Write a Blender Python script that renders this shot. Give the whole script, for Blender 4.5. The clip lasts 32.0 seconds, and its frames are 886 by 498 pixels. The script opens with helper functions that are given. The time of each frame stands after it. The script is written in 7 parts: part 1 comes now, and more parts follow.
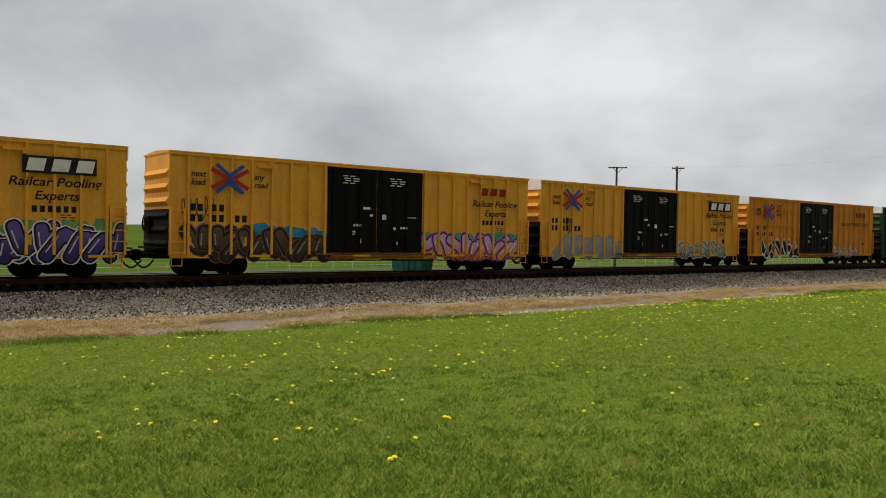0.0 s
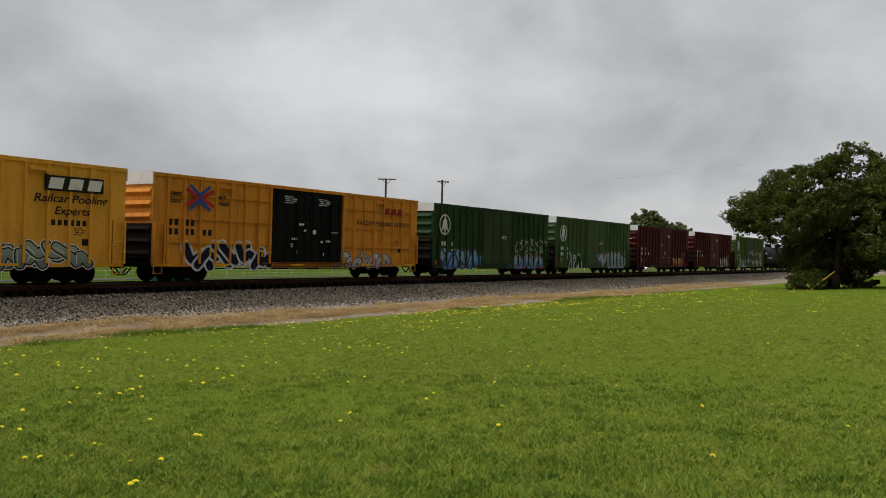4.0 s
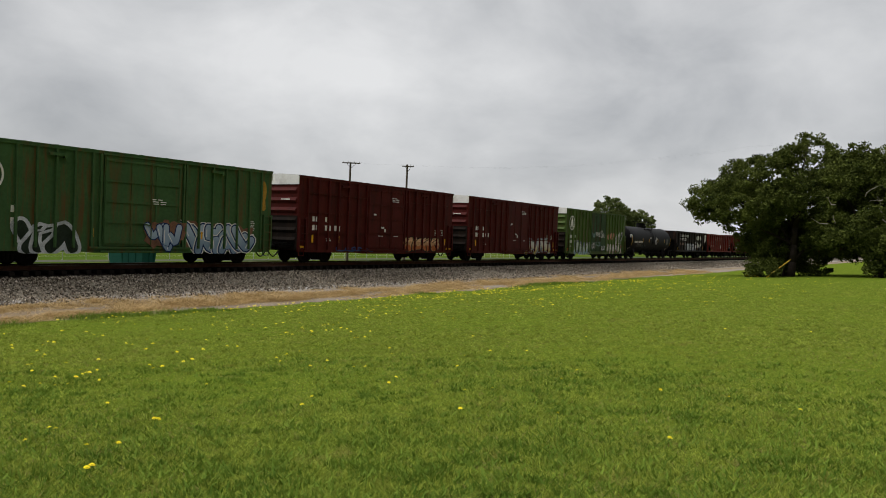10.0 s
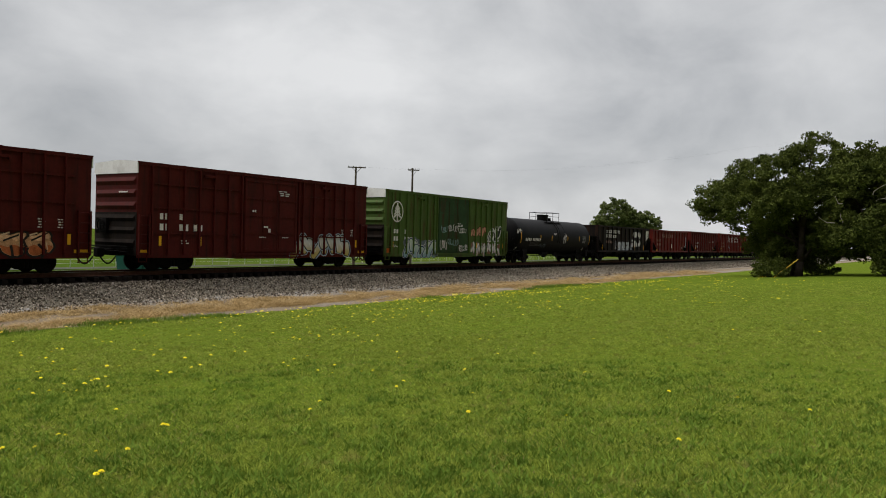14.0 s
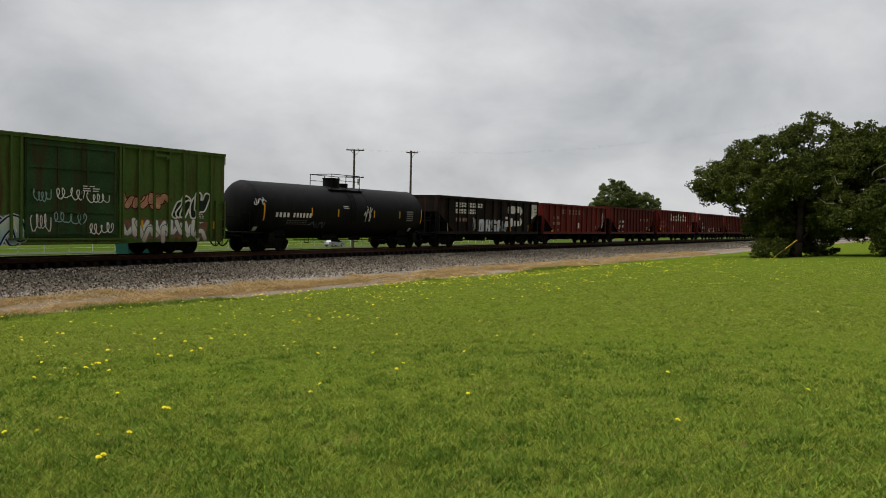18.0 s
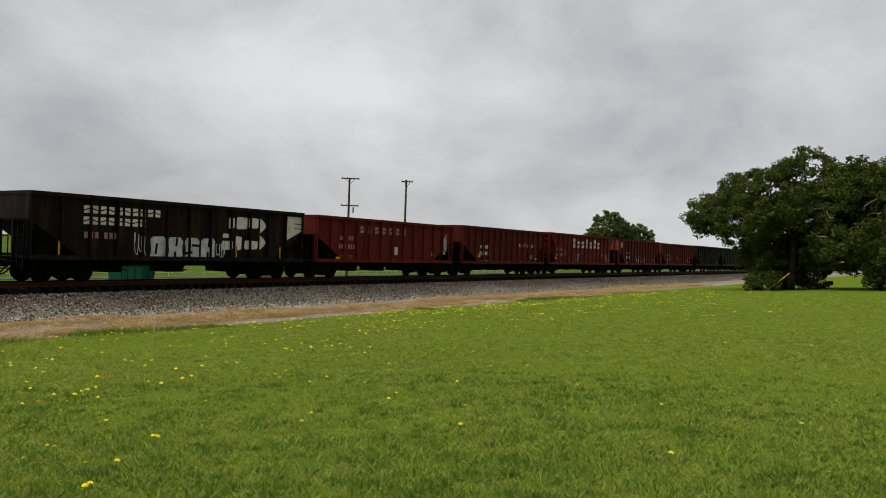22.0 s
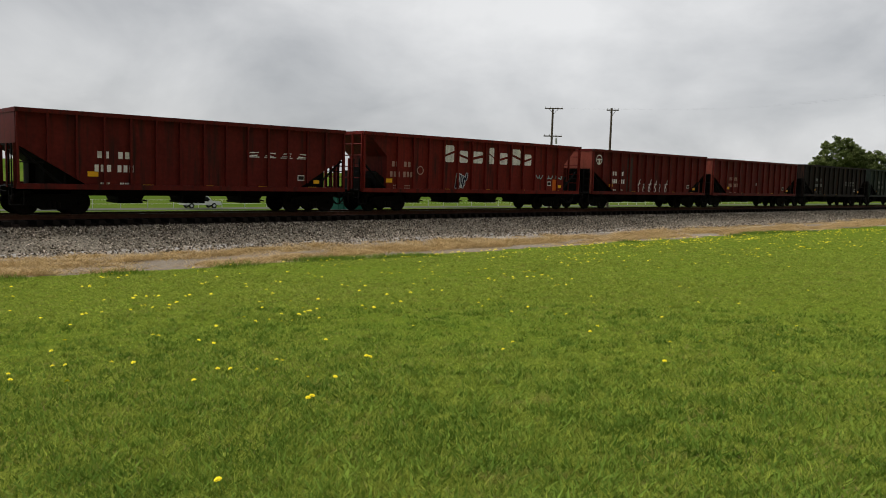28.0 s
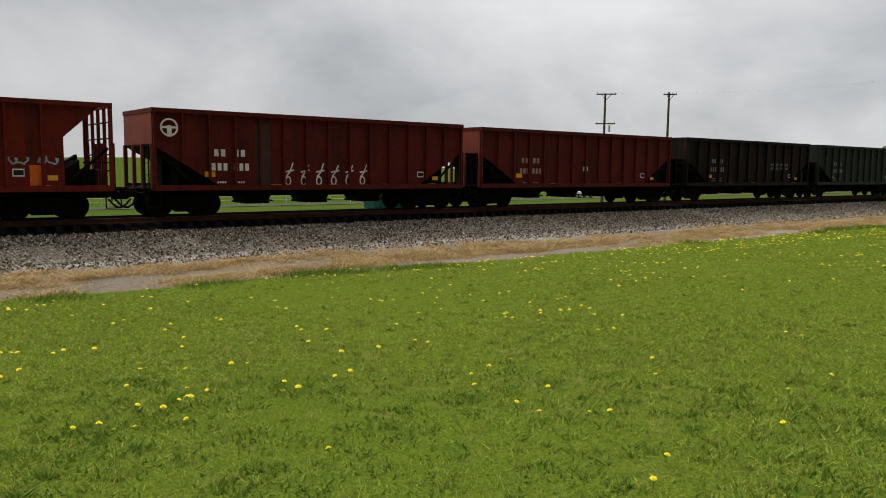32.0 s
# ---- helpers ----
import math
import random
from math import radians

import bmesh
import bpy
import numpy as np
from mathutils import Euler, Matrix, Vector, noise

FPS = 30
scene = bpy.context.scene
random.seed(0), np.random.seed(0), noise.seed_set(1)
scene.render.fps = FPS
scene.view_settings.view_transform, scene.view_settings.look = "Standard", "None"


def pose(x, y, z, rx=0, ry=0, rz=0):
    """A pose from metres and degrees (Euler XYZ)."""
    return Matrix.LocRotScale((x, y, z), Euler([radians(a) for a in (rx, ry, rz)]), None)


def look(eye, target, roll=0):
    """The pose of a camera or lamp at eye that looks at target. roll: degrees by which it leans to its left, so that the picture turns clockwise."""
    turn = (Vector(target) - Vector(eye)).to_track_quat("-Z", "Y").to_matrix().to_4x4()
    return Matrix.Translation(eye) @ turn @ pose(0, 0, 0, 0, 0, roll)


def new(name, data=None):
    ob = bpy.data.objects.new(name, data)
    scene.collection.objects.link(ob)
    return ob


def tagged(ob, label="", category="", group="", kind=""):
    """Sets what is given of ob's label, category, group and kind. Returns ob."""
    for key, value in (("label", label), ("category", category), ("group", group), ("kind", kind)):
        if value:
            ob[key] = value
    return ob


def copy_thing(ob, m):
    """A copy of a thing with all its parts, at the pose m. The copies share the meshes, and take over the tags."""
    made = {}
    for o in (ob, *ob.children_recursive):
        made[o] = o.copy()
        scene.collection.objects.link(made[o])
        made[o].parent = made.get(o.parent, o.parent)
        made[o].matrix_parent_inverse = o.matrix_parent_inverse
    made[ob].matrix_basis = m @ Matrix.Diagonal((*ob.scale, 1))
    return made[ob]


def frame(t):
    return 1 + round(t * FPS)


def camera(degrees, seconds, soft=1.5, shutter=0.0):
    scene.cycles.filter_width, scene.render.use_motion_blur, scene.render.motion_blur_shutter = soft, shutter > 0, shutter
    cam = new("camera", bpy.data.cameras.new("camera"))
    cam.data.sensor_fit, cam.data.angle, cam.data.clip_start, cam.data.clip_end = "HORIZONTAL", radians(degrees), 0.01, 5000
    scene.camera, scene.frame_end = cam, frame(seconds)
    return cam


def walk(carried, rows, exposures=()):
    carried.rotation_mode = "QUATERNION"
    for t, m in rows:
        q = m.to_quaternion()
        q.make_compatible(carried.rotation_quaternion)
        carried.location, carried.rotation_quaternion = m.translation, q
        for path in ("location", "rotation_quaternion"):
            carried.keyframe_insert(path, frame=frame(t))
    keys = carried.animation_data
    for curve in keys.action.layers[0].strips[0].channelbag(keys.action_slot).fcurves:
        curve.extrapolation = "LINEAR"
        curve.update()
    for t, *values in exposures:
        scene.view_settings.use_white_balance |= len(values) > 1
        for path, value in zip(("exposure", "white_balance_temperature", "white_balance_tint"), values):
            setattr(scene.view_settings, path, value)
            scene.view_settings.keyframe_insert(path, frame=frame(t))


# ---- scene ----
cam = camera(59.5, 32.0, soft=0.95)
# seconds, eye x y z, yaw, pitch, roll
PATH = [
    (0, -0.06, 0.14, 1.60, -37.38, -1.03, -1.03), (0.5, -0.09, 0.13, 1.60, -40.80, -1.66, -0.58), (1, -0.06, 0.05, 1.62, -44.00, -1.21, -1.69),
    (1.5, -0.02, 0.03, 1.63, -48.62, -0.44, -1.34), (2, -0.01, 0.03, 1.63, -51.30, 1.32, -1.23), (2.5, -0.02, 0.01, 1.63, -50.95, 1.05, -0.94),
    (3, -0.02, 0.00, 1.63, -51.58, 0.56, -0.91), (3.5, -0.01, 0.01, 1.62, -52.73, 0.40, -1.30), (4, -0.01, 0.00, 1.63, -54.18, 0.04, -1.63),
    (4.5, -0.01, 0.00, 1.62, -55.23, -0.22, -1.86), (6.5, 0.00, 0.00, 1.62, -57.19, -1.85, -2.35), (7, 0.00, 0.00, 1.62, -57.10, -1.49, -2.31),
    (7.5, 0.00, 0.00, 1.62, -56.90, -1.67, -2.28), (8, 0.00, 0.00, 1.62, -57.13, -0.73, -2.32), (8.5, 0.00, 0.00, 1.62, -56.97, -0.91, -2.48),
    (9, 0.00, 0.00, 1.62, -56.92, -0.87, -2.44), (9.5, 0.00, 0.00, 1.62, -56.87, -1.08, -2.46), (10, 0.00, 0.00, 1.62, -56.82, -0.98, -2.21),
    (10.5, 0.00, 0.00, 1.62, -56.71, -0.79, -1.84), (11, 0.00, 0.00, 1.62, -56.86, -0.38, -1.74), (11.5, 0.00, 0.00, 1.62, -56.61, -0.48, -1.75),
    (12, 0.00, 0.00, 1.62, -56.54, -0.62, -1.81), (12.5, 0.00, 0.00, 1.62, -56.17, -1.16, -1.45), (13, 0.00, 0.00, 1.62, -55.96, -1.05, -1.63),
    (13.5, 0.00, 0.00, 1.62, -56.44, -0.81, -1.58), (14, 0.00, 0.00, 1.62, -56.37, -0.75, -1.60), (14.5, 0.00, 0.00, 1.62, -56.14, -0.72, -1.43),
    (16.5, 0.00, 0.00, 1.62, -56.89, -0.99, -1.56), (17, 0.00, 0.00, 1.62, -56.27, -1.78, -1.11), (17.5, 0.00, 0.00, 1.62, -56.63, -1.61, -1.29),
    (18, 0.00, 0.00, 1.62, -56.44, -2.04, -1.30), (18.5, 0.00, 0.00, 1.62, -56.47, -1.89, -1.34), (19, 0.00, 0.00, 1.62, -56.62, -1.95, -1.41),
    (19.5, 0.00, 0.00, 1.62, -56.51, -1.90, -1.70), (20, 0.00, 0.00, 1.62, -56.61, -1.64, -1.68), (20.5, 0.00, 0.00, 1.62, -56.64, -1.04, -1.82),
    (21, 0.00, 0.00, 1.62, -56.89, -0.82, -1.76), (21.5, 0.00, 0.00, 1.62, -57.25, -0.12, -1.75), (22, 0.00, 0.00, 1.62, -56.87, 0.13, -1.93),
    (22.5, 0.00, 0.00, 1.62, -56.03, 0.18, -1.91), (23, 0.00, 0.00, 1.62, -54.96, -0.22, -1.93), (23.5, 0.00, 0.00, 1.62, -55.09, -0.32, -1.92),
    (24, 0.00, 0.00, 1.62, -55.08, 0.04, -1.75), (24.5, 0.00, 0.00, 1.62, -54.77, -0.38, -2.24), (25, 0.00, 0.00, 1.62, -54.51, -0.43, -2.94),
    (25.5, 0.00, 0.00, 1.62, -49.20, -0.95, -2.74), (27.5, 0.00, 0.00, 1.62, -43.09, -5.20, -2.66), (28, 0.05, 0.03, 1.62, -41.99, -5.40, -1.66),
    (28.5, 0.49, 0.26, 1.63, -41.55, -5.83, -1.52), (29, 1.68, 0.97, 1.65, -40.67, -6.48, -1.50), (29.5, 2.76, 1.68, 1.67, -39.79, -7.01, -0.61),
    (30, 3.02, 1.94, 1.68, -38.79, -6.59, -0.41), (30.5, 3.75, 2.92, 1.69, -37.68, -6.81, -0.68), (31, 3.80, 2.95, 1.69, -37.95, -6.69, -0.77),
    (31.5, 3.82, 2.95, 1.69, -38.24, -6.63, -0.35), (32, 3.82, 2.95, 1.69, -38.11, -6.07, -0.73),
]
EXPOSURES = [(0, 0.27), (1.2, 0.22), (2.2, 0.02), (4.5, 0.08), (6.5, 0.18), (9, 0.22), (25, 0.18), (28, 0.3), (29.5, 0.3), (32, 0.26)]
walk(cam, [(t, pose(x, y, z, 90 + p, r, w)) for t, x, y, z, w, p, r in PATH], EXPOSURES)
# how far the train has rolled, in metres
TRAVEL = [(0, -0.35), (1, 6.99), (2, 14.14), (3, 21.56), (4, 28.85), (6.5, 47.11), (8, 57.97), (9, 65.16), (10, 72.33), (11, 79.44), (12, 86.41), (13, 93.46), (14, 100.40), (17, 121.60), (18, 128.56), (19, 135.48), (20, 142.49), (21, 149.50), (22, 156.44), (23, 163.31), (24, 170.19), (25, 177.03), (27.5, 194.08), (28, 197.41), (29, 204.02), (30, 210.78), (31, 217.50), (32, 224.24)]

# ---------- world and light ----------
world = bpy.data.worlds.new("overcast")
scene.world = world
world.use_nodes = True
wn, wl = world.node_tree.nodes, world.node_tree.links
wn.clear()
SUN_EL, SUN_AZ = radians(58), radians(-35)  # azimuth from +y towards +x


def wnode(kind, **kw):
    n = wn.new(kind)
    for key, v in kw.items():
        n.inputs[key].default_value = v
    return n


w_out, w_bg = wn.new("ShaderNodeOutputWorld"), wn.new("ShaderNodeBackground")
sky = wn.new("ShaderNodeTexSky")
sky.sky_type, sky.sun_disc, sky.sun_elevation, sky.sun_rotation = "NISHITA", False, SUN_EL, SUN_AZ
co = wn.new("ShaderNodeTexCoord")
sep = wn.new("ShaderNodeSeparateXYZ")
wl.new(co.outputs["Generated"], sep.inputs[0])
div = wn.new("ShaderNodeVectorMath"); div.operation = "MULTIPLY"
div.inputs[1].default_value = (1.0, 1.0, 1.7)
wl.new(co.outputs["Generated"], div.inputs[0])


def wnoise(scale, detail, rough, dist, off):
    m = wn.new("ShaderNodeMapping"); m.inputs["Location"].default_value = off
    wl.new(div.outputs[0], m.inputs["Vector"])
    n = wnode("ShaderNodeTexNoise", Scale=scale, Detail=detail, Roughness=rough, Distortion=dist)
    wl.new(m.outputs[0], n.inputs["Vector"])
    return n


big, mid = wnoise(2.0, 4.0, 0.5, 0.15, (1.7, 4.2, 0.9)), wnoise(4.0, 6.0, 0.55, 0.3, (0.4, 7.7, 0))
mixn = wn.new("ShaderNodeMix"); mixn.data_type = "FLOAT"; mixn.inputs[0].default_value = 0.5
wl.new(big.outputs["Fac"], mixn.inputs[2]); wl.new(mid.outputs["Fac"], mixn.inputs[3])
ramp = wn.new("ShaderNodeValToRGB")
ramp.color_ramp.elements[0].position, ramp.color_ramp.elements[0].color = 0.33, (0.31, 0.322, 0.34, 1)
ramp.color_ramp.elements[1].position, ramp.color_ramp.elements[1].color = 0.66, (0.69, 0.692, 0.695, 1)
wl.new(mixn.outputs[0], ramp.inputs[0])
# overcast skies grow brighter towards the zenith
zen = wn.new("ShaderNodeMapRange")
for key, v in (("From Min", 0.38), ("From Max", 1.0), ("To Min", 1.0), ("To Max", 4.2)):
    zen.inputs[key].default_value = v
wl.new(sep.outputs["Z"], zen.inputs["Value"])
mul = wn.new("ShaderNodeVectorMath"); mul.operation = "SCALE"
# the cloud is thinner towards the hidden sun and thick on the opposite side
dot = wn.new("ShaderNodeVectorMath"); dot.operation = "DOT_PRODUCT"
dot.inputs[1].default_value = (0.25, 0.9, 0.35)
wl.new(co.outputs["Generated"], dot.inputs[0])
thin = wn.new("ShaderNodeMapRange"); thin.interpolation_type = "SMOOTHSTEP"
for key, v in (("From Min", -0.45), ("From Max", 0.15), ("To Min", 0.12), ("To Max", 1.0)):
    thin.inputs[key].default_value = v
wl.new(dot.outputs["Value"], thin.inputs["Value"])
both = wn.new("ShaderNodeMath"); both.operation = "MULTIPLY"
lee = wn.new("ShaderNodeMapRange")
for key, v in (("From Min", 0.1), ("From Max", 0.75), ("To Min", 0.8), ("To Max", 1.0)):
    lee.inputs[key].default_value = v
wl.new(sep.outputs["X"], lee.inputs["Value"])
all3 = wn.new("ShaderNodeMath"); all3.operation = "MULTIPLY"
wl.new(zen.outputs[0], both.inputs[0]); wl.new(thin.outputs[0], both.inputs[1])
wl.new(ramp.outputs["Color"], mul.inputs[0]); wl.new(both.outputs[0], all3.inputs[0]); wl.new(lee.outputs[0], all3.inputs[1]); wl.new(all3.outputs[0], mul.inputs["Scale"])
skys = wn.new("ShaderNodeVectorMath"); skys.operation = "SCALE"; skys.inputs["Scale"].default_value = 0.08
wl.new(sky.outputs[0], skys.inputs[0])
mixc = wn.new("ShaderNodeMix"); mixc.data_type = "RGBA"; mixc.inputs[0].default_value = 0.94
wl.new(skys.outputs[0], mixc.inputs[6]); wl.new(mul.outputs[0], mixc.inputs[7])
wl.new(mixc.outputs[2], w_bg.inputs["Color"])
w_bg.inputs["Strength"].default_value = 1.0
wl.new(w_bg.outputs[0], w_out.inputs["Surface"])

sun = new("sun", bpy.data.lights.new("sun", "SUN"))
sun.data.energy, sun.data.angle, sun.data.color = 1.7, radians(24), (1.0, 0.96, 0.9)
sd = Vector((math.sin(SUN_AZ) * math.cos(SUN_EL), math.cos(SUN_AZ) * math.cos(SUN_EL), math.sin(SUN_EL)))
sun.matrix_world = look(sd * 100, (0, 0, 0))

# ---------- materials ----------


def mat(name, color, rough=0.6, metal=0.0, var=0.25, scale=3.0, dirt=None, amount=0.35, streak=False, bump=0.0, bump_scale=40.0, spec=0.1, coords="Object"):
    """A weathered surface: colour varied at two scales, dirt patches or downward streaks, fine relief."""
    m = bpy.data.materials.new(name)
    m.use_nodes = True
    n, l = m.node_tree.nodes, m.node_tree.links
    b = n["Principled BSDF"]
    b.inputs["Roughness"].default_value, b.inputs["Metallic"].default_value = rough, metal
    b.inputs["Specular IOR Level"].default_value = spec
    tc = n.new("ShaderNodeTexCoord")
    src = tc.outputs[coords]
    fine = n.new("ShaderNodeTexNoise"); fine.inputs["Scale"].default_value, fine.inputs["Detail"].default_value = scale * 9, 4
    coarse = n.new("ShaderNodeTexNoise"); coarse.inputs["Scale"].default_value, coarse.inputs["Detail"].default_value = scale, 3
    l.new(src, fine.inputs["Vector"]); l.new(src, coarse.inputs["Vector"])
    add = n.new("ShaderNodeMath"); add.operation = "ADD"
    l.new(fine.outputs["Fac"], add.inputs[0]); l.new(coarse.outputs["Fac"], add.inputs[1])
    mr = n.new("ShaderNodeMapRange")
    for key, v in (("From Min", 0.6), ("From Max", 1.4), ("To Min", 1 - var), ("To Max", 1 + var)):
        mr.inputs[key].default_value = v
    l.new(add.outputs[0], mr.inputs["Value"])
    base = n.new("ShaderNodeVectorMath"); base.operation = "SCALE"
    base.inputs[0].default_value = color
    l.new(mr.outputs[0], base.inputs["Scale"])
    out = base.outputs[0]
    if dirt:
        dm = n.new("ShaderNodeMapping")
        dm.inputs["Scale"].default_value = (2.2, 2.2, 0.22) if streak else (0.6, 0.6, 0.6)
        l.new(src, dm.inputs["Vector"])
        dn = n.new("ShaderNodeTexNoise"); dn.inputs["Scale"].default_value, dn.inputs["Detail"].default_value, dn.inputs["Roughness"].default_value = 1.6, 6, 0.65
        l.new(dm.outputs[0], dn.inputs["Vector"])
        dr = n.new("ShaderNodeMapRange")
        for key, v in (("From Min", 0.5), ("From Max", 0.75), ("To Min", 0.0), ("To Max", amount * 1.6)):
            dr.inputs[key].default_value = v
        l.new(dn.outputs["Fac"], dr.inputs["Value"])
        mx = n.new("ShaderNodeMix"); mx.data_type = "RGBA"
        l.new(dr.outputs[0], mx.inputs[0]); l.new(out, mx.inputs[6]); mx.inputs[7].default_value = (*dirt, 1)
        out = mx.outputs[2]
    l.new(out, b.inputs["Base Color"])
    if bump:
        bn = n.new("ShaderNodeTexNoise"); bn.inputs["Scale"].default_value, bn.inputs["Detail"].default_value = bump_scale, 4
        l.new(src, bn.inputs["Vector"])
        bp = n.new("ShaderNodeBump"); bp.inputs["Strength"].default_value, bp.inputs["Distance"].default_value = bump, 0.02
        l.new(bn.outputs["Fac"], bp.inputs["Height"]); l.new(bp.outputs[0], b.inputs["Normal"])
    return m


M_YELLOW = mat("yellow_paint", (0.80, 0.385, 0.05), 0.5, var=0.12, scale=0.7, dirt=(0.30, 0.16, 0.045), amount=0.26, streak=True)
M_YELLOW_OLD = mat("faded_yellow_paint", (0.68, 0.27, 0.034), 0.55, var=0.14, scale=0.7, dirt=(0.22, 0.10, 0.035), amount=0.4, streak=True)
M_WHITE = mat("white_paint", (0.78, 0.77, 0.74), 0.5, var=0.08, scale=1.5, dirt=(0.35, 0.3, 0.25), amount=0.3)
M_BLACK_DOOR = mat("black_paint", (0.004, 0.004, 0.0042), 0.6, var=0.3, scale=1.0, dirt=(0.012, 0.010, 0.008), amount=0.35, streak=True)
M_GREEN = mat("green_paint", (0.024, 0.058, 0.020), 0.55, var=0.25, scale=0.8, dirt=(0.032, 0.028, 0.018), amount=0.7, streak=True)
M_GREEN_RUST = mat("rusty_green_paint", (0.05, 0.105, 0.038), 0.6, var=0.22, scale=0.8, dirt=(0.12, 0.062, 0.022), amount=0.75, streak=True)
M_GREEN_LIGHT = mat("bright_green_paint", (0.07, 0.118, 0.027), 0.55, var=0.2, scale=0.8, dirt=(0.075, 0.04, 0.018), amount=0.75, streak=True)
M_GREEN_DOOR = mat("weathered_green_door", (0.03, 0.066, 0.025), 0.6, var=0.35, scale=1.1, dirt=(0.06, 0.028, 0.014), amount=0.9, streak=True)
M_RED = mat("boxcar_red_paint", (0.072, 0.009, 0.007), 0.6, var=0.25, scale=0.8, dirt=(0.03, 0.008, 0.006), amount=0.7, streak=True)
M_HOP_RED = mat("hopper_red_paint", (0.132, 0.0135, 0.009), 0.6, var=0.3, scale=0.8, dirt=(0.03, 0.011, 0.008), amount=0.75, streak=True)
M_HOP_BROWN = mat("hopper_brown_paint", (0.096, 0.0115, 0.0085), 0.6, var=0.3, scale=0.8, dirt=(0.028, 0.012, 0.009), amount=0.75, streak=True)
M_HOP_LIGHT = mat("hopper_faded_red_paint", (0.21, 0.05, 0.033), 0.6, var=0.2, scale=1.0, dirt=(0.08, 0.03, 0.02), amount=0.6, streak=True)
M_HOP_BLACK = mat("hopper_black_paint", (0.009, 0.0065, 0.0055), 0.65, var=0.35, scale=0.8, dirt=(0.042, 0.018, 0.010), amount=0.75, streak=True)
M_HOP_GREEN = mat("hopper_dark_green_paint", (0.018, 0.026, 0.02), 0.6, var=0.3, scale=0.8, dirt=(0.03, 0.022, 0.016), amount=0.6, streak=True)
M_TANK = mat("tank_black_paint", (0.005, 0.005, 0.0053), 0.62, var=0.3, scale=0.8, dirt=(0.014, 0.012, 0.011), amount=0.45, streak=True)
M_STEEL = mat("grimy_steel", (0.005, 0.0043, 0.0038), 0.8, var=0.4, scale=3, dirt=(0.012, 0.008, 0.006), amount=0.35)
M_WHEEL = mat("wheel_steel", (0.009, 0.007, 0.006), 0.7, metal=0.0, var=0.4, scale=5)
M_RUST = mat("rusty_sill", (0.20, 0.07, 0.022), 0.7, var=0.3, scale=2, dirt=(0.06, 0.03, 0.018), amount=0.7)
M_RAIL = mat("rail_rust", (0.11, 0.05, 0.034), 0.8, metal=0.1, var=0.35, scale=4, dirt=(0.085, 0.04, 0.025), amount=0.4)
M_RAILHEAD = mat("polished_railhead", (0.20, 0.15, 0.12), 0.5, metal=0.6, var=0.1, scale=4)
M_TIE = mat("creosote_timber", (0.016, 0.012, 0.010), 0.9, var=0.4, scale=4, dirt=(0.04, 0.032, 0.027), amount=0.4, bump=0.4)
M_STRIPE = mat("reflective_yellow", (0.75, 0.38, 0.02), 0.35, var=0.1, scale=4)
M_ORANGE = mat("orange_panel", (0.62, 0.13, 0.02), 0.5, var=0.15, scale=3)
M_TXT_BLACK = mat("black_lettering", (0.022, 0.018, 0.015), 0.6, var=0.2, scale=3)
M_TXT_WHITE = mat("white_lettering", (0.74, 0.72, 0.68), 0.6, var=0.15, scale=3, dirt=(0.25, 0.12, 0.09), amount=0.4)
M_TXT_FADED = mat("faded_lettering", (0.33, 0.20, 0.16), 0.65, var=0.3, scale=3)
M_RED_MARK = mat("red_mark", (0.42, 0.035, 0.03), 0.5, var=0.15, scale=3)
M_BLUE_MARK = mat("blue_mark", (0.035, 0.085, 0.34), 0.5, var=0.15, scale=3)
M_MAROON = mat("maroon_lettering", (0.25, 0.025, 0.022), 0.5, var=0.2, scale=3)
M_WOODPOLE = mat("weathered_pole_wood", (0.11, 0.085, 0.065), 0.85, var=0.3, scale=2, bump=0.3)
# grime colour that also holds the neighbouring car's shade on the lower ends
M_GRIME_SHADE = mat("brake_dust_grime", (0.014, 0.010, 0.008), 0.85, var=0.4, scale=2, dirt=(0.05, 0.03, 0.018), amount=0.35, streak=True)
M_GALV = mat("galvanised_pipe", (0.62, 0.63, 0.63), 0.45, metal=0.3, var=0.1, scale=4)
M_CAR_WHITE = mat("white_car_paint", (0.78, 0.78, 0.77), 0.25, var=0.04, scale=3)
M_CAR_GLASS = mat("dark_car_glass", (0.02, 0.022, 0.025), 0.1, var=0.1, scale=3)
M_RUBBER = mat("tyre_rubber", (0.02, 0.02, 0.02), 0.85, var=0.2, scale=8)
M_TEAL = mat("teal_bin_paint", (0.016, 0.085, 0.068), 0.5, var=0.15, scale=2, dirt=(0.02, 0.07, 0.06), amount=0.5, streak=True)
M_TEAL_LIGHT = mat("pale_teal_paint", (0.035, 0.14, 0.115), 0.5, var=0.15, scale=2)
M_BARK = mat("bark", (0.034, 0.026, 0.02), 0.9, var=0.4, scale=4, bump=0.6, bump_scale=14)
M_DEADWOOD = mat("pale_dead_wood", (0.26, 0.23, 0.19), 0.9, var=0.3, scale=4)
M_ROAD = mat("weathered_asphalt_road", (0.085, 0.088, 0.07), 0.95, var=0.12, scale=0.6, spec=0.0)
M_WALL_WHITE = mat("white_siding", (0.72, 0.72, 0.70), 0.6, var=0.05, scale=0.8)
M_GUARD = mat("yellow_guy_guard", (0.7, 0.45, 0.06), 0.5, var=0.1, scale=3)
SPRAY, SPRAY_COLOR, HALF = {}, {}, {}


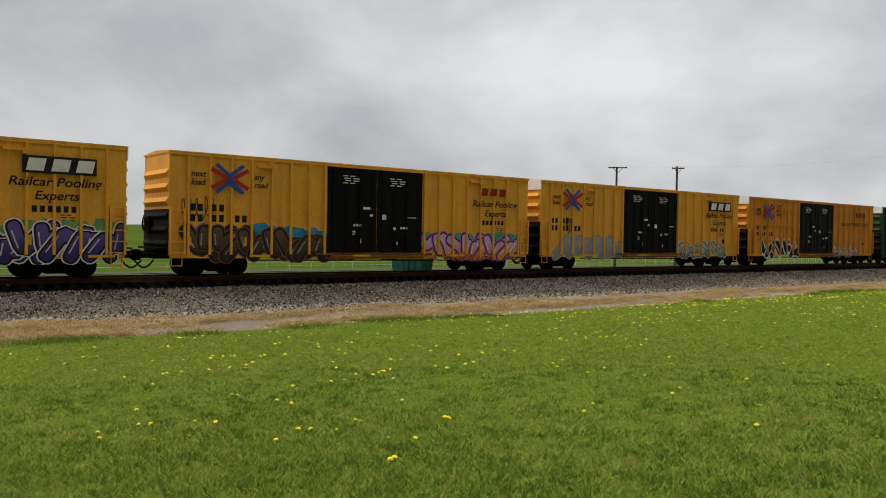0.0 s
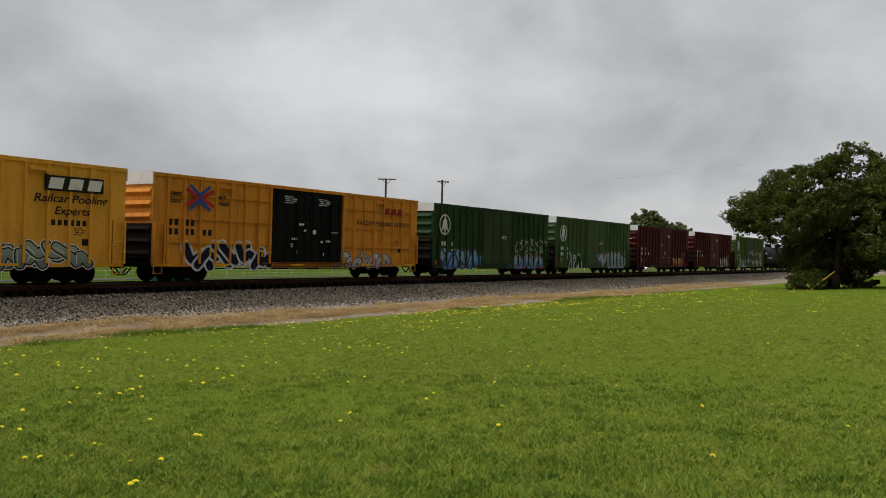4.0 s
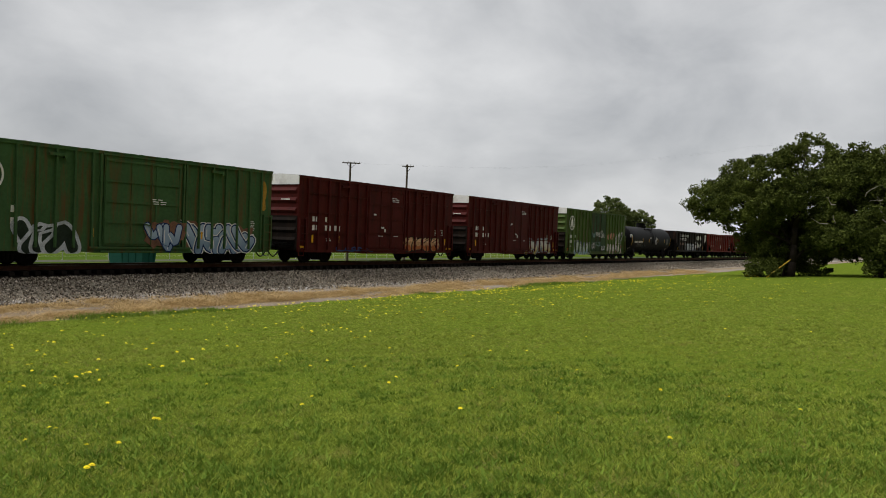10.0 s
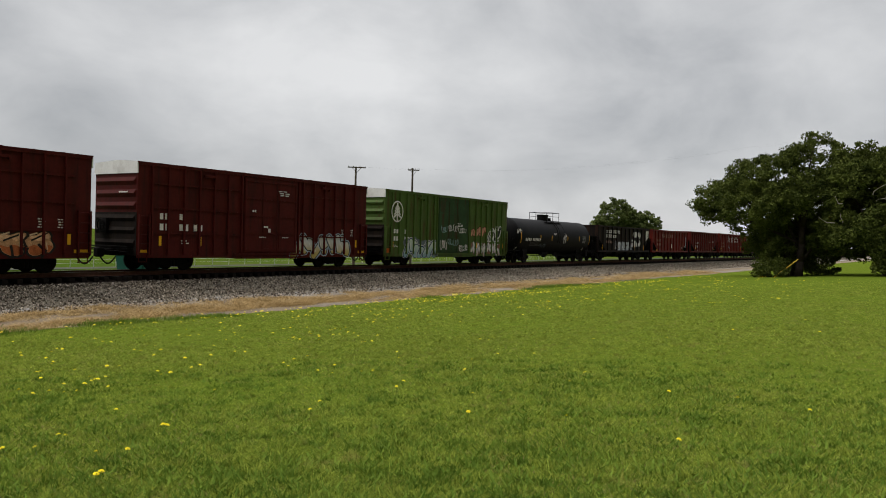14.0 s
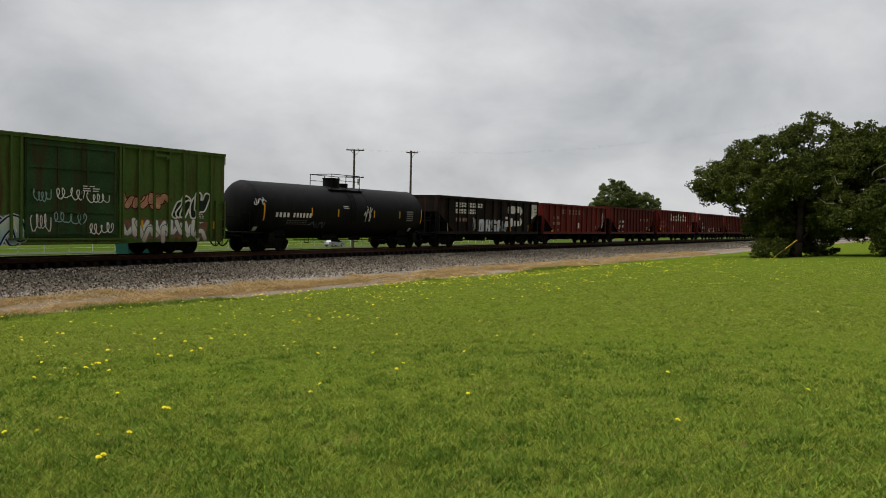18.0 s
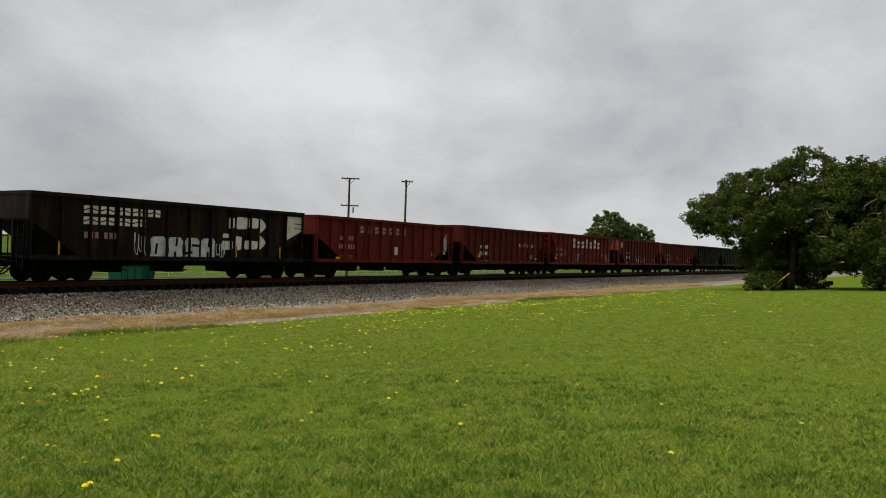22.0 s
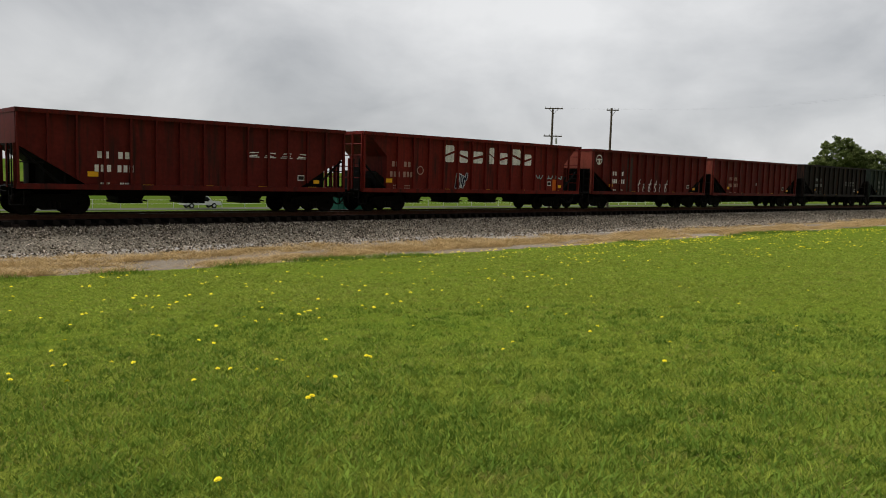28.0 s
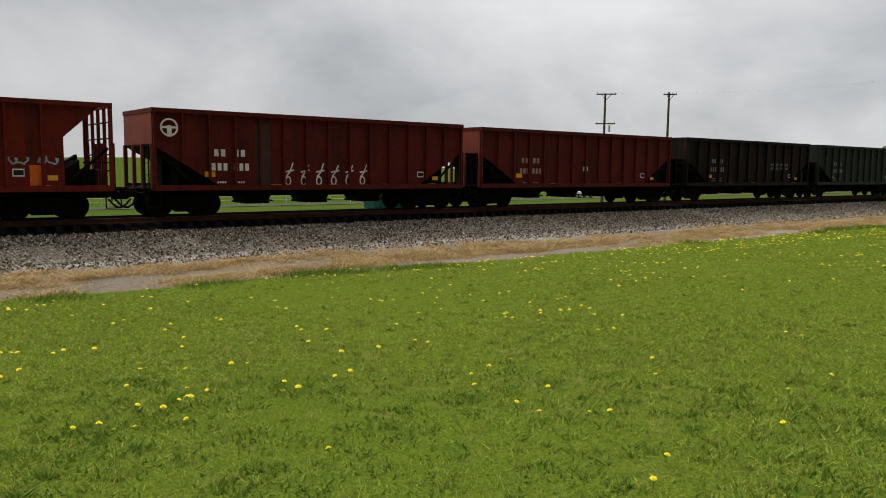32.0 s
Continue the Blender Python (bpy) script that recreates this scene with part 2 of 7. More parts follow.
def spray(name, color):
    if name not in SPRAY:
        SPRAY[name] = mat("spray_" + name, color, 0.55, var=0.5, scale=2.6, dirt=tuple(c * 0.45 for c in color), amount=0.35, streak=True)
        SPRAY_COLOR[SPRAY[name].name] = color
    return SPRAY[name]


def foliage(name, dark, light, trans=0.25, rough=0.55, patch=0.35, single=0.55, patches=0.5):
    m = bpy.data.materials.new(name)
    m.use_nodes = True
    n, l = m.node_tree.nodes, m.node_tree.links
    b = n["Principled BSDF"]
    b.inputs["Roughness"].default_value = rough
    b.inputs["Specular IOR Level"].default_value = 0.03
    g = n.new("ShaderNodeNewGeometry")
    tc = n.new("ShaderNodeTexCoord")
    no = n.new("ShaderNodeTexNoise"); no.inputs["Scale"].default_value, no.inputs["Detail"].default_value = patch, 4
    l.new(tc.outputs["Object"], no.inputs["Vector"])
    ad = n.new("ShaderNodeMath"); ad.operation = "MULTIPLY_ADD"; ad.inputs[1].default_value = single
    l.new(g.outputs["Random Per Island"], ad.inputs[0])
    mr = n.new("ShaderNodeMapRange")
    for key, v in (("From Min", 0.3), ("From Max", 0.7), ("To Min", 0.0), ("To Max", patches)):
        mr.inputs[key].default_value = v
    l.new(no.outputs["Fac"], mr.inputs["Value"]); l.new(mr.outputs[0], ad.inputs[2])
    mx = n.new("ShaderNodeMix"); mx.data_type = "RGBA"
    mx.inputs[6].default_value, mx.inputs[7].default_value = (*dark, 1), (*light, 1)
    l.new(ad.outputs[0], mx.inputs[0]); l.new(mx.outputs[2], b.inputs["Base Color"])
    t = n.new("ShaderNodeBsdfTranslucent"); ms = n.new("ShaderNodeMixShader"); ms.inputs[0].default_value = trans
    l.new(mx.outputs[2], t.inputs["Color"]); l.new(b.outputs[0], ms.inputs[1]); l.new(t.outputs[0], ms.inputs[2])
    l.new(ms.outputs[0], n["Material Output"].inputs["Surface"])
    return m


M_LEAF = foliage("tree_leaves", (0.009, 0.018, 0.004), (0.135, 0.16, 0.035), 0.16, 0.7, 0.6)
M_LEAF_FAR = foliage("far_tree_leaves", (0.07, 0.10, 0.03), (0.21, 0.24, 0.085))
M_BLADE = foliage("lawn_grass", (0.045, 0.092, 0.009), (0.42, 0.475, 0.074), 0.34, 0.8, 14.0, 0.75, 0.36)


def add_patches(m, rules):
    """Broad patches over a grass material; rules of (scale, from, to, colour, amount)."""
    n, l = m.node_tree.nodes, m.node_tree.links
    b = n["Principled BSDF"]
    out = b.inputs["Base Color"].links[0].from_socket
    tc = n.new("ShaderNodeTexCoord")
    for scale, f0, f1, colour, amount in rules:
        no = n.new("ShaderNodeTexNoise"); no.inputs["Scale"].default_value, no.inputs["Detail"].default_value, no.inputs["Roughness"].default_value = scale, 5, 0.65
        l.new(tc.outputs["Object"], no.inputs["Vector"])
        mr = n.new("ShaderNodeMapRange")
        for key, v in (("From Min", f0), ("From Max", f1), ("To Min", 0.0), ("To Max", amount)):
            mr.inputs[key].default_value = v
        l.new(no.outputs["Fac"], mr.inputs["Value"])
        mx = n.new("ShaderNodeMix"); mx.data_type = "RGBA"; mx.inputs[7].default_value = (*colour, 1)
        l.new(mr.outputs[0], mx.inputs[0]); l.new(out, mx.inputs[6]); out = mx.outputs[2]
    for link in list(l):
        if link.to_socket.name in ("Base Color", "Color") and link.to_node.type in ("BSDF_PRINCIPLED", "BSDF_TRANSLUCENT"):
            l.remove(link)
    l.new(out, b.inputs["Base Color"])
    for q in n:
        if q.type == "BSDF_TRANSLUCENT":
            l.new(out, q.inputs["Color"])


add_patches(M_BLADE, ((0.7, 0.48, 0.66, (0.12, 0.20, 0.02), 0.25), (9.0, 0.55, 0.70, (0.07, 0.13, 0.015), 0.4), (2.1, 0.58, 0.70, (0.36, 0.29, 0.10), 0.5), (9.0, 0.58, 0.7, (0.40, 0.33, 0.13), 0.5)))
M_WEED = foliage("dark_verge_weeds", (0.055, 0.115, 0.013), (0.23, 0.32, 0.045), 0.25, 0.7, 1.2)
M_DRY = foliage("dry_grass", (0.25, 0.165, 0.068), (0.64, 0.47, 0.235), 0.25, 0.8, 1.5)
M_THATCH = foliage("lawn_straw", (0.17, 0.15, 0.045), (0.33, 0.28, 0.11), 0.2, 0.8)
M_PETAL = mat("dandelion_yellow", (0.88, 0.74, 0.02), 0.7, var=0.15, scale=30)
M_STEM = mat("dandelion_stem", (0.12, 0.20, 0.04), 0.6, var=0.15, scale=20)


def ground_material():
    """Lawn, bare verge and rough pasture, told apart by how far they lie from the track."""
    m = bpy.data.materials.new("ground_soil_and_grass")
    m.use_nodes = True
    n, l = m.node_tree.nodes, m.node_tree.links
    b = n["Principled BSDF"]; b.inputs["Roughness"].default_value = 1.0; b.inputs["Specular IOR Level"].default_value = 0.0
    tc = n.new("ShaderNodeTexCoord"); P = tc.outputs["Object"]
    sx = n.new("ShaderNodeSeparateXYZ"); l.new(P, sx.inputs[0])

    def noise_of(scale, detail=4, rough=0.55, stretch=None):
        v = P
        if stretch:
            mp = n.new("ShaderNodeMapping"); mp.inputs["Scale"].default_value = stretch; l.new(P, mp.inputs["Vector"]); v = mp.outputs[0]
        t = n.new("ShaderNodeTexNoise"); t.inputs["Scale"].default_value, t.inputs["Detail"].default_value, t.inputs["Roughness"].default_value = scale, detail, rough
        l.new(v, t.inputs["Vector"]); return t.outputs["Fac"]

    def rng_of(v, a, c, lo=0.0, hi=1.0):
        r = n.new("ShaderNodeMapRange")
        for key, x in (("From Min", a), ("From Max", c), ("To Min", lo), ("To Max", hi)):
            r.inputs[key].default_value = x
        l.new(v, r.inputs["Value"]); return r.outputs[0]

    def mixed(f, a, c):
        x = n.new("ShaderNodeMix"); x.data_type = "RGBA"; l.new(f, x.inputs[0])
        for i, q in ((6, a), (7, c)):
            if isinstance(q, tuple):
                x.inputs[i].default_value = (*q, 1)
            else:
                l.new(q, x.inputs[i])
        return x.outputs[2]

    def math_of(op, a, c):
        x = n.new("ShaderNodeMath"); x.operation = op
        for i, q in ((0, a), (1, c)):
            if isinstance(q, (int, float)):
                x.inputs[i].default_value = q
            else:
                l.new(q, x.inputs[i])
        return x.outputs[0]

    lawn = mixed(rng_of(noise_of(0.35, 3), 0.35, 0.65), (0.118, 0.162, 0.016), (0.138, 0.176, 0.02))
    lawn = mixed(rng_of(noise_of(26, 5, 0.75), 0.42, 0.6), lawn, (0.06, 0.095, 0.010))
    lawn = mixed(rng_of(noise_of(2.3, 5, 0.65), 0.58, 0.74, 0, 0.6), lawn, (0.215, 0.19, 0.06))
    dirt = mixed(rng_of(noise_of(0.8, 5, 0.6, (0.35, 1.0, 1.0)), 0.40, 0.62), (0.23, 0.195, 0.155), (0.29, 0.215, 0.135))
    dirt = mixed(rng_of(noise_of(14, 5, 0.7), 0.40, 0.65), dirt, (0.13, 0.10, 0.07))
    wob = rng_of(noise_of(0.45, 5, 0.6), 0.3, 0.7, -0.55, 0.55)
    y = math_of("ADD", sx.outputs["Y"], wob)
    # pale gravel dust at the foot of the ballast
    col = mixed(rng_of(y, 24.7, 25.6), dirt, mixed(rng_of(noise_of(11, 5, 0.75), 0.4, 0.62), (0.38, 0.36, 0.33), (0.19, 0.17, 0.145)))
    # a worn grey wheel track close to the lawn
    bare = math_of("MULTIPLY", rng_of(y, 21.3, 21.8), rng_of(y, 23.4, 22.6))
    bare = math_of("MULTIPLY", bare, rng_of(sx.outputs["X"], 14.0, 34.0, 0.05, 0.9))
    col = mixed(math_of("MULTIPLY", bare, rng_of(noise_of(0.5, 4), 0.35, 0.6)), col, (0.26, 0.225, 0.185))
    col = mixed(rng_of(y, 21.35, 21.15), col, lawn)
    field = mixed(rng_of(noise_of(0.06, 5, 0.6), 0.35, 0.65), (0.048, 0.085, 0.011), (0.08, 0.105, 0.018))
    col = mixed(rng_of(y, 36.0, 38.0), col, field)
    l.new(col, b.inputs["Base Color"])
    bp = n.new("ShaderNodeBump"); bp.inputs["Strength"].default_value, bp.inputs["Distance"].default_value = 0.6, 0.05
    l.new(noise_of(22, 5, 0.7), bp.inputs["Height"]); l.new(bp.outputs[0], b.inputs["Normal"])
    return m


M_GROUND = ground_material()


def stone_material(name, cols, oil_and_shade=False):
    m = bpy.data.materials.new(name)
    m.use_nodes = True
    n, l = m.node_tree.nodes, m.node_tree.links
    b = n["Principled BSDF"]; b.inputs["Roughness"].default_value = 0.95; b.inputs["Specular IOR Level"].default_value = 0.03
    g = n.new("ShaderNodeNewGeometry"); tc = n.new("ShaderNodeTexCoord")
    vo = n.new("ShaderNodeTexVoronoi"); vo.inputs["Scale"].default_value = 16
    l.new(tc.outputs["Object"], vo.inputs["Vector"])
    r = n.new("ShaderNodeValToRGB")
    for i, c in enumerate(cols):
        e = r.color_ramp.elements[i] if i < 2 else r.color_ramp.elements.new(0.5)
        e.position, e.color = i / (len(cols) - 1), (*c, 1)
    l.new(g.outputs["Random Per Island"], r.inputs[0])
    sp = n.new("ShaderNodeSeparateColor"); l.new(vo.outputs["Color"], sp.inputs[0])
    mr = n.new("ShaderNodeMapRange"); mr.inputs["To Min"].default_value, mr.inputs["To Max"].default_value = 0.45, 1.35
    l.new(sp.outputs[0], mr.inputs["Value"])
    sc = n.new("ShaderNodeVectorMath"); sc.operation = "SCALE"; l.new(r.outputs[0], sc.inputs[0]); l.new(mr.outputs[0], sc.inputs["Scale"])
    col = sc.outputs[0]
    if oil_and_shade:  # the train's shade painted in with brake dust and oil, between and just outside the rails
        sx = n.new("ShaderNodeSeparateXYZ"); l.new(tc.outputs["Object"], sx.inputs[0])
        om = n.new("ShaderNodeMapRange"); om.inputs["From Min"].default_value, om.inputs["From Max"].default_value = 29.45, 29.85
        l.new(sx.outputs["Y"], om.inputs["Value"])
        ox = n.new("ShaderNodeMix"); ox.data_type = "RGBA"; ox.inputs[7].default_value = (0.016, 0.011, 0.009, 1)
        l.new(om.outputs[0], ox.inputs[0]); l.new(col, ox.inputs[6]); col = ox.outputs[2]
    l.new(col, b.inputs["Base Color"])
    bp = n.new("ShaderNodeBump"); bp.inputs["Strength"].default_value, bp.inputs["Distance"].default_value = 0.9, 0.05
    l.new(vo.outputs["Distance"], bp.inputs["Height"]); l.new(bp.outputs[0], b.inputs["Normal"])
    return m


M_BALLAST = stone_material("ballast_bed", [(0.16, 0.138, 0.105), (0.2, 0.172, 0.132)], True)
M_STONE = stone_material("ballast_stones", [(0.05, 0.041, 0.03), (0.225, 0.185, 0.138), (0.53, 0.455, 0.365)])

# ---------- mesh tools ----------


class Shape:
    """Gathers simple solids into one mesh."""

    def __init__(self):
        self.v, self.f = [], []

    def add(self, verts, faces):
        b = len(self.v)
        self.v += [tuple(p) for p in verts]
        self.f += [tuple(i + b for i in q) for q in faces]
        return self

    def box(self, x0, x1, y0, y1, z0, z1):
        return self.add([(x0, y0, z0), (x1, y0, z0), (x1, y1, z0), (x0, y1, z0), (x0, y0, z1), (x1, y0, z1), (x1, y1, z1), (x0, y1, z1)],
                        [(0, 3, 2, 1), (4, 5, 6, 7), (0, 1, 5, 4), (1, 2, 6, 5), (2, 3, 7, 6), (3, 0, 4, 7)])

    def bevel_box(self, x0, x1, y0, y1, z0, z1, c=0.02):
        """A box whose four long upright edges and its rims are chamfered."""
        ring = [(x0 + c, y0), (x1 - c, y0), (x1, y0 + c), (x1, y1 - c), (x1 - c, y1), (x0 + c, y1), (x0, y1 - c), (x0, y0 + c)]
        cx, cy = (x0 + x1) / 2, (y0 + y1) / 2
        fx, fy = 1 - 2 * c / max(x1 - x0, 1e-6), 1 - 2 * c / max(y1 - y0, 1e-6)
        small = [(cx + (x - cx) * fx, cy + (y - cy) * fy) for x, y in ring]
        vs = [(x, y, z0) for x, y in small] + [(x, y, z0 + c) for x, y in ring] + [(x, y, z1 - c) for x, y in ring] + [(x, y, z1) for x, y in small]
        fs = [tuple(range(7, -1, -1)), tuple(range(24, 32))]
        for k in range(3):
            fs += [(k * 8 + i, k * 8 + (i + 1) % 8, k * 8 + 8 + (i + 1) % 8, k * 8 + 8 + i) for i in range(8)]
        return self.add(vs, fs)

    def prism(self, outline, y0, y1):
        """An outline of (x, z), counter-clockwise seen from -y, drawn out from y0 to y1."""
        n = len(outline)
        vs = [(x, y0, z) for x, z in outline] + [(x, y1, z) for x, z in outline]
        return self.add(vs, [tuple(range(n)), tuple(range(2 * n - 1, n - 1, -1))] + [(i, i + n, (i + 1) % n + n, (i + 1) % n) for i in range(n)])

    def tube(self, a, b, r, n=6, r2=None):
        a, b = Vector(a), Vector(b)
        r2 = r if r2 is None else r2
        q = (b - a).to_track_quat("Z", "Y")
        vs = []
        for p, rr in ((a, r), (b, r2)):
            for i in range(n):
                t = 2 * math.pi * i / n
                vs.append(p + q @ Vector((rr * math.cos(t), rr * math.sin(t), 0)))
        return self.add(vs, [(i, (i + 1) % n, (i + 1) % n + n, i + n) for i in range(n)] + [tuple(range(n - 1, -1, -1)), tuple(range(n, 2 * n))])

    def lathe_y(self, profile, n=20, centre=(0, 0, 0)):
        """A profile of (radius, y) turned about the y axis."""
        vs, fs, m = [], [], len(profile)
        for i in range(n):
            t = 2 * math.pi * i / n
            vs += [(centre[0] + r * math.cos(t), centre[1] + y, centre[2] + r * math.sin(t)) for r, y in profile]
        for i in range(n):
            j = (i + 1) % n
            fs += [(i * m + k, i * m + k + 1, j * m + k + 1, j * m + k) for k in range(m - 1)]
        return self.add(vs, fs)

    def mesh(self, name, smooth=False):
        me = bpy.data.meshes.new(name)
        me.from_pydata(self.v, [], self.f)
        if smooth:
            me.polygons.foreach_set("use_smooth", [True] * len(me.polygons))
        me.update()
        return me


def part(name, shape, material, parent, label="", smooth=False, at=None):
    """One mesh object under a thing or under a part."""
    me = shape if isinstance(shape, bpy.types.Mesh) else shape.mesh(name, smooth)
    if material and not me.materials:
        me.materials.append(material)
    ob = new(name, me)
    ob.parent = parent
    if at is not None:
        ob.location = at
    return tagged(ob, label)


def thing(name, label, category, group="", kind="", at=(0, 0, 0)):
    ob = new(name)
    ob.location = at
    return tagged(ob, label, category, group, kind)


def solid(name, shape, material, label, category, group="", kind="", smooth=False, at=(0, 0, 0)):
    me = shape if isinstance(shape, bpy.types.Mesh) else shape.mesh(name, smooth)
    if not me.materials:
        me.materials.append(material)
    ob = new(name, me)
    ob.location = at
    return tagged(ob, label, category, group, kind)


def words(name, text, size, material, parent, x, y, z, label="", shear=0.0, width=None):
    """Lettering on a side that faces -y, its lower left corner at x, z."""
    cu = bpy.data.curves.new(name, "FONT")
    cu.body, cu.size, cu.shear, cu.offset = text, size, shear, 0.007
    tmp = bpy.data.objects.new("tmp", cu)
    me = bpy.data.meshes.new_from_object(tmp)
    bpy.data.objects.remove(tmp)
    me.materials.clear()
    me.materials.append(material)
    co = np.empty(len(me.vertices) * 3)
    me.vertices.foreach_get("co", co)
    co = co.reshape(-1, 3)
    if width:
        co[:, 0] *= width / max(co[:, 0].max(), 1e-6)
    me.vertices.foreach_set("co", np.stack([co[:, 0] + x, np.full(len(co), y), co[:, 1] + z], 1).ravel())
    me.update()
    ob = new(name, me)
    ob.parent = parent
    return tagged(ob, label)


def bars(name, rows, material, parent, y, label=""):
    """Plain bars in place of marks; rows of (x, z, count, height, pitch)."""
    s = Shape()
    for x, z, n, h, p in rows:
        for i in range(n):
            if h > 0.12:
                part(name, Shape().box(x + i * p, x + i * p + p * (0.64 if n > 1 else 0.6), y, y + 0.004, z, z + h), material, parent, label)
            else:
                s.box(x + i * p, x + i * p + p * 0.72, y, y + 0.004, z, z + h)
    return tagged(part(name, s, material, parent, label), kind="stuff") if s.v else None


# ---------- ground, track ----------
YC, RZ = 31.3, -0.20  # the track's centre line and the rail's top


def ground_z(x, y):
    prof_y = (-400, -30, 0, 21.4, 27, 36, 45, 98, 112, 170, 250, 300, 420, 1500, 6000)
    prof_z = (0.6, 0.5, 0.0, -1.25, -1.15, -1.15, -1.4, -3.85, -3.9, -3.2, 1.9, 3.6, 3.8, -6, -40)
    z = float(np.interp(y, prof_y, prof_z))
    if y > 150:  # the rise lies to one side and falls away along the line
        keep = float(np.interp(x, (-400, -40, 30, 95, 180, 400), (0.35, 0.45, 0.75, 1.0, 0.75, 0.2)))
        base = -3.2
        z = base + (z - base) * keep if y < 900 else z
    return z


def build_ground():
    xs = [-3000, -1200, -500, -250, -150] + list(range(-100, 220, 5)) + [240, 270, 310, 360, 430, 520, 700, 1000, 1800, 4000]
    ys = [-1500, -500, -200, -80, -40, -20, -10, -5] + [i * 1.0 for i in range(0, 50)] + list(range(50, 130, 4)) + list(range(130, 440, 10)) + [520, 700, 900, 1500, 2500, 4800]
    v, f = [], []
    for y in ys:
        for x in xs:
            b = 0.05 * noise.noise((x * 0.13, y * 0.21, 0)) + (0.5 * noise.noise((x * 0.02, y * 0.02, 3)) if y > 140 else 0)
            v.append((x, y, ground_z(x, y) + (b if y < 26 or y > 37 else 0)))
    n = len(xs)
    for j in range(len(ys) - 1):
        for i in range(n - 1):
            f.append((j * n + i, j * n + i + 1, (j + 1) * n + i + 1, (j + 1) * n + i))
    s = Shape(); s.v, s.f = v, f
    solid("ground", s, M_GROUND, "mown green lawn sloping to a bare dirt strip by the track", "ground", kind="structure", smooth=True)


def lawn_z(x, y):
    return ground_z(x, y) + 0.05 * noise.noise((x * 0.13, y * 0.21, 0))


build_ground()


def build_track():
    s = Shape()
    prof = [(26.4, -1.19), (27.3, -1.08), (28.2, -0.90), (29.0, -0.73), (29.6, -0.66), (30.2, -0.56), (32.4, -0.54), (33.0, -0.61), (34.2, -0.9), (35.8, -1.18)]
    xs = [-900, -400, -150] + [-60 + i * 0.7 for i in range(430)] + [260, 320, 420, 600, 1000, 2000]
    m = len(prof)
    for i, x in enumerate(xs):
        for j, (y, z) in enumerate(prof):
            w = 0.06 if 0 < j < m - 1 else 0.0
            k = noise.noise((x * 0.9, y * 1.3, 5)) + 0.5 * noise.noise((x * 2.7, y * 2.7, 9))
            wide = 0.30 * noise.noise((x * 0.07, 0, 11)) if j < 3 else 0
            s.v.append((x, y + wide, z + w * k))
    for i in range(len(xs) - 1):
        for j in range(m - 1):
            s.f.append((i * m + j, (i + 1) * m + j, (i + 1) * m + j + 1, i * m + j + 1))
    solid("ballast_bed", s, M_BALLAST, "grey crushed stone ballast bank under the track", "ballast", kind="structure", smooth=True)
    track = thing("railway_track", "rusty steel railway track on dark timber sleepers", "railway track", kind="structure")
    for y in (YC - 0.7535, YC + 0.7535):
        web = [(-0.076, -0.18), (0.076, -0.18), (0.076, -0.165), (0.012, -0.145), (0.012, -0.045), (0.036, -0.035), (0.036, -0.004), (-0.036, -0.004), (-0.036, -0.035), (-0.012, -0.045), (-0.012, -0.145), (-0.076, -0.165)]
        s = Shape()
        n = len(web)
        for x in (-900, 1500):
            s.v += [(x, y + a, RZ + b) for a, b in web]
        s.f = [(i, (i + 1) % n, (i + 1) % n + n, i + n) for i in range(n)]
        rail = part("rail", s, M_RAIL, track)
        part("railhead", Shape().box(-900, 1500, y - 0.034, y + 0.034, RZ - 0.004, RZ), M_RAILHEAD, rail, "shiny worn running surface")


build_track()

# ---------- railway cars ----------
SIDE = -1.57  # the near face of a car's side sheet
MESH = {}


def shared(key, make, smooth=False):
    if key not in MESH:
        MESH[key] = make().mesh(key, smooth)
    return MESH[key]


def sideframe():
    s = Shape()
    out = [(-1.12, 0.40), (-1.02, 0.33), (-0.72, 0.33), (-0.42, 0.17), (0.42, 0.17), (0.72, 0.33), (1.02, 0.33), (1.12, 0.40), (1.12, 0.55), (0.95, 0.60), (0.55, 0.68), (-0.55, 0.68), (-0.95, 0.60), (-1.12, 0.55)]
    out = [(x, z * 1.09) for x, z in out]
    s.prism(out, -0.07, 0.07)
    for x in (-0.88, 0.88):
        s.lathe_y([(0.0, -0.15), (0.085, -0.15), (0.10, -0.10), (0.10, 0.0)], 10, (x, 0, 0.454))
    return s


def springs():
    s = Shape()
    return s.tube((0, 0, 0.24), (0, 0, 0.48), 0.065, 8)


def wheelset():
    prof = [(0.0, -0.90), (0.09, -0.90), (0.10, -0.83), (0.12, -0.82), (0.16, -0.80), (0.34, -0.775), (0.355, -0.81), (0.415, -0.81), (0.42, -0.72), (0.445, -0.705), (0.445, -0.685), (0.36, -0.68), (0.34, -0.71), (0.13, -0.69), (0.085, -0.66)]
    full = prof + [(r, -y) for r, y in reversed(prof)]
    return Shape().lathe_y([(r * 1.08 if r > 0.3 else r, y) for r, y in full], 22)


WHEELS = []


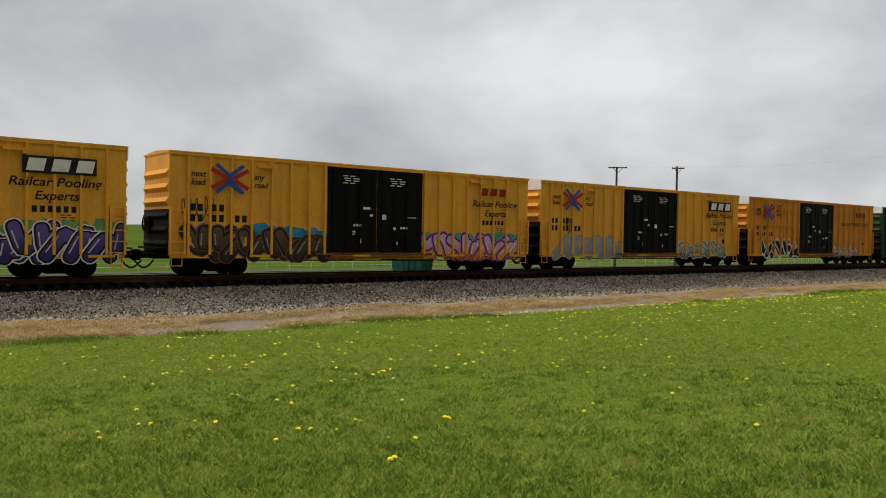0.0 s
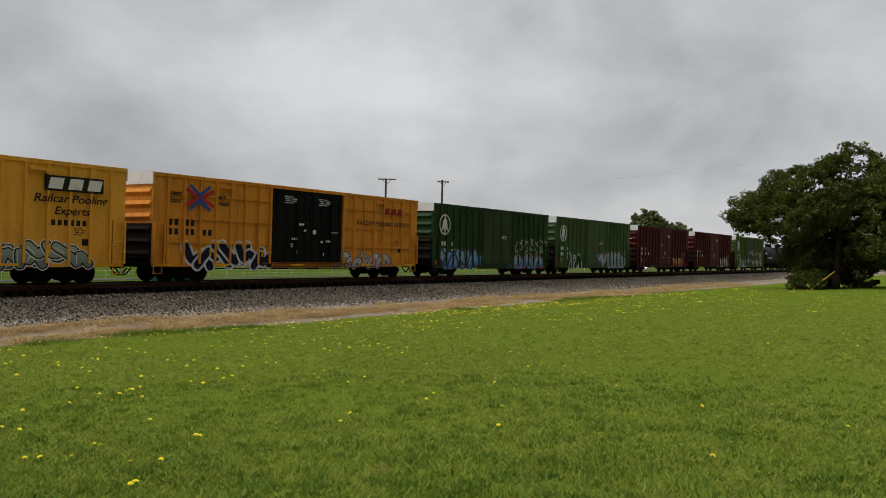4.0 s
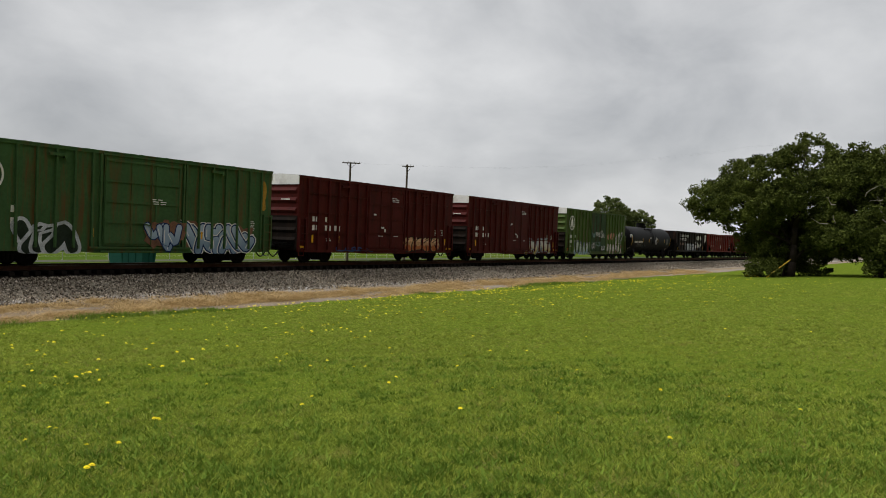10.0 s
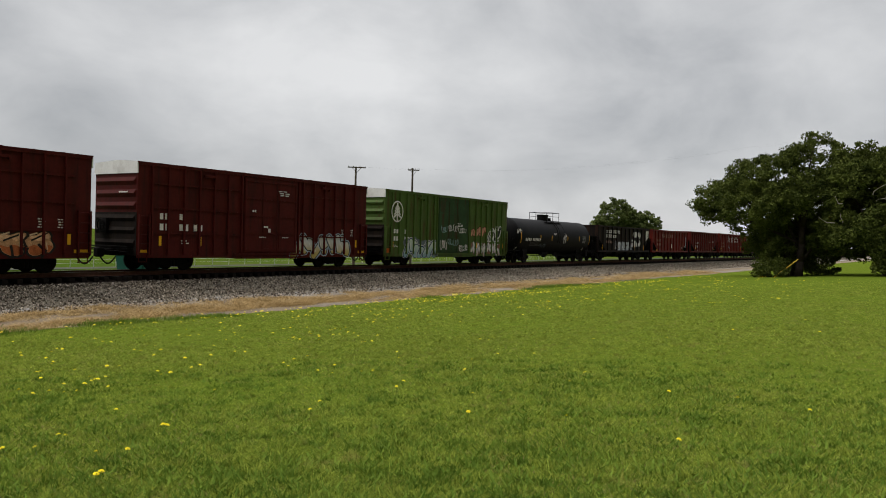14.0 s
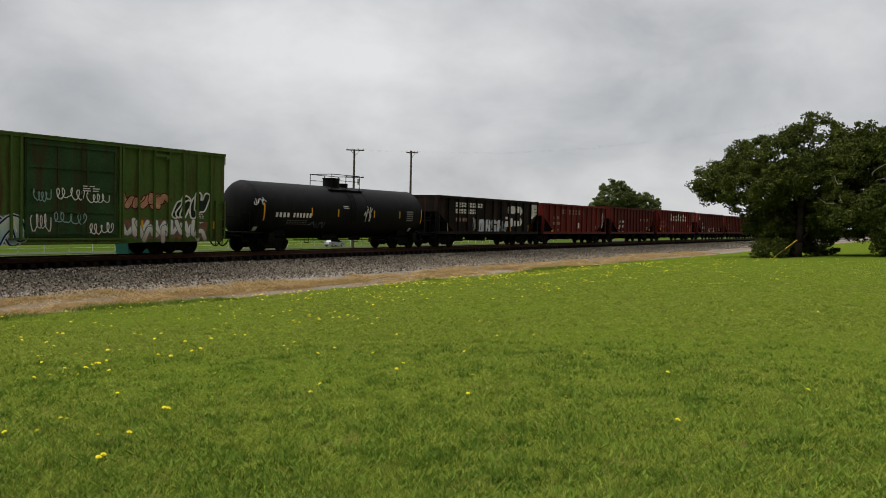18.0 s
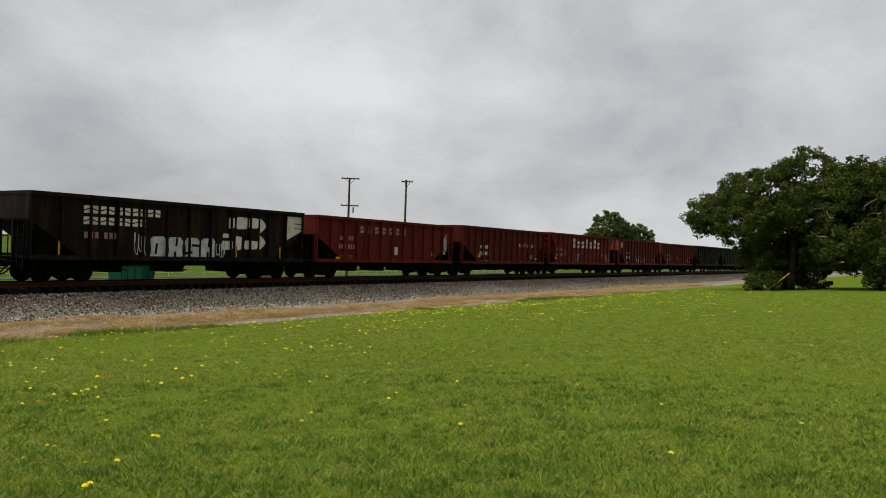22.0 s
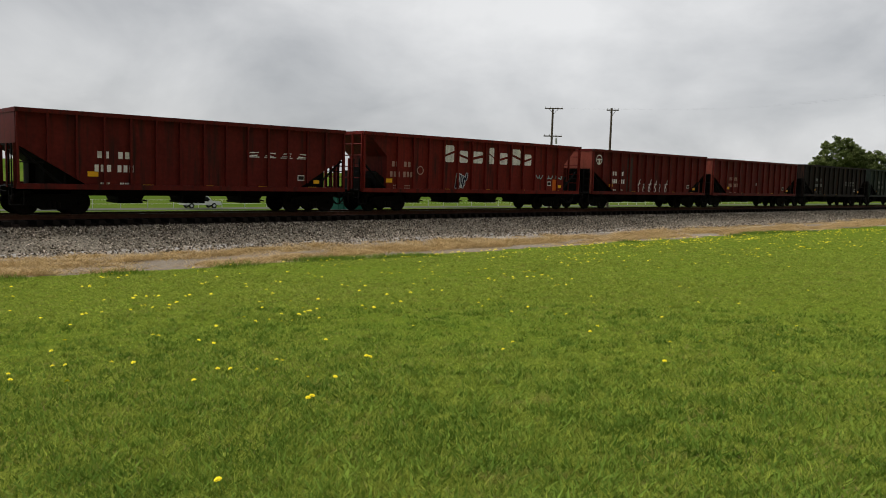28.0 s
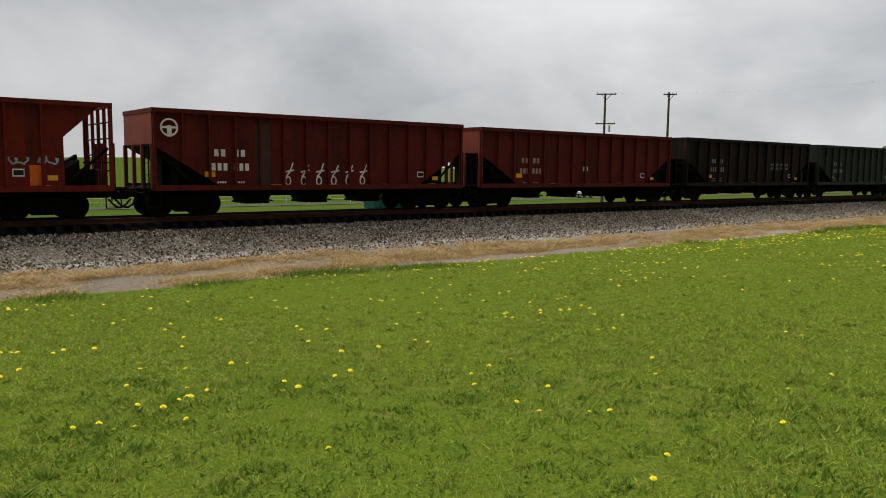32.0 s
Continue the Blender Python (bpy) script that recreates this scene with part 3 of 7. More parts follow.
def truck(parent, x):
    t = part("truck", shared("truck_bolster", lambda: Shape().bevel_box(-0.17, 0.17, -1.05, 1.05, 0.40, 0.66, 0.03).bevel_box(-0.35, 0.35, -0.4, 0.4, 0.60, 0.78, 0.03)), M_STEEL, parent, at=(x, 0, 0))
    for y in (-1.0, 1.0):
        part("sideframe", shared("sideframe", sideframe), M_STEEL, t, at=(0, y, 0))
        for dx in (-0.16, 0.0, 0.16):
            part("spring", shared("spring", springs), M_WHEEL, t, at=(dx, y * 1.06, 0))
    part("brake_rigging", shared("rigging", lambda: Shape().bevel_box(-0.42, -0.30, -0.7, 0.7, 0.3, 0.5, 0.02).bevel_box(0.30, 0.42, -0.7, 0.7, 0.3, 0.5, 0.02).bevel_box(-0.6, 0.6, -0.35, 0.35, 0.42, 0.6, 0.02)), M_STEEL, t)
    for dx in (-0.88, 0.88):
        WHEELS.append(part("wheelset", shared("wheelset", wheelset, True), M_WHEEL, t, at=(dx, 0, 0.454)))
    return t


def coupler(parent, x, way):
    s = Shape()
    s.bevel_box(x, x + way * 0.55, -0.13, 0.13, 0.70, 0.98, 0.02) if way > 0 else s.bevel_box(x - 0.55, x, -0.13, 0.13, 0.70, 0.98, 0.02)
    e = x + way * 0.62
    s.bevel_box(min(e - 0.16, e + 0.16), max(e - 0.16, e + 0.16), -0.2, 0.2, 0.62, 1.04, 0.05)
    s.tube((x + way * 0.1, -1.35, 0.86), (x + way * 0.4, -0.1, 0.92), 0.025, 6)
    part("coupler", s, M_STEEL, parent)
    h, m = Shape(), 8
    for i in range(11):
        u = i / 10
        px, pz = x + way * (0.02 + 0.74 * u), 0.64 - 0.3 * math.sin(math.pi * u)
        sl = math.atan2(-0.3 * math.pi * math.cos(math.pi * u), way * 0.74)
        h.v += [(px - 0.035 * math.cos(q) * math.sin(sl), -0.32 + 0.035 * math.sin(q), pz + 0.035 * math.cos(q) * math.cos(sl)) for q in (2 * math.pi * k / m for k in range(m))]
    h.f = [(i * m + k, i * m + (k + 1) % m, (i + 1) * m + (k + 1) % m, (i + 1) * m + k) for i in range(10) for k in range(m)]
    part("air_hose", h, M_RUBBER, parent)


def ladder(w, h, n):
    s = Shape()
    for x in (0, w):
        s.box(x - 0.035, x + 0.035, -0.135, -0.0, 0, h)
    for i in range(n):
        z = 0.08 + (h - 0.16) * i / (n - 1)
        s.tube((0, -0.12, z), (w, -0.12, z), 0.02, 5)
    return s


def blob(rnd, x0, x1, z0, z1, n=14, rough=0.18):
    """An uneven closed outline that fills a rectangle."""
    pts = []
    for i in range(n):
        t = 2 * math.pi * i / n
        c, s_ = math.cos(t), math.sin(t)
        k = 1 / max(abs(c), abs(s_)) ** 0.72
        r = (1 - rough * rnd.random()) * k
        pts.append(((x0 + x1) / 2 + (x1 - x0) / 2 * min(1, max(-1, r * c)), (z0 + z1) / 2 + (z1 - z0) / 2 * min(1, max(-1, r * s_))))
    return pts


def flat(s, pts, y):
    """A thin sprayed patch: a fan round its middle."""
    cx, cz = sum(p[0] for p in pts) / len(pts), sum(p[1] for p in pts) / len(pts)
    n = len(pts)
    return s.add([(cx, y, cz)] + [(x, y, z) for x, z in pts], [(0, i + 1, (i + 1) % n + 1) for i in range(n)])


def stroke(s, pts, w, y):
    """A sprayed band of width w along points, mitred at its bends."""
    n, v = len(pts), []
    for i, (x, z) in enumerate(pts):
        (xa, za), (xb, zb) = pts[max(i - 1, 0)], pts[min(i + 1, n - 1)]
        d = math.hypot(xb - xa, zb - za) or 1
        ux, uz = (xb - xa) / d, (zb - za) / d
        px, pz = -uz, ux
        if 0 < i < n - 1:  # widen at sharp bends
            d1 = math.hypot(x - xa, z - za) or 1
            k = min(1.9, 1 / max(0.3, abs(px * -(z - za) / d1 + pz * (x - xa) / d1)))
        else:
            k, e = 1.0, (-1 if i == 0 else 1) * w * 0.4
            x, z = x + ux * e, z + uz * e
        v += [(x + px * w / 2 * k, y - 0.0001 * i, z + pz * w / 2 * k), (x - px * w / 2 * k, y - 0.0001 * i, z - pz * w / 2 * k)]
    s.add(v, [(2 * i, 2 * i + 1, 2 * i + 3, 2 * i + 2) for i in range(n - 1)])


def zigzags(rnd):
    """Two or three bent bars that fill a cell, with no likeness to any letter."""
    out = []
    for k in range(rnd.choice((2, 2, 3))):
        x, up = rnd.uniform(-0.05, 0.25) + 0.3 * k, rnd.random() < 0.5
        line = []
        for j in range(rnd.choice((2, 3, 3))):
            line.append((x, rnd.uniform(0.72, 1.0) if up else rnd.uniform(0.0, 0.25)))
            x, up = x + rnd.uniform(0.08, 0.38), not up
        if rnd.random() < 0.6:
            line.append((x + 0.08, line[-1][1] + rnd.uniform(-0.1, 0.1)))
        out.append(line)
    return out


def graffiti(parent, x0, x1, z0, z1, n, seed, cloud=None, edge=None, fill=None, shade=None, shine=None, weight=0.26, y=None, bubble=False):
    """A sprayed piece: background cloud, dark or white edges, thick strokes, shade and shine. None of it spells a word."""
    rnd = random.Random(seed)
    y = (SIDE - 0.007) if y is None else y
    w, h = (x1 - x0) / n, z1 - z0
    lim = HALF.get(parent.name, 9.0) - 0.05
    base = list(SPRAY_COLOR.get(fill.name, (0.3, 0.3, 0.3))) if fill else [0.3] * 3
    deep = spray(fill.name.replace("spray_", "deep_"), tuple(q * 0.45 for q in base)) if fill else None
    pale = spray(fill.name.replace("spray_", "pale_"), tuple(min(0.75, q * 1.5 + 0.06) for q in base)) if fill else None
    shade = shade or deep
    def put(nm, c, s):
        if c and s.v:
            s.v = [(min(lim, max(-lim, vx)), vy, vz) for vx, vy, vz in s.v]
            p = part(nm, s, c, parent, c.name.replace("spray_", "").replace("_", " ") + " sprayed graffiti paint")
            if nm == "graffiti_shine":
                tagged(p, kind="stuff")

    for i in range(n + 2 if cloud else 0):
        a = x0 - w * 0.3 + (x1 - x0 + w * 0.6) * (i / (n + 2)) - 0.1
        put("graffiti_background", cloud, flat(Shape(), blob(rnd, a, a + w * 1.45, z0 - h * (0.02 + 0.05 * rnd.random()), z1 + h * (0.05 + 0.14 * rnd.random()), 16, 0.3), y - 0.0006 * i))
    y -= 0.012
    for i in range(n if bubble else 0):
        a, b = x0 + w * (i - 0.16), x0 + w * (i + 1.16)
        mx_, mz_ = (a + b) / 2, (z0 + z1) / 2
        lobe, ph, tilt = rnd.choice((2, 3, 3, 4)), rnd.uniform(0, 6.3), rnd.uniform(-0.18, 0.18)
        ol = []
        for j in range(26):
            t = 2 * math.pi * j / 26
            c_, s_ = math.cos(t), math.sin(t)
            r_ = (1 / max(abs(c_), abs(s_)) ** 0.8) * (0.86 + 0.15 * math.sin(lobe * t + ph)) * rnd.uniform(0.94, 1.0)
            dz = h / 2 * min(1.02, max(-1.0, r_ * s_))
            ol.append((mx_ + (b - a) / 2 * min(1, max(-1, r_ * c_)) + tilt * dz, mz_ + dz))
        o_ = 0.0016 * i
        put("graffiti_edge", edge, flat(Shape(), ol, y - o_))
        put("graffiti_fill", fill, flat(Shape(), [(mx_ + (px - mx_) * 0.84, mz_ + (pz - mz_) * 0.87) for px, pz in ol], y - 0.0008 - o_))
        hi = [(mx_ + (px - mx_) * 0.74, max(mz_ + (pz - mz_) * 0.8, mz_ + h * (0.14 + 0.05 * math.sin(px * 7 + i)))) for px, pz in ol]
        put("graffiti_light", pale, flat(Shape(), hi, y - 0.0010 - o_))
        if shade or i % 2:
            low = [(mx_ + (px - mx_) * 0.82, min(mz_ + (pz - mz_) * 0.84, mz_ - h * (0.08 + 0.05 * math.sin(px * 9)))) for px, pz in ol]
            put("graffiti_shade", shade or cloud, flat(Shape(), low, y - 0.0011 - o_))
        cut, up = Shape(), rnd.random() < 0.5
        sx = mx_ + w * rnd.uniform(-0.18, 0.18)
        zs, ze = (z1 - h * 0.05, mz_ + h * rnd.uniform(0.0, 0.18)) if up else (z0 + h * 0.04, mz_ - h * rnd.uniform(0.0, 0.2))
        stroke(cut, [(sx, zs), (sx + w * rnd.uniform(-0.2, 0.2), (zs + ze) / 2), (sx + w * rnd.uniform(-0.28, 0.28), ze)], w * 0.1, y - 0.0013 - o_)
        put("graffiti_cut", edge or fill, cut)
        cut = Shape()
        zz = mz_ + h * rnd.uniform(-0.06, 0.1) - (0.18 * h if up else -0.18 * h)
        stroke(cut, [(mx_ - w * 0.3, zz - h * 0.12), (mx_ + w * rnd.uniform(0.05, 0.3), zz + h * rnd.uniform(0.05, 0.2))], h * 0.06, y - 0.0013 - o_)
        put("graffiti_cut", edge or fill, cut)
        if shine:
            gl = Shape()
            stroke(gl, [(a + w * 0.3, z1 - h * 0.2), (a + w * 0.55, z1 - h * 0.13)], h * 0.05, y - 0.003 - o_)
            stroke(gl, [(b - w * 0.4, z1 - h * 0.45), (b - w * 0.36, z0 + h * 0.3)], h * 0.035, y - 0.003 - o_)
            put("graffiti_glint", shine, gl)
    for i in range(0 if bubble else n):
        sk = zigzags(rnd)
        lean, ox, up = rnd.uniform(-0.12, 0.16), x0 + w * (i + 0.06), h * rnd.uniform(0.0, 0.08)
        g_ = Shape()
        put("graffiti_base", edge, flat(Shape(), blob(rnd, ox - w * 0.22, ox + w * 1.12, z0 + h * 0.02, z1 - h * rnd.uniform(0.0, 0.16), 18, 0.3), y + 0.006 - 0.0007 * i))
        for j, line in enumerate(sk):
            e_, f_, d_ = Shape(), Shape(), Shape()
            o_ = 0.0008 * j
            pts = [(ox + w * 0.9 * (px + lean * (pz - 0.5) + rnd.uniform(-0.06, 0.06)), z0 + up + h * 0.9 * (0.07 + 0.86 * pz + rnd.uniform(-0.04, 0.04))) for px, pz in line]
            t = h * weight
            stroke(e_, pts, t * 1.42, y - o_)
            stroke(f_, pts, t, y - 0.004 - o_)
            stroke(d_, [(px + t * 0.2, max(z0, pz - t * 0.1)) for px, pz in pts], t * 0.4, y - 0.007 - o_)
            p_ = Shape()
            stroke(p_, [(px - t * 0.3, pz + t * 0.06) for px, pz in pts], t * 0.16, y - 0.0075 - o_)
            for (xa, za), (xb, zb) in zip(pts, pts[1:]):
                if rnd.random() < 0.7:
                    u = rnd.uniform(0.1, 0.5)
                    stroke(g_, [(xa + (xb - xa) * u - t * 0.2, za + (zb - za) * u + t * 0.2), (xa + (xb - xa) * (u + 0.35) - t * 0.2, za + (zb - za) * (u + 0.35) + t * 0.2)], t * 0.16, y - 0.010 - o_)
            put("graffiti_edge", edge, e_), put("graffiti_fill", fill, f_), put("graffiti_shade", shade, d_), put("graffiti_light", pale, p_)
        put("graffiti_shine", shine, g_)


def fade(name, low, high, z0, z1):
    """Spray paint that shades from one colour at the foot of a piece to another at its top, with overspray blotches."""
    key = "fade_" + name
    if key not in SPRAY:
        m = bpy.data.materials.new("spray_" + key)
        m.use_nodes = True
        n, l = m.node_tree.nodes, m.node_tree.links
        b = n["Principled BSDF"]
        b.inputs["Roughness"].default_value, b.inputs["Specular IOR Level"].default_value = 0.55, 0.1
        tc, sx, no = n.new("ShaderNodeTexCoord"), n.new("ShaderNodeSeparateXYZ"), n.new("ShaderNodeTexNoise")
        no.inputs["Scale"].default_value, no.inputs["Detail"].default_value = 2.4, 5
        l.new(tc.outputs["Object"], sx.inputs[0]); l.new(tc.outputs["Object"], no.inputs["Vector"])
        mr = n.new("ShaderNodeMapRange"); mr.inputs["From Min"].default_value, mr.inputs["From Max"].default_value = z0 + 0.2 * (z1 - z0), z1 - 0.25 * (z1 - z0)
        ad = n.new("ShaderNodeMath"); ad.operation = "MULTIPLY_ADD"; ad.inputs[1].default_value, ad.inputs[2].default_value = 0.9, -0.45
        l.new(no.outputs["Fac"], ad.inputs[0]); l.new(sx.outputs["Z"], mr.inputs["Value"])
        su = n.new("ShaderNodeMath"); su.operation = "ADD"; su.use_clamp = True
        l.new(mr.outputs[0], su.inputs[0]); l.new(ad.outputs[0], su.inputs[1])
        mx = n.new("ShaderNodeMix"); mx.data_type = "RGBA"
        mx.inputs[6].default_value, mx.inputs[7].default_value = (*low, 1), (*high, 1)
        l.new(su.outputs[0], mx.inputs[0]); l.new(mx.outputs[2], b.inputs["Base Color"])
        SPRAY[key] = m
    return SPRAY[key]


def band(s, pts, w, y):
    """A sprayed band with rounded bends and rounded ends."""
    for _ in range(2):
        q = [pts[0]]
        for (xa, za), (xb, zb) in zip(pts, pts[1:]):
            q += [(xa * 0.78 + xb * 0.22, za * 0.78 + zb * 0.22), (xa * 0.22 + xb * 0.78, za * 0.22 + zb * 0.78)]
        pts = q + [pts[-1]]
    n = len(pts)
    rows = []
    for i, (x, z) in enumerate(pts):
        (xa, za), (xb, zb) = pts[max(i - 1, 0)], pts[min(i + 1, n - 1)]
        d = math.hypot(xb - xa, zb - za) or 1
        rows.append((x, z, (xb - xa) / d, (zb - za) / d, 1.0))
    x, z, ux, uz, _ = rows[0]
    rows = [(x - ux * w * e, z - uz * w * e, ux, uz, k) for e, k in ((0.46, 0.35), (0.36, 0.7), (0.18, 0.93))] + rows
    x, z, ux, uz, _ = rows[-1]
    rows += [(x + ux * w * e, z + uz * w * e, ux, uz, k) for e, k in ((0.18, 0.93), (0.36, 0.7), (0.46, 0.35))]
    v = []
    for i, (x, z, ux, uz, k) in enumerate(rows):
        v += [(x - uz * w / 2 * k, y - 0.00002 * i, z + ux * w / 2 * k), (x + uz * w / 2 * k, y - 0.00002 * i, z - ux * w / 2 * k)]
    s.add(v, [(2 * i, 2 * i + 1, 2 * i + 3, 2 * i + 2) for i in range(len(rows) - 1)])


def bent_bar(rnd):
    """A bar that bends at random through its cell, with no likeness to any letter."""
    n, z, line = rnd.choice((4, 5, 5)), rnd.choice((0.0, 1.0)), []
    for k in range(n):
        line.append((k / (n - 1) + rnd.uniform(-0.2, 0.2), z))
        z = min(1.0, max(0.0, z + (1 if z < 0.5 else -1) * rnd.uniform(0.4, 1.0)))
    return line


def wild(parent, x0, x1, z0, z1, n, seed, fill, edge=None, outline=None, cloud=None, shine=None, weight=0.3, y=None):
    """A sprayed piece of interlocking bent bars, each edged dark and outlined light. None of it spells a word."""
    rnd = random.Random(seed)
    y = (SIDE - 0.007) if y is None else y
    w, h = (x1 - x0) / n, z1 - z0
    lim = HALF.get(parent.name, 9.0) - 0.05

    def put(nm, m, sh, word):
        if m and sh.v:
            sh.v = [(min(lim, max(-lim, vx)), vy, max(0.52, vz)) for vx, vy, vz in sh.v]
            part(nm, sh, m, parent, word)

    for i in range(n + 1 if cloud else 0):
        a = x0 - w * 0.35 + (x1 - x0) * i / (n + 1)
        put("graffiti_background", cloud, flat(Shape(), blob(rnd, a, a + w * 1.6, z0 + h * rnd.uniform(0, 0.3), z1 + h * rnd.uniform(0.0, 0.2), 18, 0.42), y - 0.0004 * i), "sprayed background cloud")
    y -= 0.004
    t, count = h * weight * 0.92, int(n * 1.7)
    for i in range(count):
        line = bent_bar(rnd)
        lean, up, tall = rnd.uniform(-0.14, 0.2), rnd.uniform(0.0, 0.08), rnd.uniform(0.86, 1.0)
        pts = [(x0 + w * (i * (n - 1) / max(1, count - 1) - 0.06 + 1.1 * (px + lean * (pz - 0.5)) + rnd.uniform(-0.06, 0.06)), z0 + t * 0.35 + (h - t * 0.7) * (up + (tall - up) * pz)) for px, pz in line]
        o = y - 0.002 * i
        for nm, m, k, d, word in (("graffiti_outline", outline, 1.62, 0.0, "pale sprayed outline"), ("graffiti_edge", edge, 1.36, 0.0006, "dark sprayed edge"), ("graffiti_fill", fill, 1.0, 0.0012, "shaded sprayed fill")):
            sh = Shape()
            band(sh, pts, t * k, o - d)
            put(nm, m, sh, word)
        for (xa, za), (xb, zb) in list(zip(pts, pts[1:]))[::2]:
            if shine and abs(zb - za) > h * 0.3:
                sh = Shape()
                stroke(sh, [(xa + (xb - xa) * 0.15 - t * 0.28, za + (zb - za) * 0.15), (xa + (xb - xa) * 0.75 - t * 0.28, za + (zb - za) * 0.75)], t * 0.12, o - 0.0019)
                put("graffiti_glint", shine, sh, "pale sprayed highlight")


def tag(parent, x0, x1, z0, z1, seed, material, w=0.035, loops=9, y=None):
    """A thin scrawl of one sprayed line."""
    rnd = random.Random(seed)
    s = Shape()
    y = (SIDE - 0.024) if y is None else y
    pts, n, z = [], loops * 7, (z0 + z1) / 2
    for i in range(n):
        u = i / (n - 1)
        a = 2 * math.pi * loops * 0.62 * u + math.sin(u * 9 + seed)
        k = rnd.uniform(0.75, 1.0) * (0.55 + 0.45 * math.sin(u * 17 + seed * 1.7) ** 2)
        pts.append((min(x1, max(x0, x0 + (x1 - x0) * u + (x1 - x0) * 0.09 * math.cos(a))), z + (z1 - z0) / 2 * k * math.sin(a)))
    stroke(s, pts, w, y)
    part("graffiti_tag", s, material, parent, "thin sprayed scrawl")


def underframe(parent, L, truck_in=2.35, rods=True):
    h = L / 2
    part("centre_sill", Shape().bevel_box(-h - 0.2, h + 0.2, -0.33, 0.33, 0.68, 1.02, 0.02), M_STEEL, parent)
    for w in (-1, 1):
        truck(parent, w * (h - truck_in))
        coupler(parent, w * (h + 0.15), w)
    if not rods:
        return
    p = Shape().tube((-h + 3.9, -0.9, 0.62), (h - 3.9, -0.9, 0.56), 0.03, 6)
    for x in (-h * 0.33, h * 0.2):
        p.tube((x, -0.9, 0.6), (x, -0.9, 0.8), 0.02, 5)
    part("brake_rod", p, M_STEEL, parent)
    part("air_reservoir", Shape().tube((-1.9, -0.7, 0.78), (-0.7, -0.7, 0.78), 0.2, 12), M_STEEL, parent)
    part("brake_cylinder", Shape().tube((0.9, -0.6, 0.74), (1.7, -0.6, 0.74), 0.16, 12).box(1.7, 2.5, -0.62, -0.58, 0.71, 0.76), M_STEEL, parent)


def stripes(parent, L, us, z=1.12, h=0.34, w=0.1, y=None):
    y = (SIDE - 0.026) if y is None else y
    for u in us:
        part("reflector", shared(f"stripe{w}{h}{y}", lambda: Shape().box(0, w, y, y + 0.004, 0, h)), M_STRIPE, parent, "yellow reflective strip", at=(u - L / 2, 0, z))


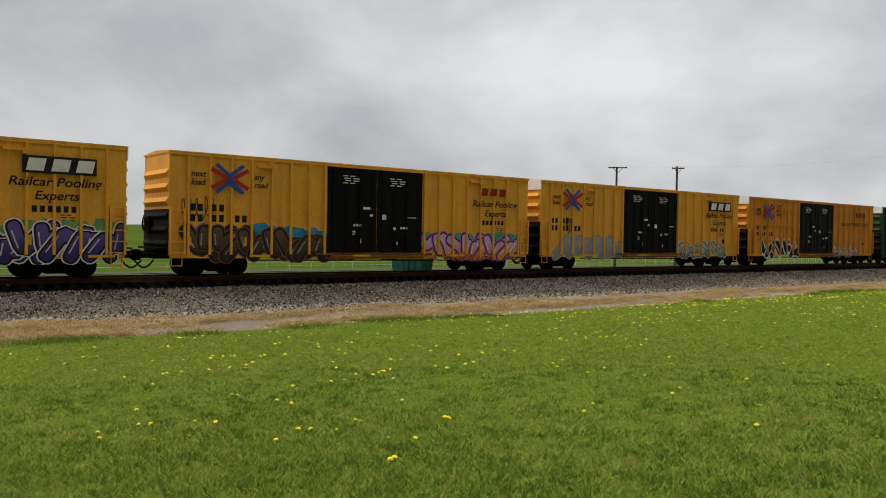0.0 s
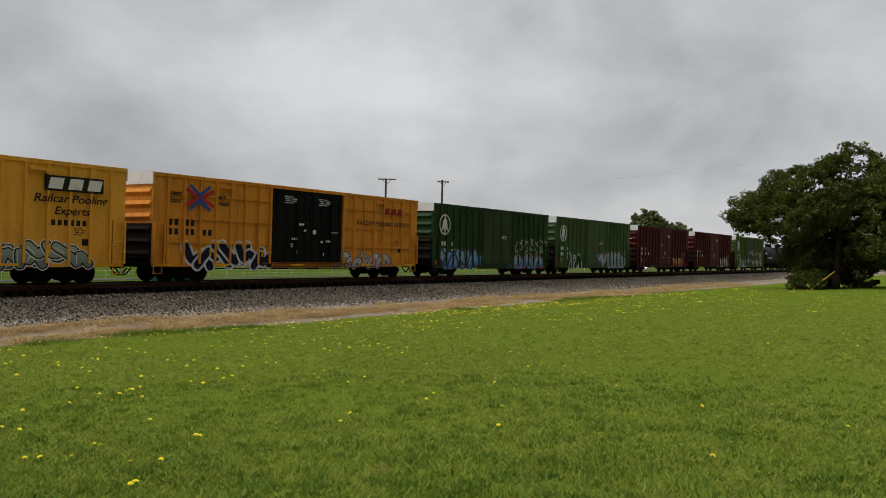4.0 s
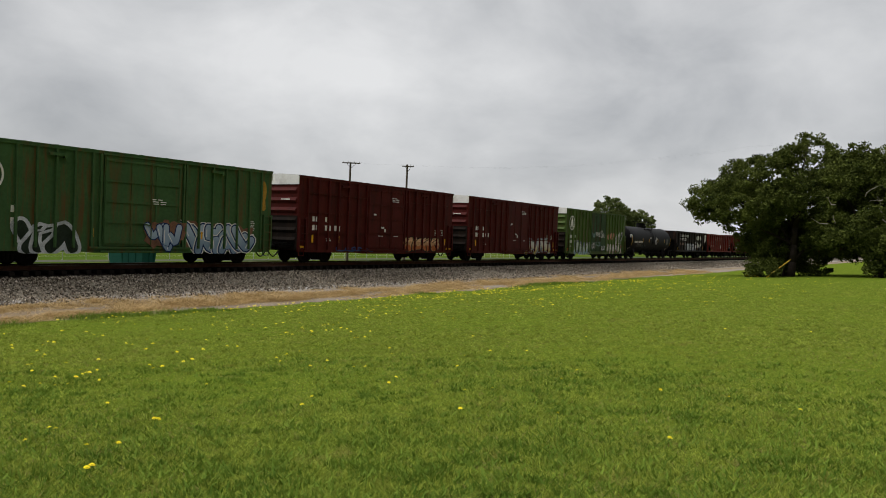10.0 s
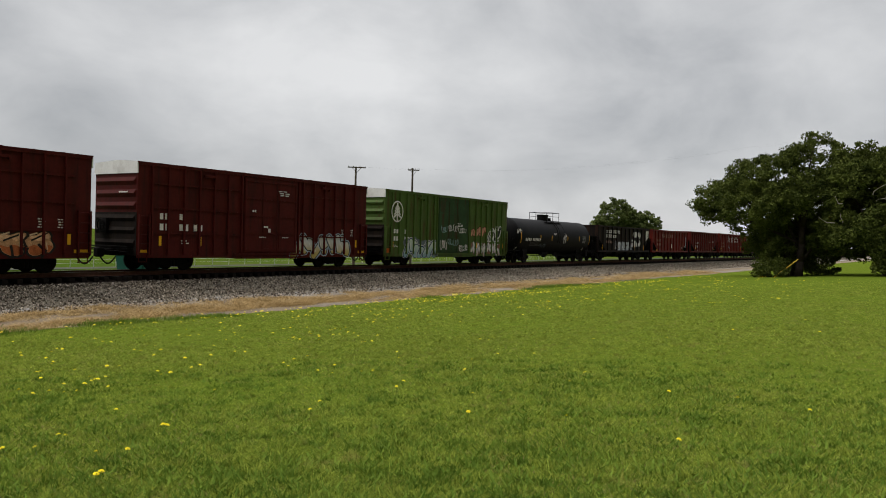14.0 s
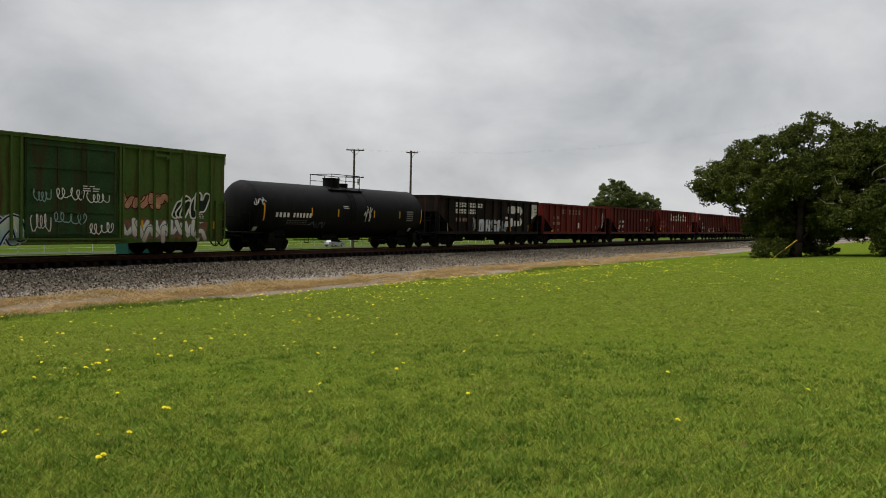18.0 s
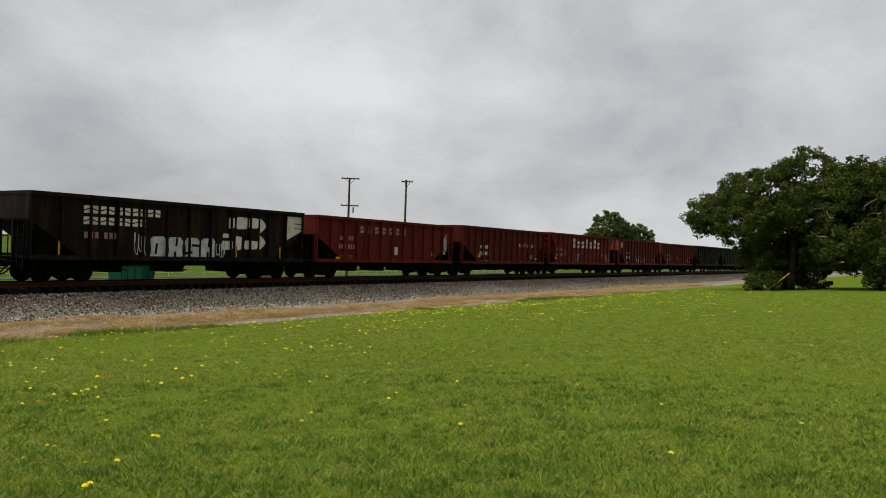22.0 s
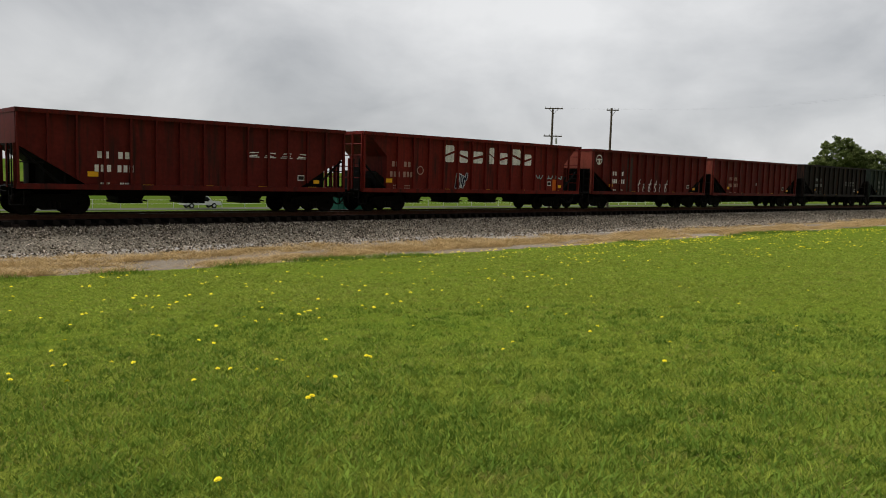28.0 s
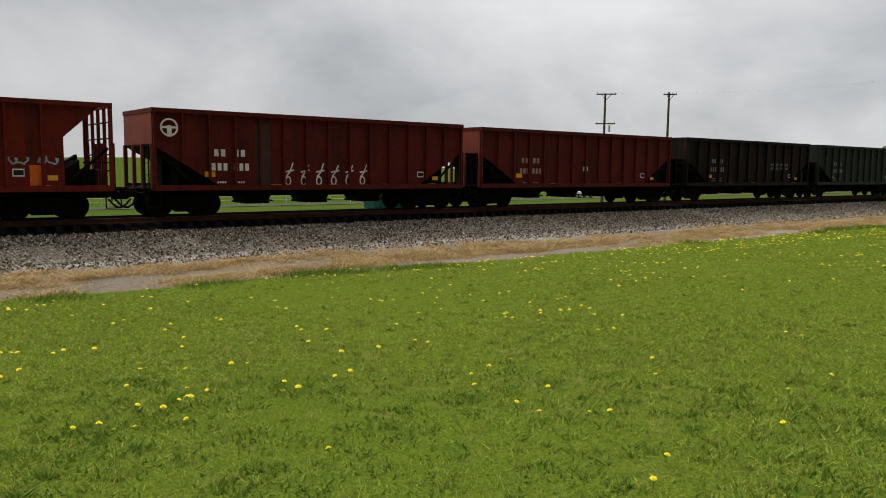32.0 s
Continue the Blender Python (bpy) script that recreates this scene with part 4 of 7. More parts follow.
def boxcar(name, label, L, paint, door_paint, door, posts, bands=(), top=4.63, bottom=0.61, end_top=None, double=True, sill_paint=None):
    """A box wagon. door: its start and end from the left end; posts: spacing of the outside posts; bands: heights of the horizontal ribs."""
    car = thing(name, label, "railway car", "boxcars of the train")
    h, d0, d1 = L / 2, door[0] - L / 2, door[1] - L / 2
    HALF[car.name] = h
    body = Shape().bevel_box(-h, h, SIDE, -SIDE, bottom + 0.12, top - 0.02, 0.02)
    part("body", body, paint, car)
    sill = Shape().prism([(-h + 0.05, bottom + 0.14), (-h + 0.05, bottom + 0.02), (d0 - 1.0, bottom), (d0 - 0.3, bottom - 0.05), (d1 + 0.3, bottom - 0.05), (d1 + 1.0, bottom), (h - 0.05, bottom + 0.02), (h - 0.05, bottom + 0.14)], SIDE - 0.01, SIDE + 0.10)
    part("side_sill", sill, paint, car)
    # roof: low gable with seams and an overhanging eave
    rf = Shape()
    rf.add([(x, y, z) for x in (-h - 0.03, h + 0.03) for y, z in ((SIDE - 0.05, top - 0.06), (SIDE - 0.05, top), (0, top + 0.09), (-SIDE + 0.05, top), (-SIDE + 0.05, top - 0.06))],
           [(0, 5, 6, 1), (1, 6, 7, 2), (2, 7, 8, 3), (3, 8, 9, 4), (4, 9, 5, 0), (0, 1, 2, 3, 4), (9, 8, 7, 6, 5)])
    roof = part("roof", rf, paint, car)
    seam = shared(f"roof_seam{paint.name}{bool(end_top)}", lambda: Shape().add([(x, y, z) for x in (-0.035, 0.035) for y, z in ((SIDE - 0.05, top + 0.005), (SIDE - 0.04, top + 0.014), (0, top + 0.105), (-SIDE + 0.04, top + 0.014), (-SIDE + 0.05, top + 0.005), (0, top + 0.085))],
                                                       [(1, 7, 8, 2), (2, 8, 9, 3), (0, 6, 7, 1), (0, 1, 2, 5), (5, 2, 3, 4), (6, 11, 8, 7), (11, 10, 9, 8)]))
    n = int(L / 1.2)
    for i in range(1, n):
        part("roof_seam", seam, paint, roof, at=(-h + L * i / n, 0, 0))
    part("eave_rail", Shape().box(-h, h, SIDE - 0.045, SIDE, top - 0.14, top - 0.05), paint, car)
    # outside posts
    lo, hi = bottom + 0.16, top - 0.14
    post = shared(f"post{bottom}{top}{paint.name}", lambda: Shape().add([(x, y, z) for z in (lo, hi) for x, y in ((-0.055, SIDE), (-0.042, SIDE - 0.095), (0.042, SIDE - 0.095), (0.055, SIDE))], [(0, 1, 5, 4), (1, 2, 6, 5), (2, 3, 7, 6), (3, 2, 1, 0), (4, 5, 6, 7)]))
    for side in (0, 180):
        x = -h + 0.72
        spots = []
        while x < h - 0.3:
            if not d0 - 0.15 < x < d1 + 0.15:
                spots.append(x)
            x += posts
        for x in spots + [d0 - 0.14, d1 + 0.14]:
            p = part("side_post", post, paint, car)
            p.matrix_basis = pose(0, 0, 0, 0, 0, side) @ pose(x, 0, 0)
    for z in bands:
        for a, b in ((-h + 0.72, d0 - 0.2), (d1 + 0.2, h - 0.72)):
            part("side_rib", Shape().box(a, b, SIDE - 0.06, SIDE, z - 0.035, z + 0.035), paint, car)
    # ends: horizontal corrugations
    rib = shared(f"end_rib{paint.name}", lambda: Shape().add([(0, -1.45, -0.17), (0, 1.45, -0.17), (-0.09, 1.4, 0.0), (-0.09, -1.4, 0.0), (0, 1.45, 0.17), (0, -1.45, 0.17)], [(0, 3, 2, 1), (3, 5, 4, 2), (0, 5, 3), (1, 2, 4)]))
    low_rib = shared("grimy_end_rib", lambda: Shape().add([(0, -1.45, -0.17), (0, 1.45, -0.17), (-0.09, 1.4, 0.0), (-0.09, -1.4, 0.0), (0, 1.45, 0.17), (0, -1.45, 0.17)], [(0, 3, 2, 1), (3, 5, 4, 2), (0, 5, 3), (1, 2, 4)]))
    for way in (1, -1):
        g0 = -h * way - way * 0.012
        # dark sheet and three low ribs paint in the shade between cars, plus grime
        part("end_grime_sheet", Shape().box(min(g0, g0 + way * 0.008), max(g0, g0 + way * 0.008), SIDE + 0.03, -SIDE - 0.03, bottom + 0.13, 2.46), M_GRIME_SHADE, car, "lower end sheet black with brake dust")
        part("crossover_step", Shape().box(min(-h * way, -h * way - way * 0.28), max(-h * way, -h * way - way * 0.28), -1.35, 1.35, bottom + 0.36, bottom + 0.41), M_STEEL, car)
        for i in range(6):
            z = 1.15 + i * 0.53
            p = part("end_rib", rib if i > 2 else low_rib, paint if i > 2 else M_GRIME_SHADE, car)
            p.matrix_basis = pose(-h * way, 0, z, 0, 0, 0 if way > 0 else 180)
        if end_top:
            e = -h * way
            yz = [(SIDE - 0.02, top - 0.5), (-SIDE + 0.02, top - 0.5), (-SIDE + 0.02, top), (0, top + 0.085), (SIDE - 0.02, top)]
            ep = Shape().add([(e - way * 0.045, y, z) for y, z in yz] + [(e, y, z) for y, z in yz], [(0, 4, 3, 2, 1), (5, 6, 7, 8, 9)] + [(i, (i + 1) % 5, (i + 1) % 5 + 5, i + 5) for i in range(5)])
            part("end_panel", ep, end_top, car, "white upper end panel")
            if paint is M_RED:
                part("end_label", Shape().box(min(e - way * 0.1, e - way * 0.104), max(e - way * 0.1, e - way * 0.104), -1.0, -0.35, 3.3, 3.36), M_TXT_WHITE, car)
    # doors
    leafs = [(d0, (d0 + d1) / 2 - 0.02), ((d0 + d1) / 2 + 0.02, d1)] if double else [(d0, d1)]
    for a, b in leafs:
        ds = Shape().bevel_box(a, b, SIDE - 0.06, SIDE - 0.005, bottom + 0.24, top - 0.16, 0.015)
        door_ob = part("door", ds, door_paint, car, "black plug door" if double else "sliding door")
        if double:
            for x in np.linspace(a + 0.25, b - 0.25, 4):
                part("door_stiffener", Shape().box(x - 0.03, x + 0.03, SIDE - 0.085, SIDE - 0.06, bottom + 0.35, top - 0.3), door_paint, door_ob)
        else:
            for z in np.linspace(bottom + 0.4, top - 0.35, 5):
                part("door_stiffener", Shape().box(a + 0.08, b - 0.08, SIDE - 0.095, SIDE - 0.06, z - 0.05, z + 0.05), door_paint, door_ob)
            for x in np.linspace(a + 0.1, b - 0.1, 4):
                part("door_stiffener", Shape().box(x - 0.05, x + 0.05, SIDE - 0.085, SIDE - 0.06, bottom + 0.3, top - 0.3), door_paint, door_ob)
        rod = Shape().tube(((a + b) / 2 + 0.35, SIDE - 0.12, bottom + 0.3), ((a + b) / 2 + 0.35, SIDE - 0.12, top - 0.3), 0.02, 6)
        part("lock_rod", rod, door_paint, door_ob)
        part("door_handle", Shape().tube(((a + b) / 2 - 0.25, SIDE - 0.13, 1.75), ((a + b) / 2 + 0.35, SIDE - 0.13, 1.62), 0.022, 6), door_paint, door_ob)
    part("door_track", Shape().box(d0 - 0.6, d1 + 0.6, SIDE - 0.09, SIDE - 0.02, bottom + 0.13, bottom + 0.21).box(d0 - 0.1, d1 + 0.1, SIDE - 0.09, SIDE - 0.01, bottom - 0.02, bottom + 0.05), sill_paint or paint, car)
    part("upper_door_track", Shape().box(d0 - 0.1, d1 + (0.1 if double else 3.2), SIDE - 0.1, SIDE - 0.02, top - 0.16, top - 0.09), paint, car)
    # ladders, steps, small brackets
    for x in (-h + 0.06, h - 0.56):
        lad = part("side_ladder", shared(f"side_ladder{paint.name}", lambda: ladder(0.5, 1.75, 5)), paint, car)
        lad.location = (x, SIDE, bottom + 0.15)
        st = Shape().box(x + 0.02, x + 0.05, SIDE - 0.05, SIDE - 0.01, 0.35, bottom + 0.15).box(x + 0.42, x + 0.45, SIDE - 0.05, SIDE - 0.01, 0.35, bottom + 0.15).box(x + 0.02, x + 0.45, SIDE - 0.07, SIDE + 0.02, 0.33, 0.36)
        part("stirrup_step", st, paint, car)
    for x in (-h + 3.5, h - 4.0):
        part("bracket", Shape().box(x, x + 0.75, SIDE - 0.12, SIDE, top - 0.42, top - 0.30).box(x + 0.6, x + 0.72, SIDE - 0.14, SIDE, top - 0.5, top - 0.3), paint, car)
    bw = Shape().lathe_y([(0.26, 0.0), (0.285, 0.02), (0.285, 0.05), (0.26, 0.06)], 16)
    for i in range(4):
        t = math.pi * i / 4
        bw.tube((0.26 * math.cos(t), 0.03, 0.26 * math.sin(t)), (-0.26 * math.cos(t), 0.03, -0.26 * math.sin(t)), 0.015, 4)
    b = part("brake_wheel", bw, M_STEEL, car)
    b.matrix_basis = pose(-h - 0.2, 0.75, 1.9, 0, 0, 90)
    part("end_gear", Shape().box(-h - 0.16, -h - 0.01, 0.45, 1.0, 1.55, 2.2).box(-h - 0.3, -h - 0.01, -1.3, 1.3, 0.95, 1.0), M_STEEL, car)
    underframe(car, L, truck_in=2.3 if L < 17 else 2.15)
    return car


def text_lines(car, x, z, rows, n, h, pitch, material=M_TXT_WHITE, dz=None, y=None):
    bars("data_line", [(x + pitch * n * 0.06 * ((i * 7) % 3), z - i * (dz or h * 1.7), 2, h * 0.7, pitch * n * (0.4 + 0.06 * ((i * 5) % 3))) for i in range(rows)], material, car, SIDE - 0.004 if y is None else y, "small stencilled data lines")


def cross_mark(car, cx, cz, w, h):
    """Two bent arrows that cross, one red and one blue."""
    y = SIDE - 0.098
    for k, m in enumerate((M_RED_MARK, M_BLUE_MARK)):
        s = Shape()
        if k == 0:
            for sg in (-1, 1):
                stroke(s, [(cx + sg * w * 0.5, cz + h * 0.30), (cx + sg * w * 0.06, cz)], h * 0.15, y)
                stroke(s, [(cx + sg * w * 0.06, cz), (cx + sg * w * 0.5, cz - h * 0.30)], h * 0.15, y)
        else:
            for sg in (-1, 1):
                stroke(s, [(cx + sg * w * 0.36, cz + h * 0.46), (cx - 0.02 * w, cz + h * 0.1), (cx + 0.04 * w, cz), (cx - 0.02 * w, cz - h * 0.1), (cx + sg * w * 0.36, cz - h * 0.46)], h * 0.13, y - 0.003)
        part("crossing_mark", s, m, car, "red and blue crossed arrow mark" if k == 0 else "blue crossed arrow mark")


def plate_mark(car, x, z, w, h, ground_col, ink):
    """An emblem drawn as plain slanted blocks on its plate."""
    y = SIDE - 0.098
    if ground_col:
        part("emblem_plate", Shape().box(x, x + w, y, SIDE, z, z + h), ground_col, car, "black emblem plate")
    s = Shape()
    c = w / 3
    for i in range(3):
        a = x + c * (i + 0.12)
        s.add([(a, y - 0.003, z + h * 0.14), (a + c * 0.7, y - 0.003, z + h * 0.14), (a + c * 0.82, y - 0.003, z + h * 0.86), (a + c * 0.12, y - 0.003, z + h * 0.86)], [(0, 1, 2, 3)])
    part("emblem", s, ink, car, "plain blocks of an emblem")


def tree_badge(car, cx, cz, r, material=M_TXT_WHITE):
    """A round badge with a plain conifer."""
    y = SIDE - 0.098
    n, ring = 32, Shape()
    ring.v = [(cx + r * k * math.cos(2 * math.pi * i / n) * 0.94, y, cz + r * k * math.sin(2 * math.pi * i / n)) for k in (1, 0.87) for i in range(n)]
    ring.f = [(i, i + n, (i + 1) % n + n, (i + 1) % n) for i in range(n)]
    badge = part("round_badge", ring, material, car, "white round tree badge")
    for i in range(4):
        z = cz - r * 0.46 + i * r * 0.27
        w = r * (0.5 - 0.07 * i)
        bough = Shape()
        stroke(bough, [(cx - w, z - r * 0.06), (cx, z + r * 0.27), (cx + w, z - r * 0.06)], r * 0.16, y - 0.002)
        part("badge_bough", bough, material, badge)
    stem = Shape()
    stroke(stem, [(cx, cz - r * 0.8), (cx, cz + r * 0.72)], r * 0.2, y - 0.004)
    part("badge_stem", stem, material, badge)


SY, DY, PY = SIDE - 0.004, SIDE - 0.1, SIDE - 0.098  # paint on the sheet, on the doors, across the posts
CARS = []


def yellow_car(name, label, old=False, bands=(), plate="black", seed=1, L=18.6, end_top=M_WHITE):
    p = M_YELLOW_OLD if old else M_YELLOW
    c = boxcar(name, label, L, p, M_BLACK_DOOR, (6.75, 11.75), 0.86, bands, end_top=end_top, sill_paint=M_RUST)
    h = L / 2
    stripes(c, L, (0.75, 3.0, 6.1, 9.5, 12.6, 15.4, 17.6), 1.1)
    for u in (0.1, 3.2, 8.0, 13.4, 17.3):
        part("sill_reflector", shared("sill_reflector", lambda: Shape().box(0, 0.9, SIDE - 0.095, SIDE - 0.09, 0, 0.09)), M_STRIPE, c, at=(u - h, 0, 0.67))
    cross_mark(c, 2.35 - h, 3.68, 1.4, 1.1)
    words("lettering", "next\nload", 0.32, M_TXT_BLACK, c, 0.78 - h, PY, 3.72, "small black lettering", 0.25, 0.62)
    words("lettering", "any\nroad", 0.32, M_TXT_BLACK, c, 3.35 - h, PY, 3.72, "small black lettering", 0.25, 0.62)
    bars("owner_mark", [(0.8 - h, 2.42, 2, 0.27, 0.3), (1.65 - h, 2.42, 2, 0.27, 0.3), (0.8 - h, 2.02, 2, 0.27, 0.3), (1.65 - h, 2.02, 2, 0.27, 0.3), (2.6 - h, 2.02, 2, 0.27, 0.3)], M_TXT_BLACK, c, SY)
    text_lines(c, 7.45 - h, 4.1, 4, 9, 0.055, 0.1, dz=0.1, y=DY)
    text_lines(c, 9.9 - h, 4.1, 4, 9, 0.055, 0.1, dz=0.1, y=DY)
    bars("door_label", [(8.5 - h, 2.72, 1, 0.1, 0.5), (9.5 - h, 2.3, 1, 0.22, 0.36), (7.95 - h, 1.6, 1, 0.18, 0.26), (10.5 - h, 1.9, 3, 0.1, 0.15), (8.0 - h, 1.98, 3, 0.1, 0.15), (8.85 - h, 2.42, 1, 0.1, 0.22), (10.1 - h, 1.85, 1, 0.12, 0.2), (10.9 - h, 2.4, 4, 0.04, 0.13), (8.35 - h, 1.25, 1, 0.2, 0.1), (10.3 - h, 1.2, 1, 0.14, 0.1)], M_TXT_WHITE, c, DY, "small white door labels")
    if plate == "black":
        plate_mark(c, 15.2 - h, 3.5, 2.35, 0.58, M_TXT_BLACK, M_TXT_WHITE)
    else:
        plate_mark(c, 15.25 - h, 3.55, 1.75, 0.5, None, M_MAROON)
    if plate != "old":
        words("lettering", "Railcar Pooling", 0.42, M_TXT_BLACK, c, 14.75 - h, PY, 3.08, "black italic lettering", 0.2, 3.0)
        words("lettering", "Experts", 0.42, M_TXT_BLACK, c, 15.55 - h, PY, 2.62, "black italic lettering", 0.2, 1.45)
        bars("web_mark", [(15.5 - h, 2.2, 6, 0.22, 0.25)], M_TXT_BLACK, c, SY)
    else:
        words("lettering", "RAILCAR POOLING EXPERTS", 0.34, M_TXT_BLACK, c, 12.95 - h, PY, 2.95, "black lettering", 0, 4.7)
    text_lines(c, 16.4 - h, 2.1, 4, 5, 0.05, 0.1, M_TXT_BLACK)
    bars("data_panel", [(16.75 - h, 1.45, 1, 0.26, 0.6)], M_TXT_BLACK, c, SY)
    return c


RUNNING_GEAR = ("truck", "coupler", "air_hose", "centre_sill", "brake_rod", "air_reservoir", "brake_cylinder", "corner_step")
RAISED = set()


def raise_body(car, a, b):
    """Sets the body to its height over the running gear: z becomes a * z + b."""
    for o in car.children_recursive:
        top = o
        while top.parent is not car:
            top = top.parent
        if top.name.split(".")[0] in RUNNING_GEAR:
            continue
        o.location.z = a * o.location.z + (b if o.parent is car else 0)
        if o.data.name not in RAISED:
            RAISED.add(o.data.name)
            for v in o.data.vertices:
                v.co.z *= a


def add_car(car, left, L, a=1.024, b=0.09):
    if a:
        raise_body(car, a, b)
    CARS.append((car, left + L / 2))
    return car


BLK, WHT = M_TXT_BLACK, M_TXT_WHITE
c = add_car(yellow_car("boxcar", "yellow boxcar with black doors and purple graffiti", plate="black"), -11.0, 18.6)
wild(c, 3.0, 9.1, 0.62, 2.0, 6, 11, fade("violet", (0.045, 0.035, 0.13), (0.12, 0.09, 0.27), 0.6, 2.0), BLK, WHT, spray("leaf_green", (0.16, 0.32, 0.12)), spray("pale_lilac", (0.55, 0.52, 0.62)), 0.3)
c = add_car(yellow_car("boxcar", "yellow boxcar with crossed arrows and brown graffiti", plate="maroon", end_top=None), 9.17, 18.56)
wild(c, -8.5, -2.6, 0.66, 1.95, 6, 5, fade("smoke_brown", (0.045, 0.032, 0.026), (0.12, 0.075, 0.045), 0.66, 1.95), BLK, spray("rust_brown", (0.16, 0.08, 0.04)), spray("sky_blue", (0.04, 0.24, 0.42)), spray("pale_grey", (0.35, 0.34, 0.32)), 0.34)
wild(c, 2.7, 8.7, 0.62, 1.85, 6, 6, fade("flame_to_lilac", (0.72, 0.26, 0.03), (0.55, 0.38, 0.62), 0.62, 1.8), spray("dark_purple", (0.10, 0.02, 0.12)), spray("pink_violet", (0.36, 0.12, 0.38)), spray("sea_green", (0.05, 0.34, 0.25)), WHT, 0.36)
graffiti(c, 3.0, 8.4, 0.6, 0.86, 9, 7, None, None, spray("flame_orange", (0.6, 0.15, 0.02)), None, None, 0.5)
tag(c, -8.9, -7.6, 2.1, 3.2, 4, BLK, 0.03, 7)
c = add_car(yellow_car("boxcar", "yellow boxcar with grey painted-over patch and white graffiti", plate="black"), 28.9, 18.2)
wild(c, -8.1, -2.5, 0.66, 1.9, 5, 15, fade("primer_grey", (0.26, 0.25, 0.23), (0.33, 0.33, 0.33), 0.6, 1.9), spray("primer_grey", (0.30, 0.29, 0.26)), None, None, None, 0.42)
wild(c, 2.6, 7.8, 0.66, 1.75, 5, 16, fade("grey_green", (0.17, 0.22, 0.20), (0.32, 0.38, 0.32), 0.66, 1.75), BLK, WHT, None, WHT, 0.3)
tag(c, -7.4, -6.9, 1.9, 3.0, 24, BLK, 0.03, 6)
c = add_car(yellow_car("boxcar", "weathered yellow ribbed boxcar with white-edged black graffiti", True, (3.8, 2.75, 1.7), "old"), 48.53, 18.7)
wild(c, -7.6, -2.4, 0.6, 1.85, 4, 21, spray("night_blue", (0.012, 0.014, 0.03)), spray("pale_blue", (0.42, 0.50, 0.60)), WHT, None, None, 0.32)
wild(c, 2.4, 6.6, 0.66, 1.65, 4, 22, fade("chrome", (0.34, 0.30, 0.30), (0.5, 0.52, 0.55), 0.66, 1.6), BLK, spray("pale_pink", (0.5, 0.34, 0.3)), None, WHT, 0.3)


def green_car(name, label, paint, seed, L=15.5):
    c = boxcar(name, label, L, paint, M_GREEN_DOOR if paint is not M_GREEN_RUST else paint, (5.9, 9.8), 0.78, (), top=4.63, bottom=0.5, end_top=M_WHITE, double=False)
    h = L / 2
    stripes(c, L, (0.8, 5.4, 8.0, 11.0, 14.9), 1.1)
    tree_badge(c, 1.15 - h, 3.3, 0.66)
    bars("owner_mark", [(0.95 - h, 1.95, 2, 0.26, 0.28), (2.1 - h, 1.95, 1, 0.26, 0.28), (0.95 - h, 1.5, 2, 0.26, 0.28), (2.1 - h, 1.5, 2, 0.26, 0.28)], WHT, c, SY)
    text_lines(c, 0.95 - h, 1.2, 2, 4, 0.06, 0.12)
    text_lines(c, 8.2 - h, 2.75, 3, 8, 0.055, 0.1, y=DY)
    text_lines(c, 14.1 - h, 2.0, 6, 3, 0.05, 0.1)
    bars("data_panel", [(14.0 - h, 1.1, 1, 0.3, 0.6)], WHT, c, SY)
    part("orange_panel", Shape().box(0.1 - h, 0.65 - h, SY, SY + 0.004, 0.75, 1.02), M_ORANGE, c)
    return c


c = add_car(green_car("boxcar", "green boxcar with tree badge and blue graffiti", M_GREEN, 1), 68.9, 15.5)
wild(c, -6.7, -1.7, 0.52, 1.85, 5, 31, fade("bright_blue", (0.07, 0.19, 0.42), (0.17, 0.34, 0.58), 0.55, 1.85), spray("deep_navy", (0.012, 0.03, 0.10)), spray("rust_brown", (0.16, 0.08, 0.04)), None, spray("ice_blue", (0.42, 0.58, 0.70)), 0.38)
wild(c, 2.1, 7.0, 0.55, 1.7, 5, 32, fade("azure", (0.10, 0.24, 0.46), (0.24, 0.44, 0.62), 0.55, 1.7), spray("deep_navy", (0.012, 0.03, 0.10)), spray("coral", (0.5, 0.12, 0.10)), None, WHT, 0.36)
wild(c, 2.9, 7.3, 1.85, 2.75, 4, 33, fade("night_green", (0.02, 0.03, 0.02), (0.05, 0.07, 0.05), 1.8, 2.8), None, spray("pale_green", (0.34, 0.42, 0.26)), None, None, 0.34)
c = add_car(green_car("boxcar", "rust-streaked green boxcar with tree badge and grey-blue graffiti", M_GREEN_RUST, 2), 85.8, 15.5)
wild(c, -5.3, -3.2, 0.58, 1.75, 3, 43, spray("night_green", (0.02, 0.03, 0.02)), None, spray("chrome", (0.5, 0.52, 0.55)), None, None, 0.44)
POWDER = fade("powder_blue", (0.20, 0.28, 0.38), (0.36, 0.44, 0.54), 0.55, 2.0)
wild(c, 0.35, 1.95, 0.55, 1.85, 2, 45, POWDER, spray("deep_navy", (0.012, 0.03, 0.10)), None, spray("dull_brown", (0.20, 0.10, 0.06)), WHT, 0.24, y=DY)
wild(c, 2.2, 6.3, 0.55, 1.95, 5, 44, POWDER, spray("deep_navy", (0.012, 0.03, 0.10)), WHT, spray("dull_brown", (0.20, 0.10, 0.06)), WHT, 0.3)
part("rust_patch", flat(Shape(), blob(random.Random(4), 6.95, 7.4, 2.7, 4.3, 16, 0.4), SIDE - 0.006), spray("ochre", (0.42, 0.22, 0.03)), c, "ochre rust patch")


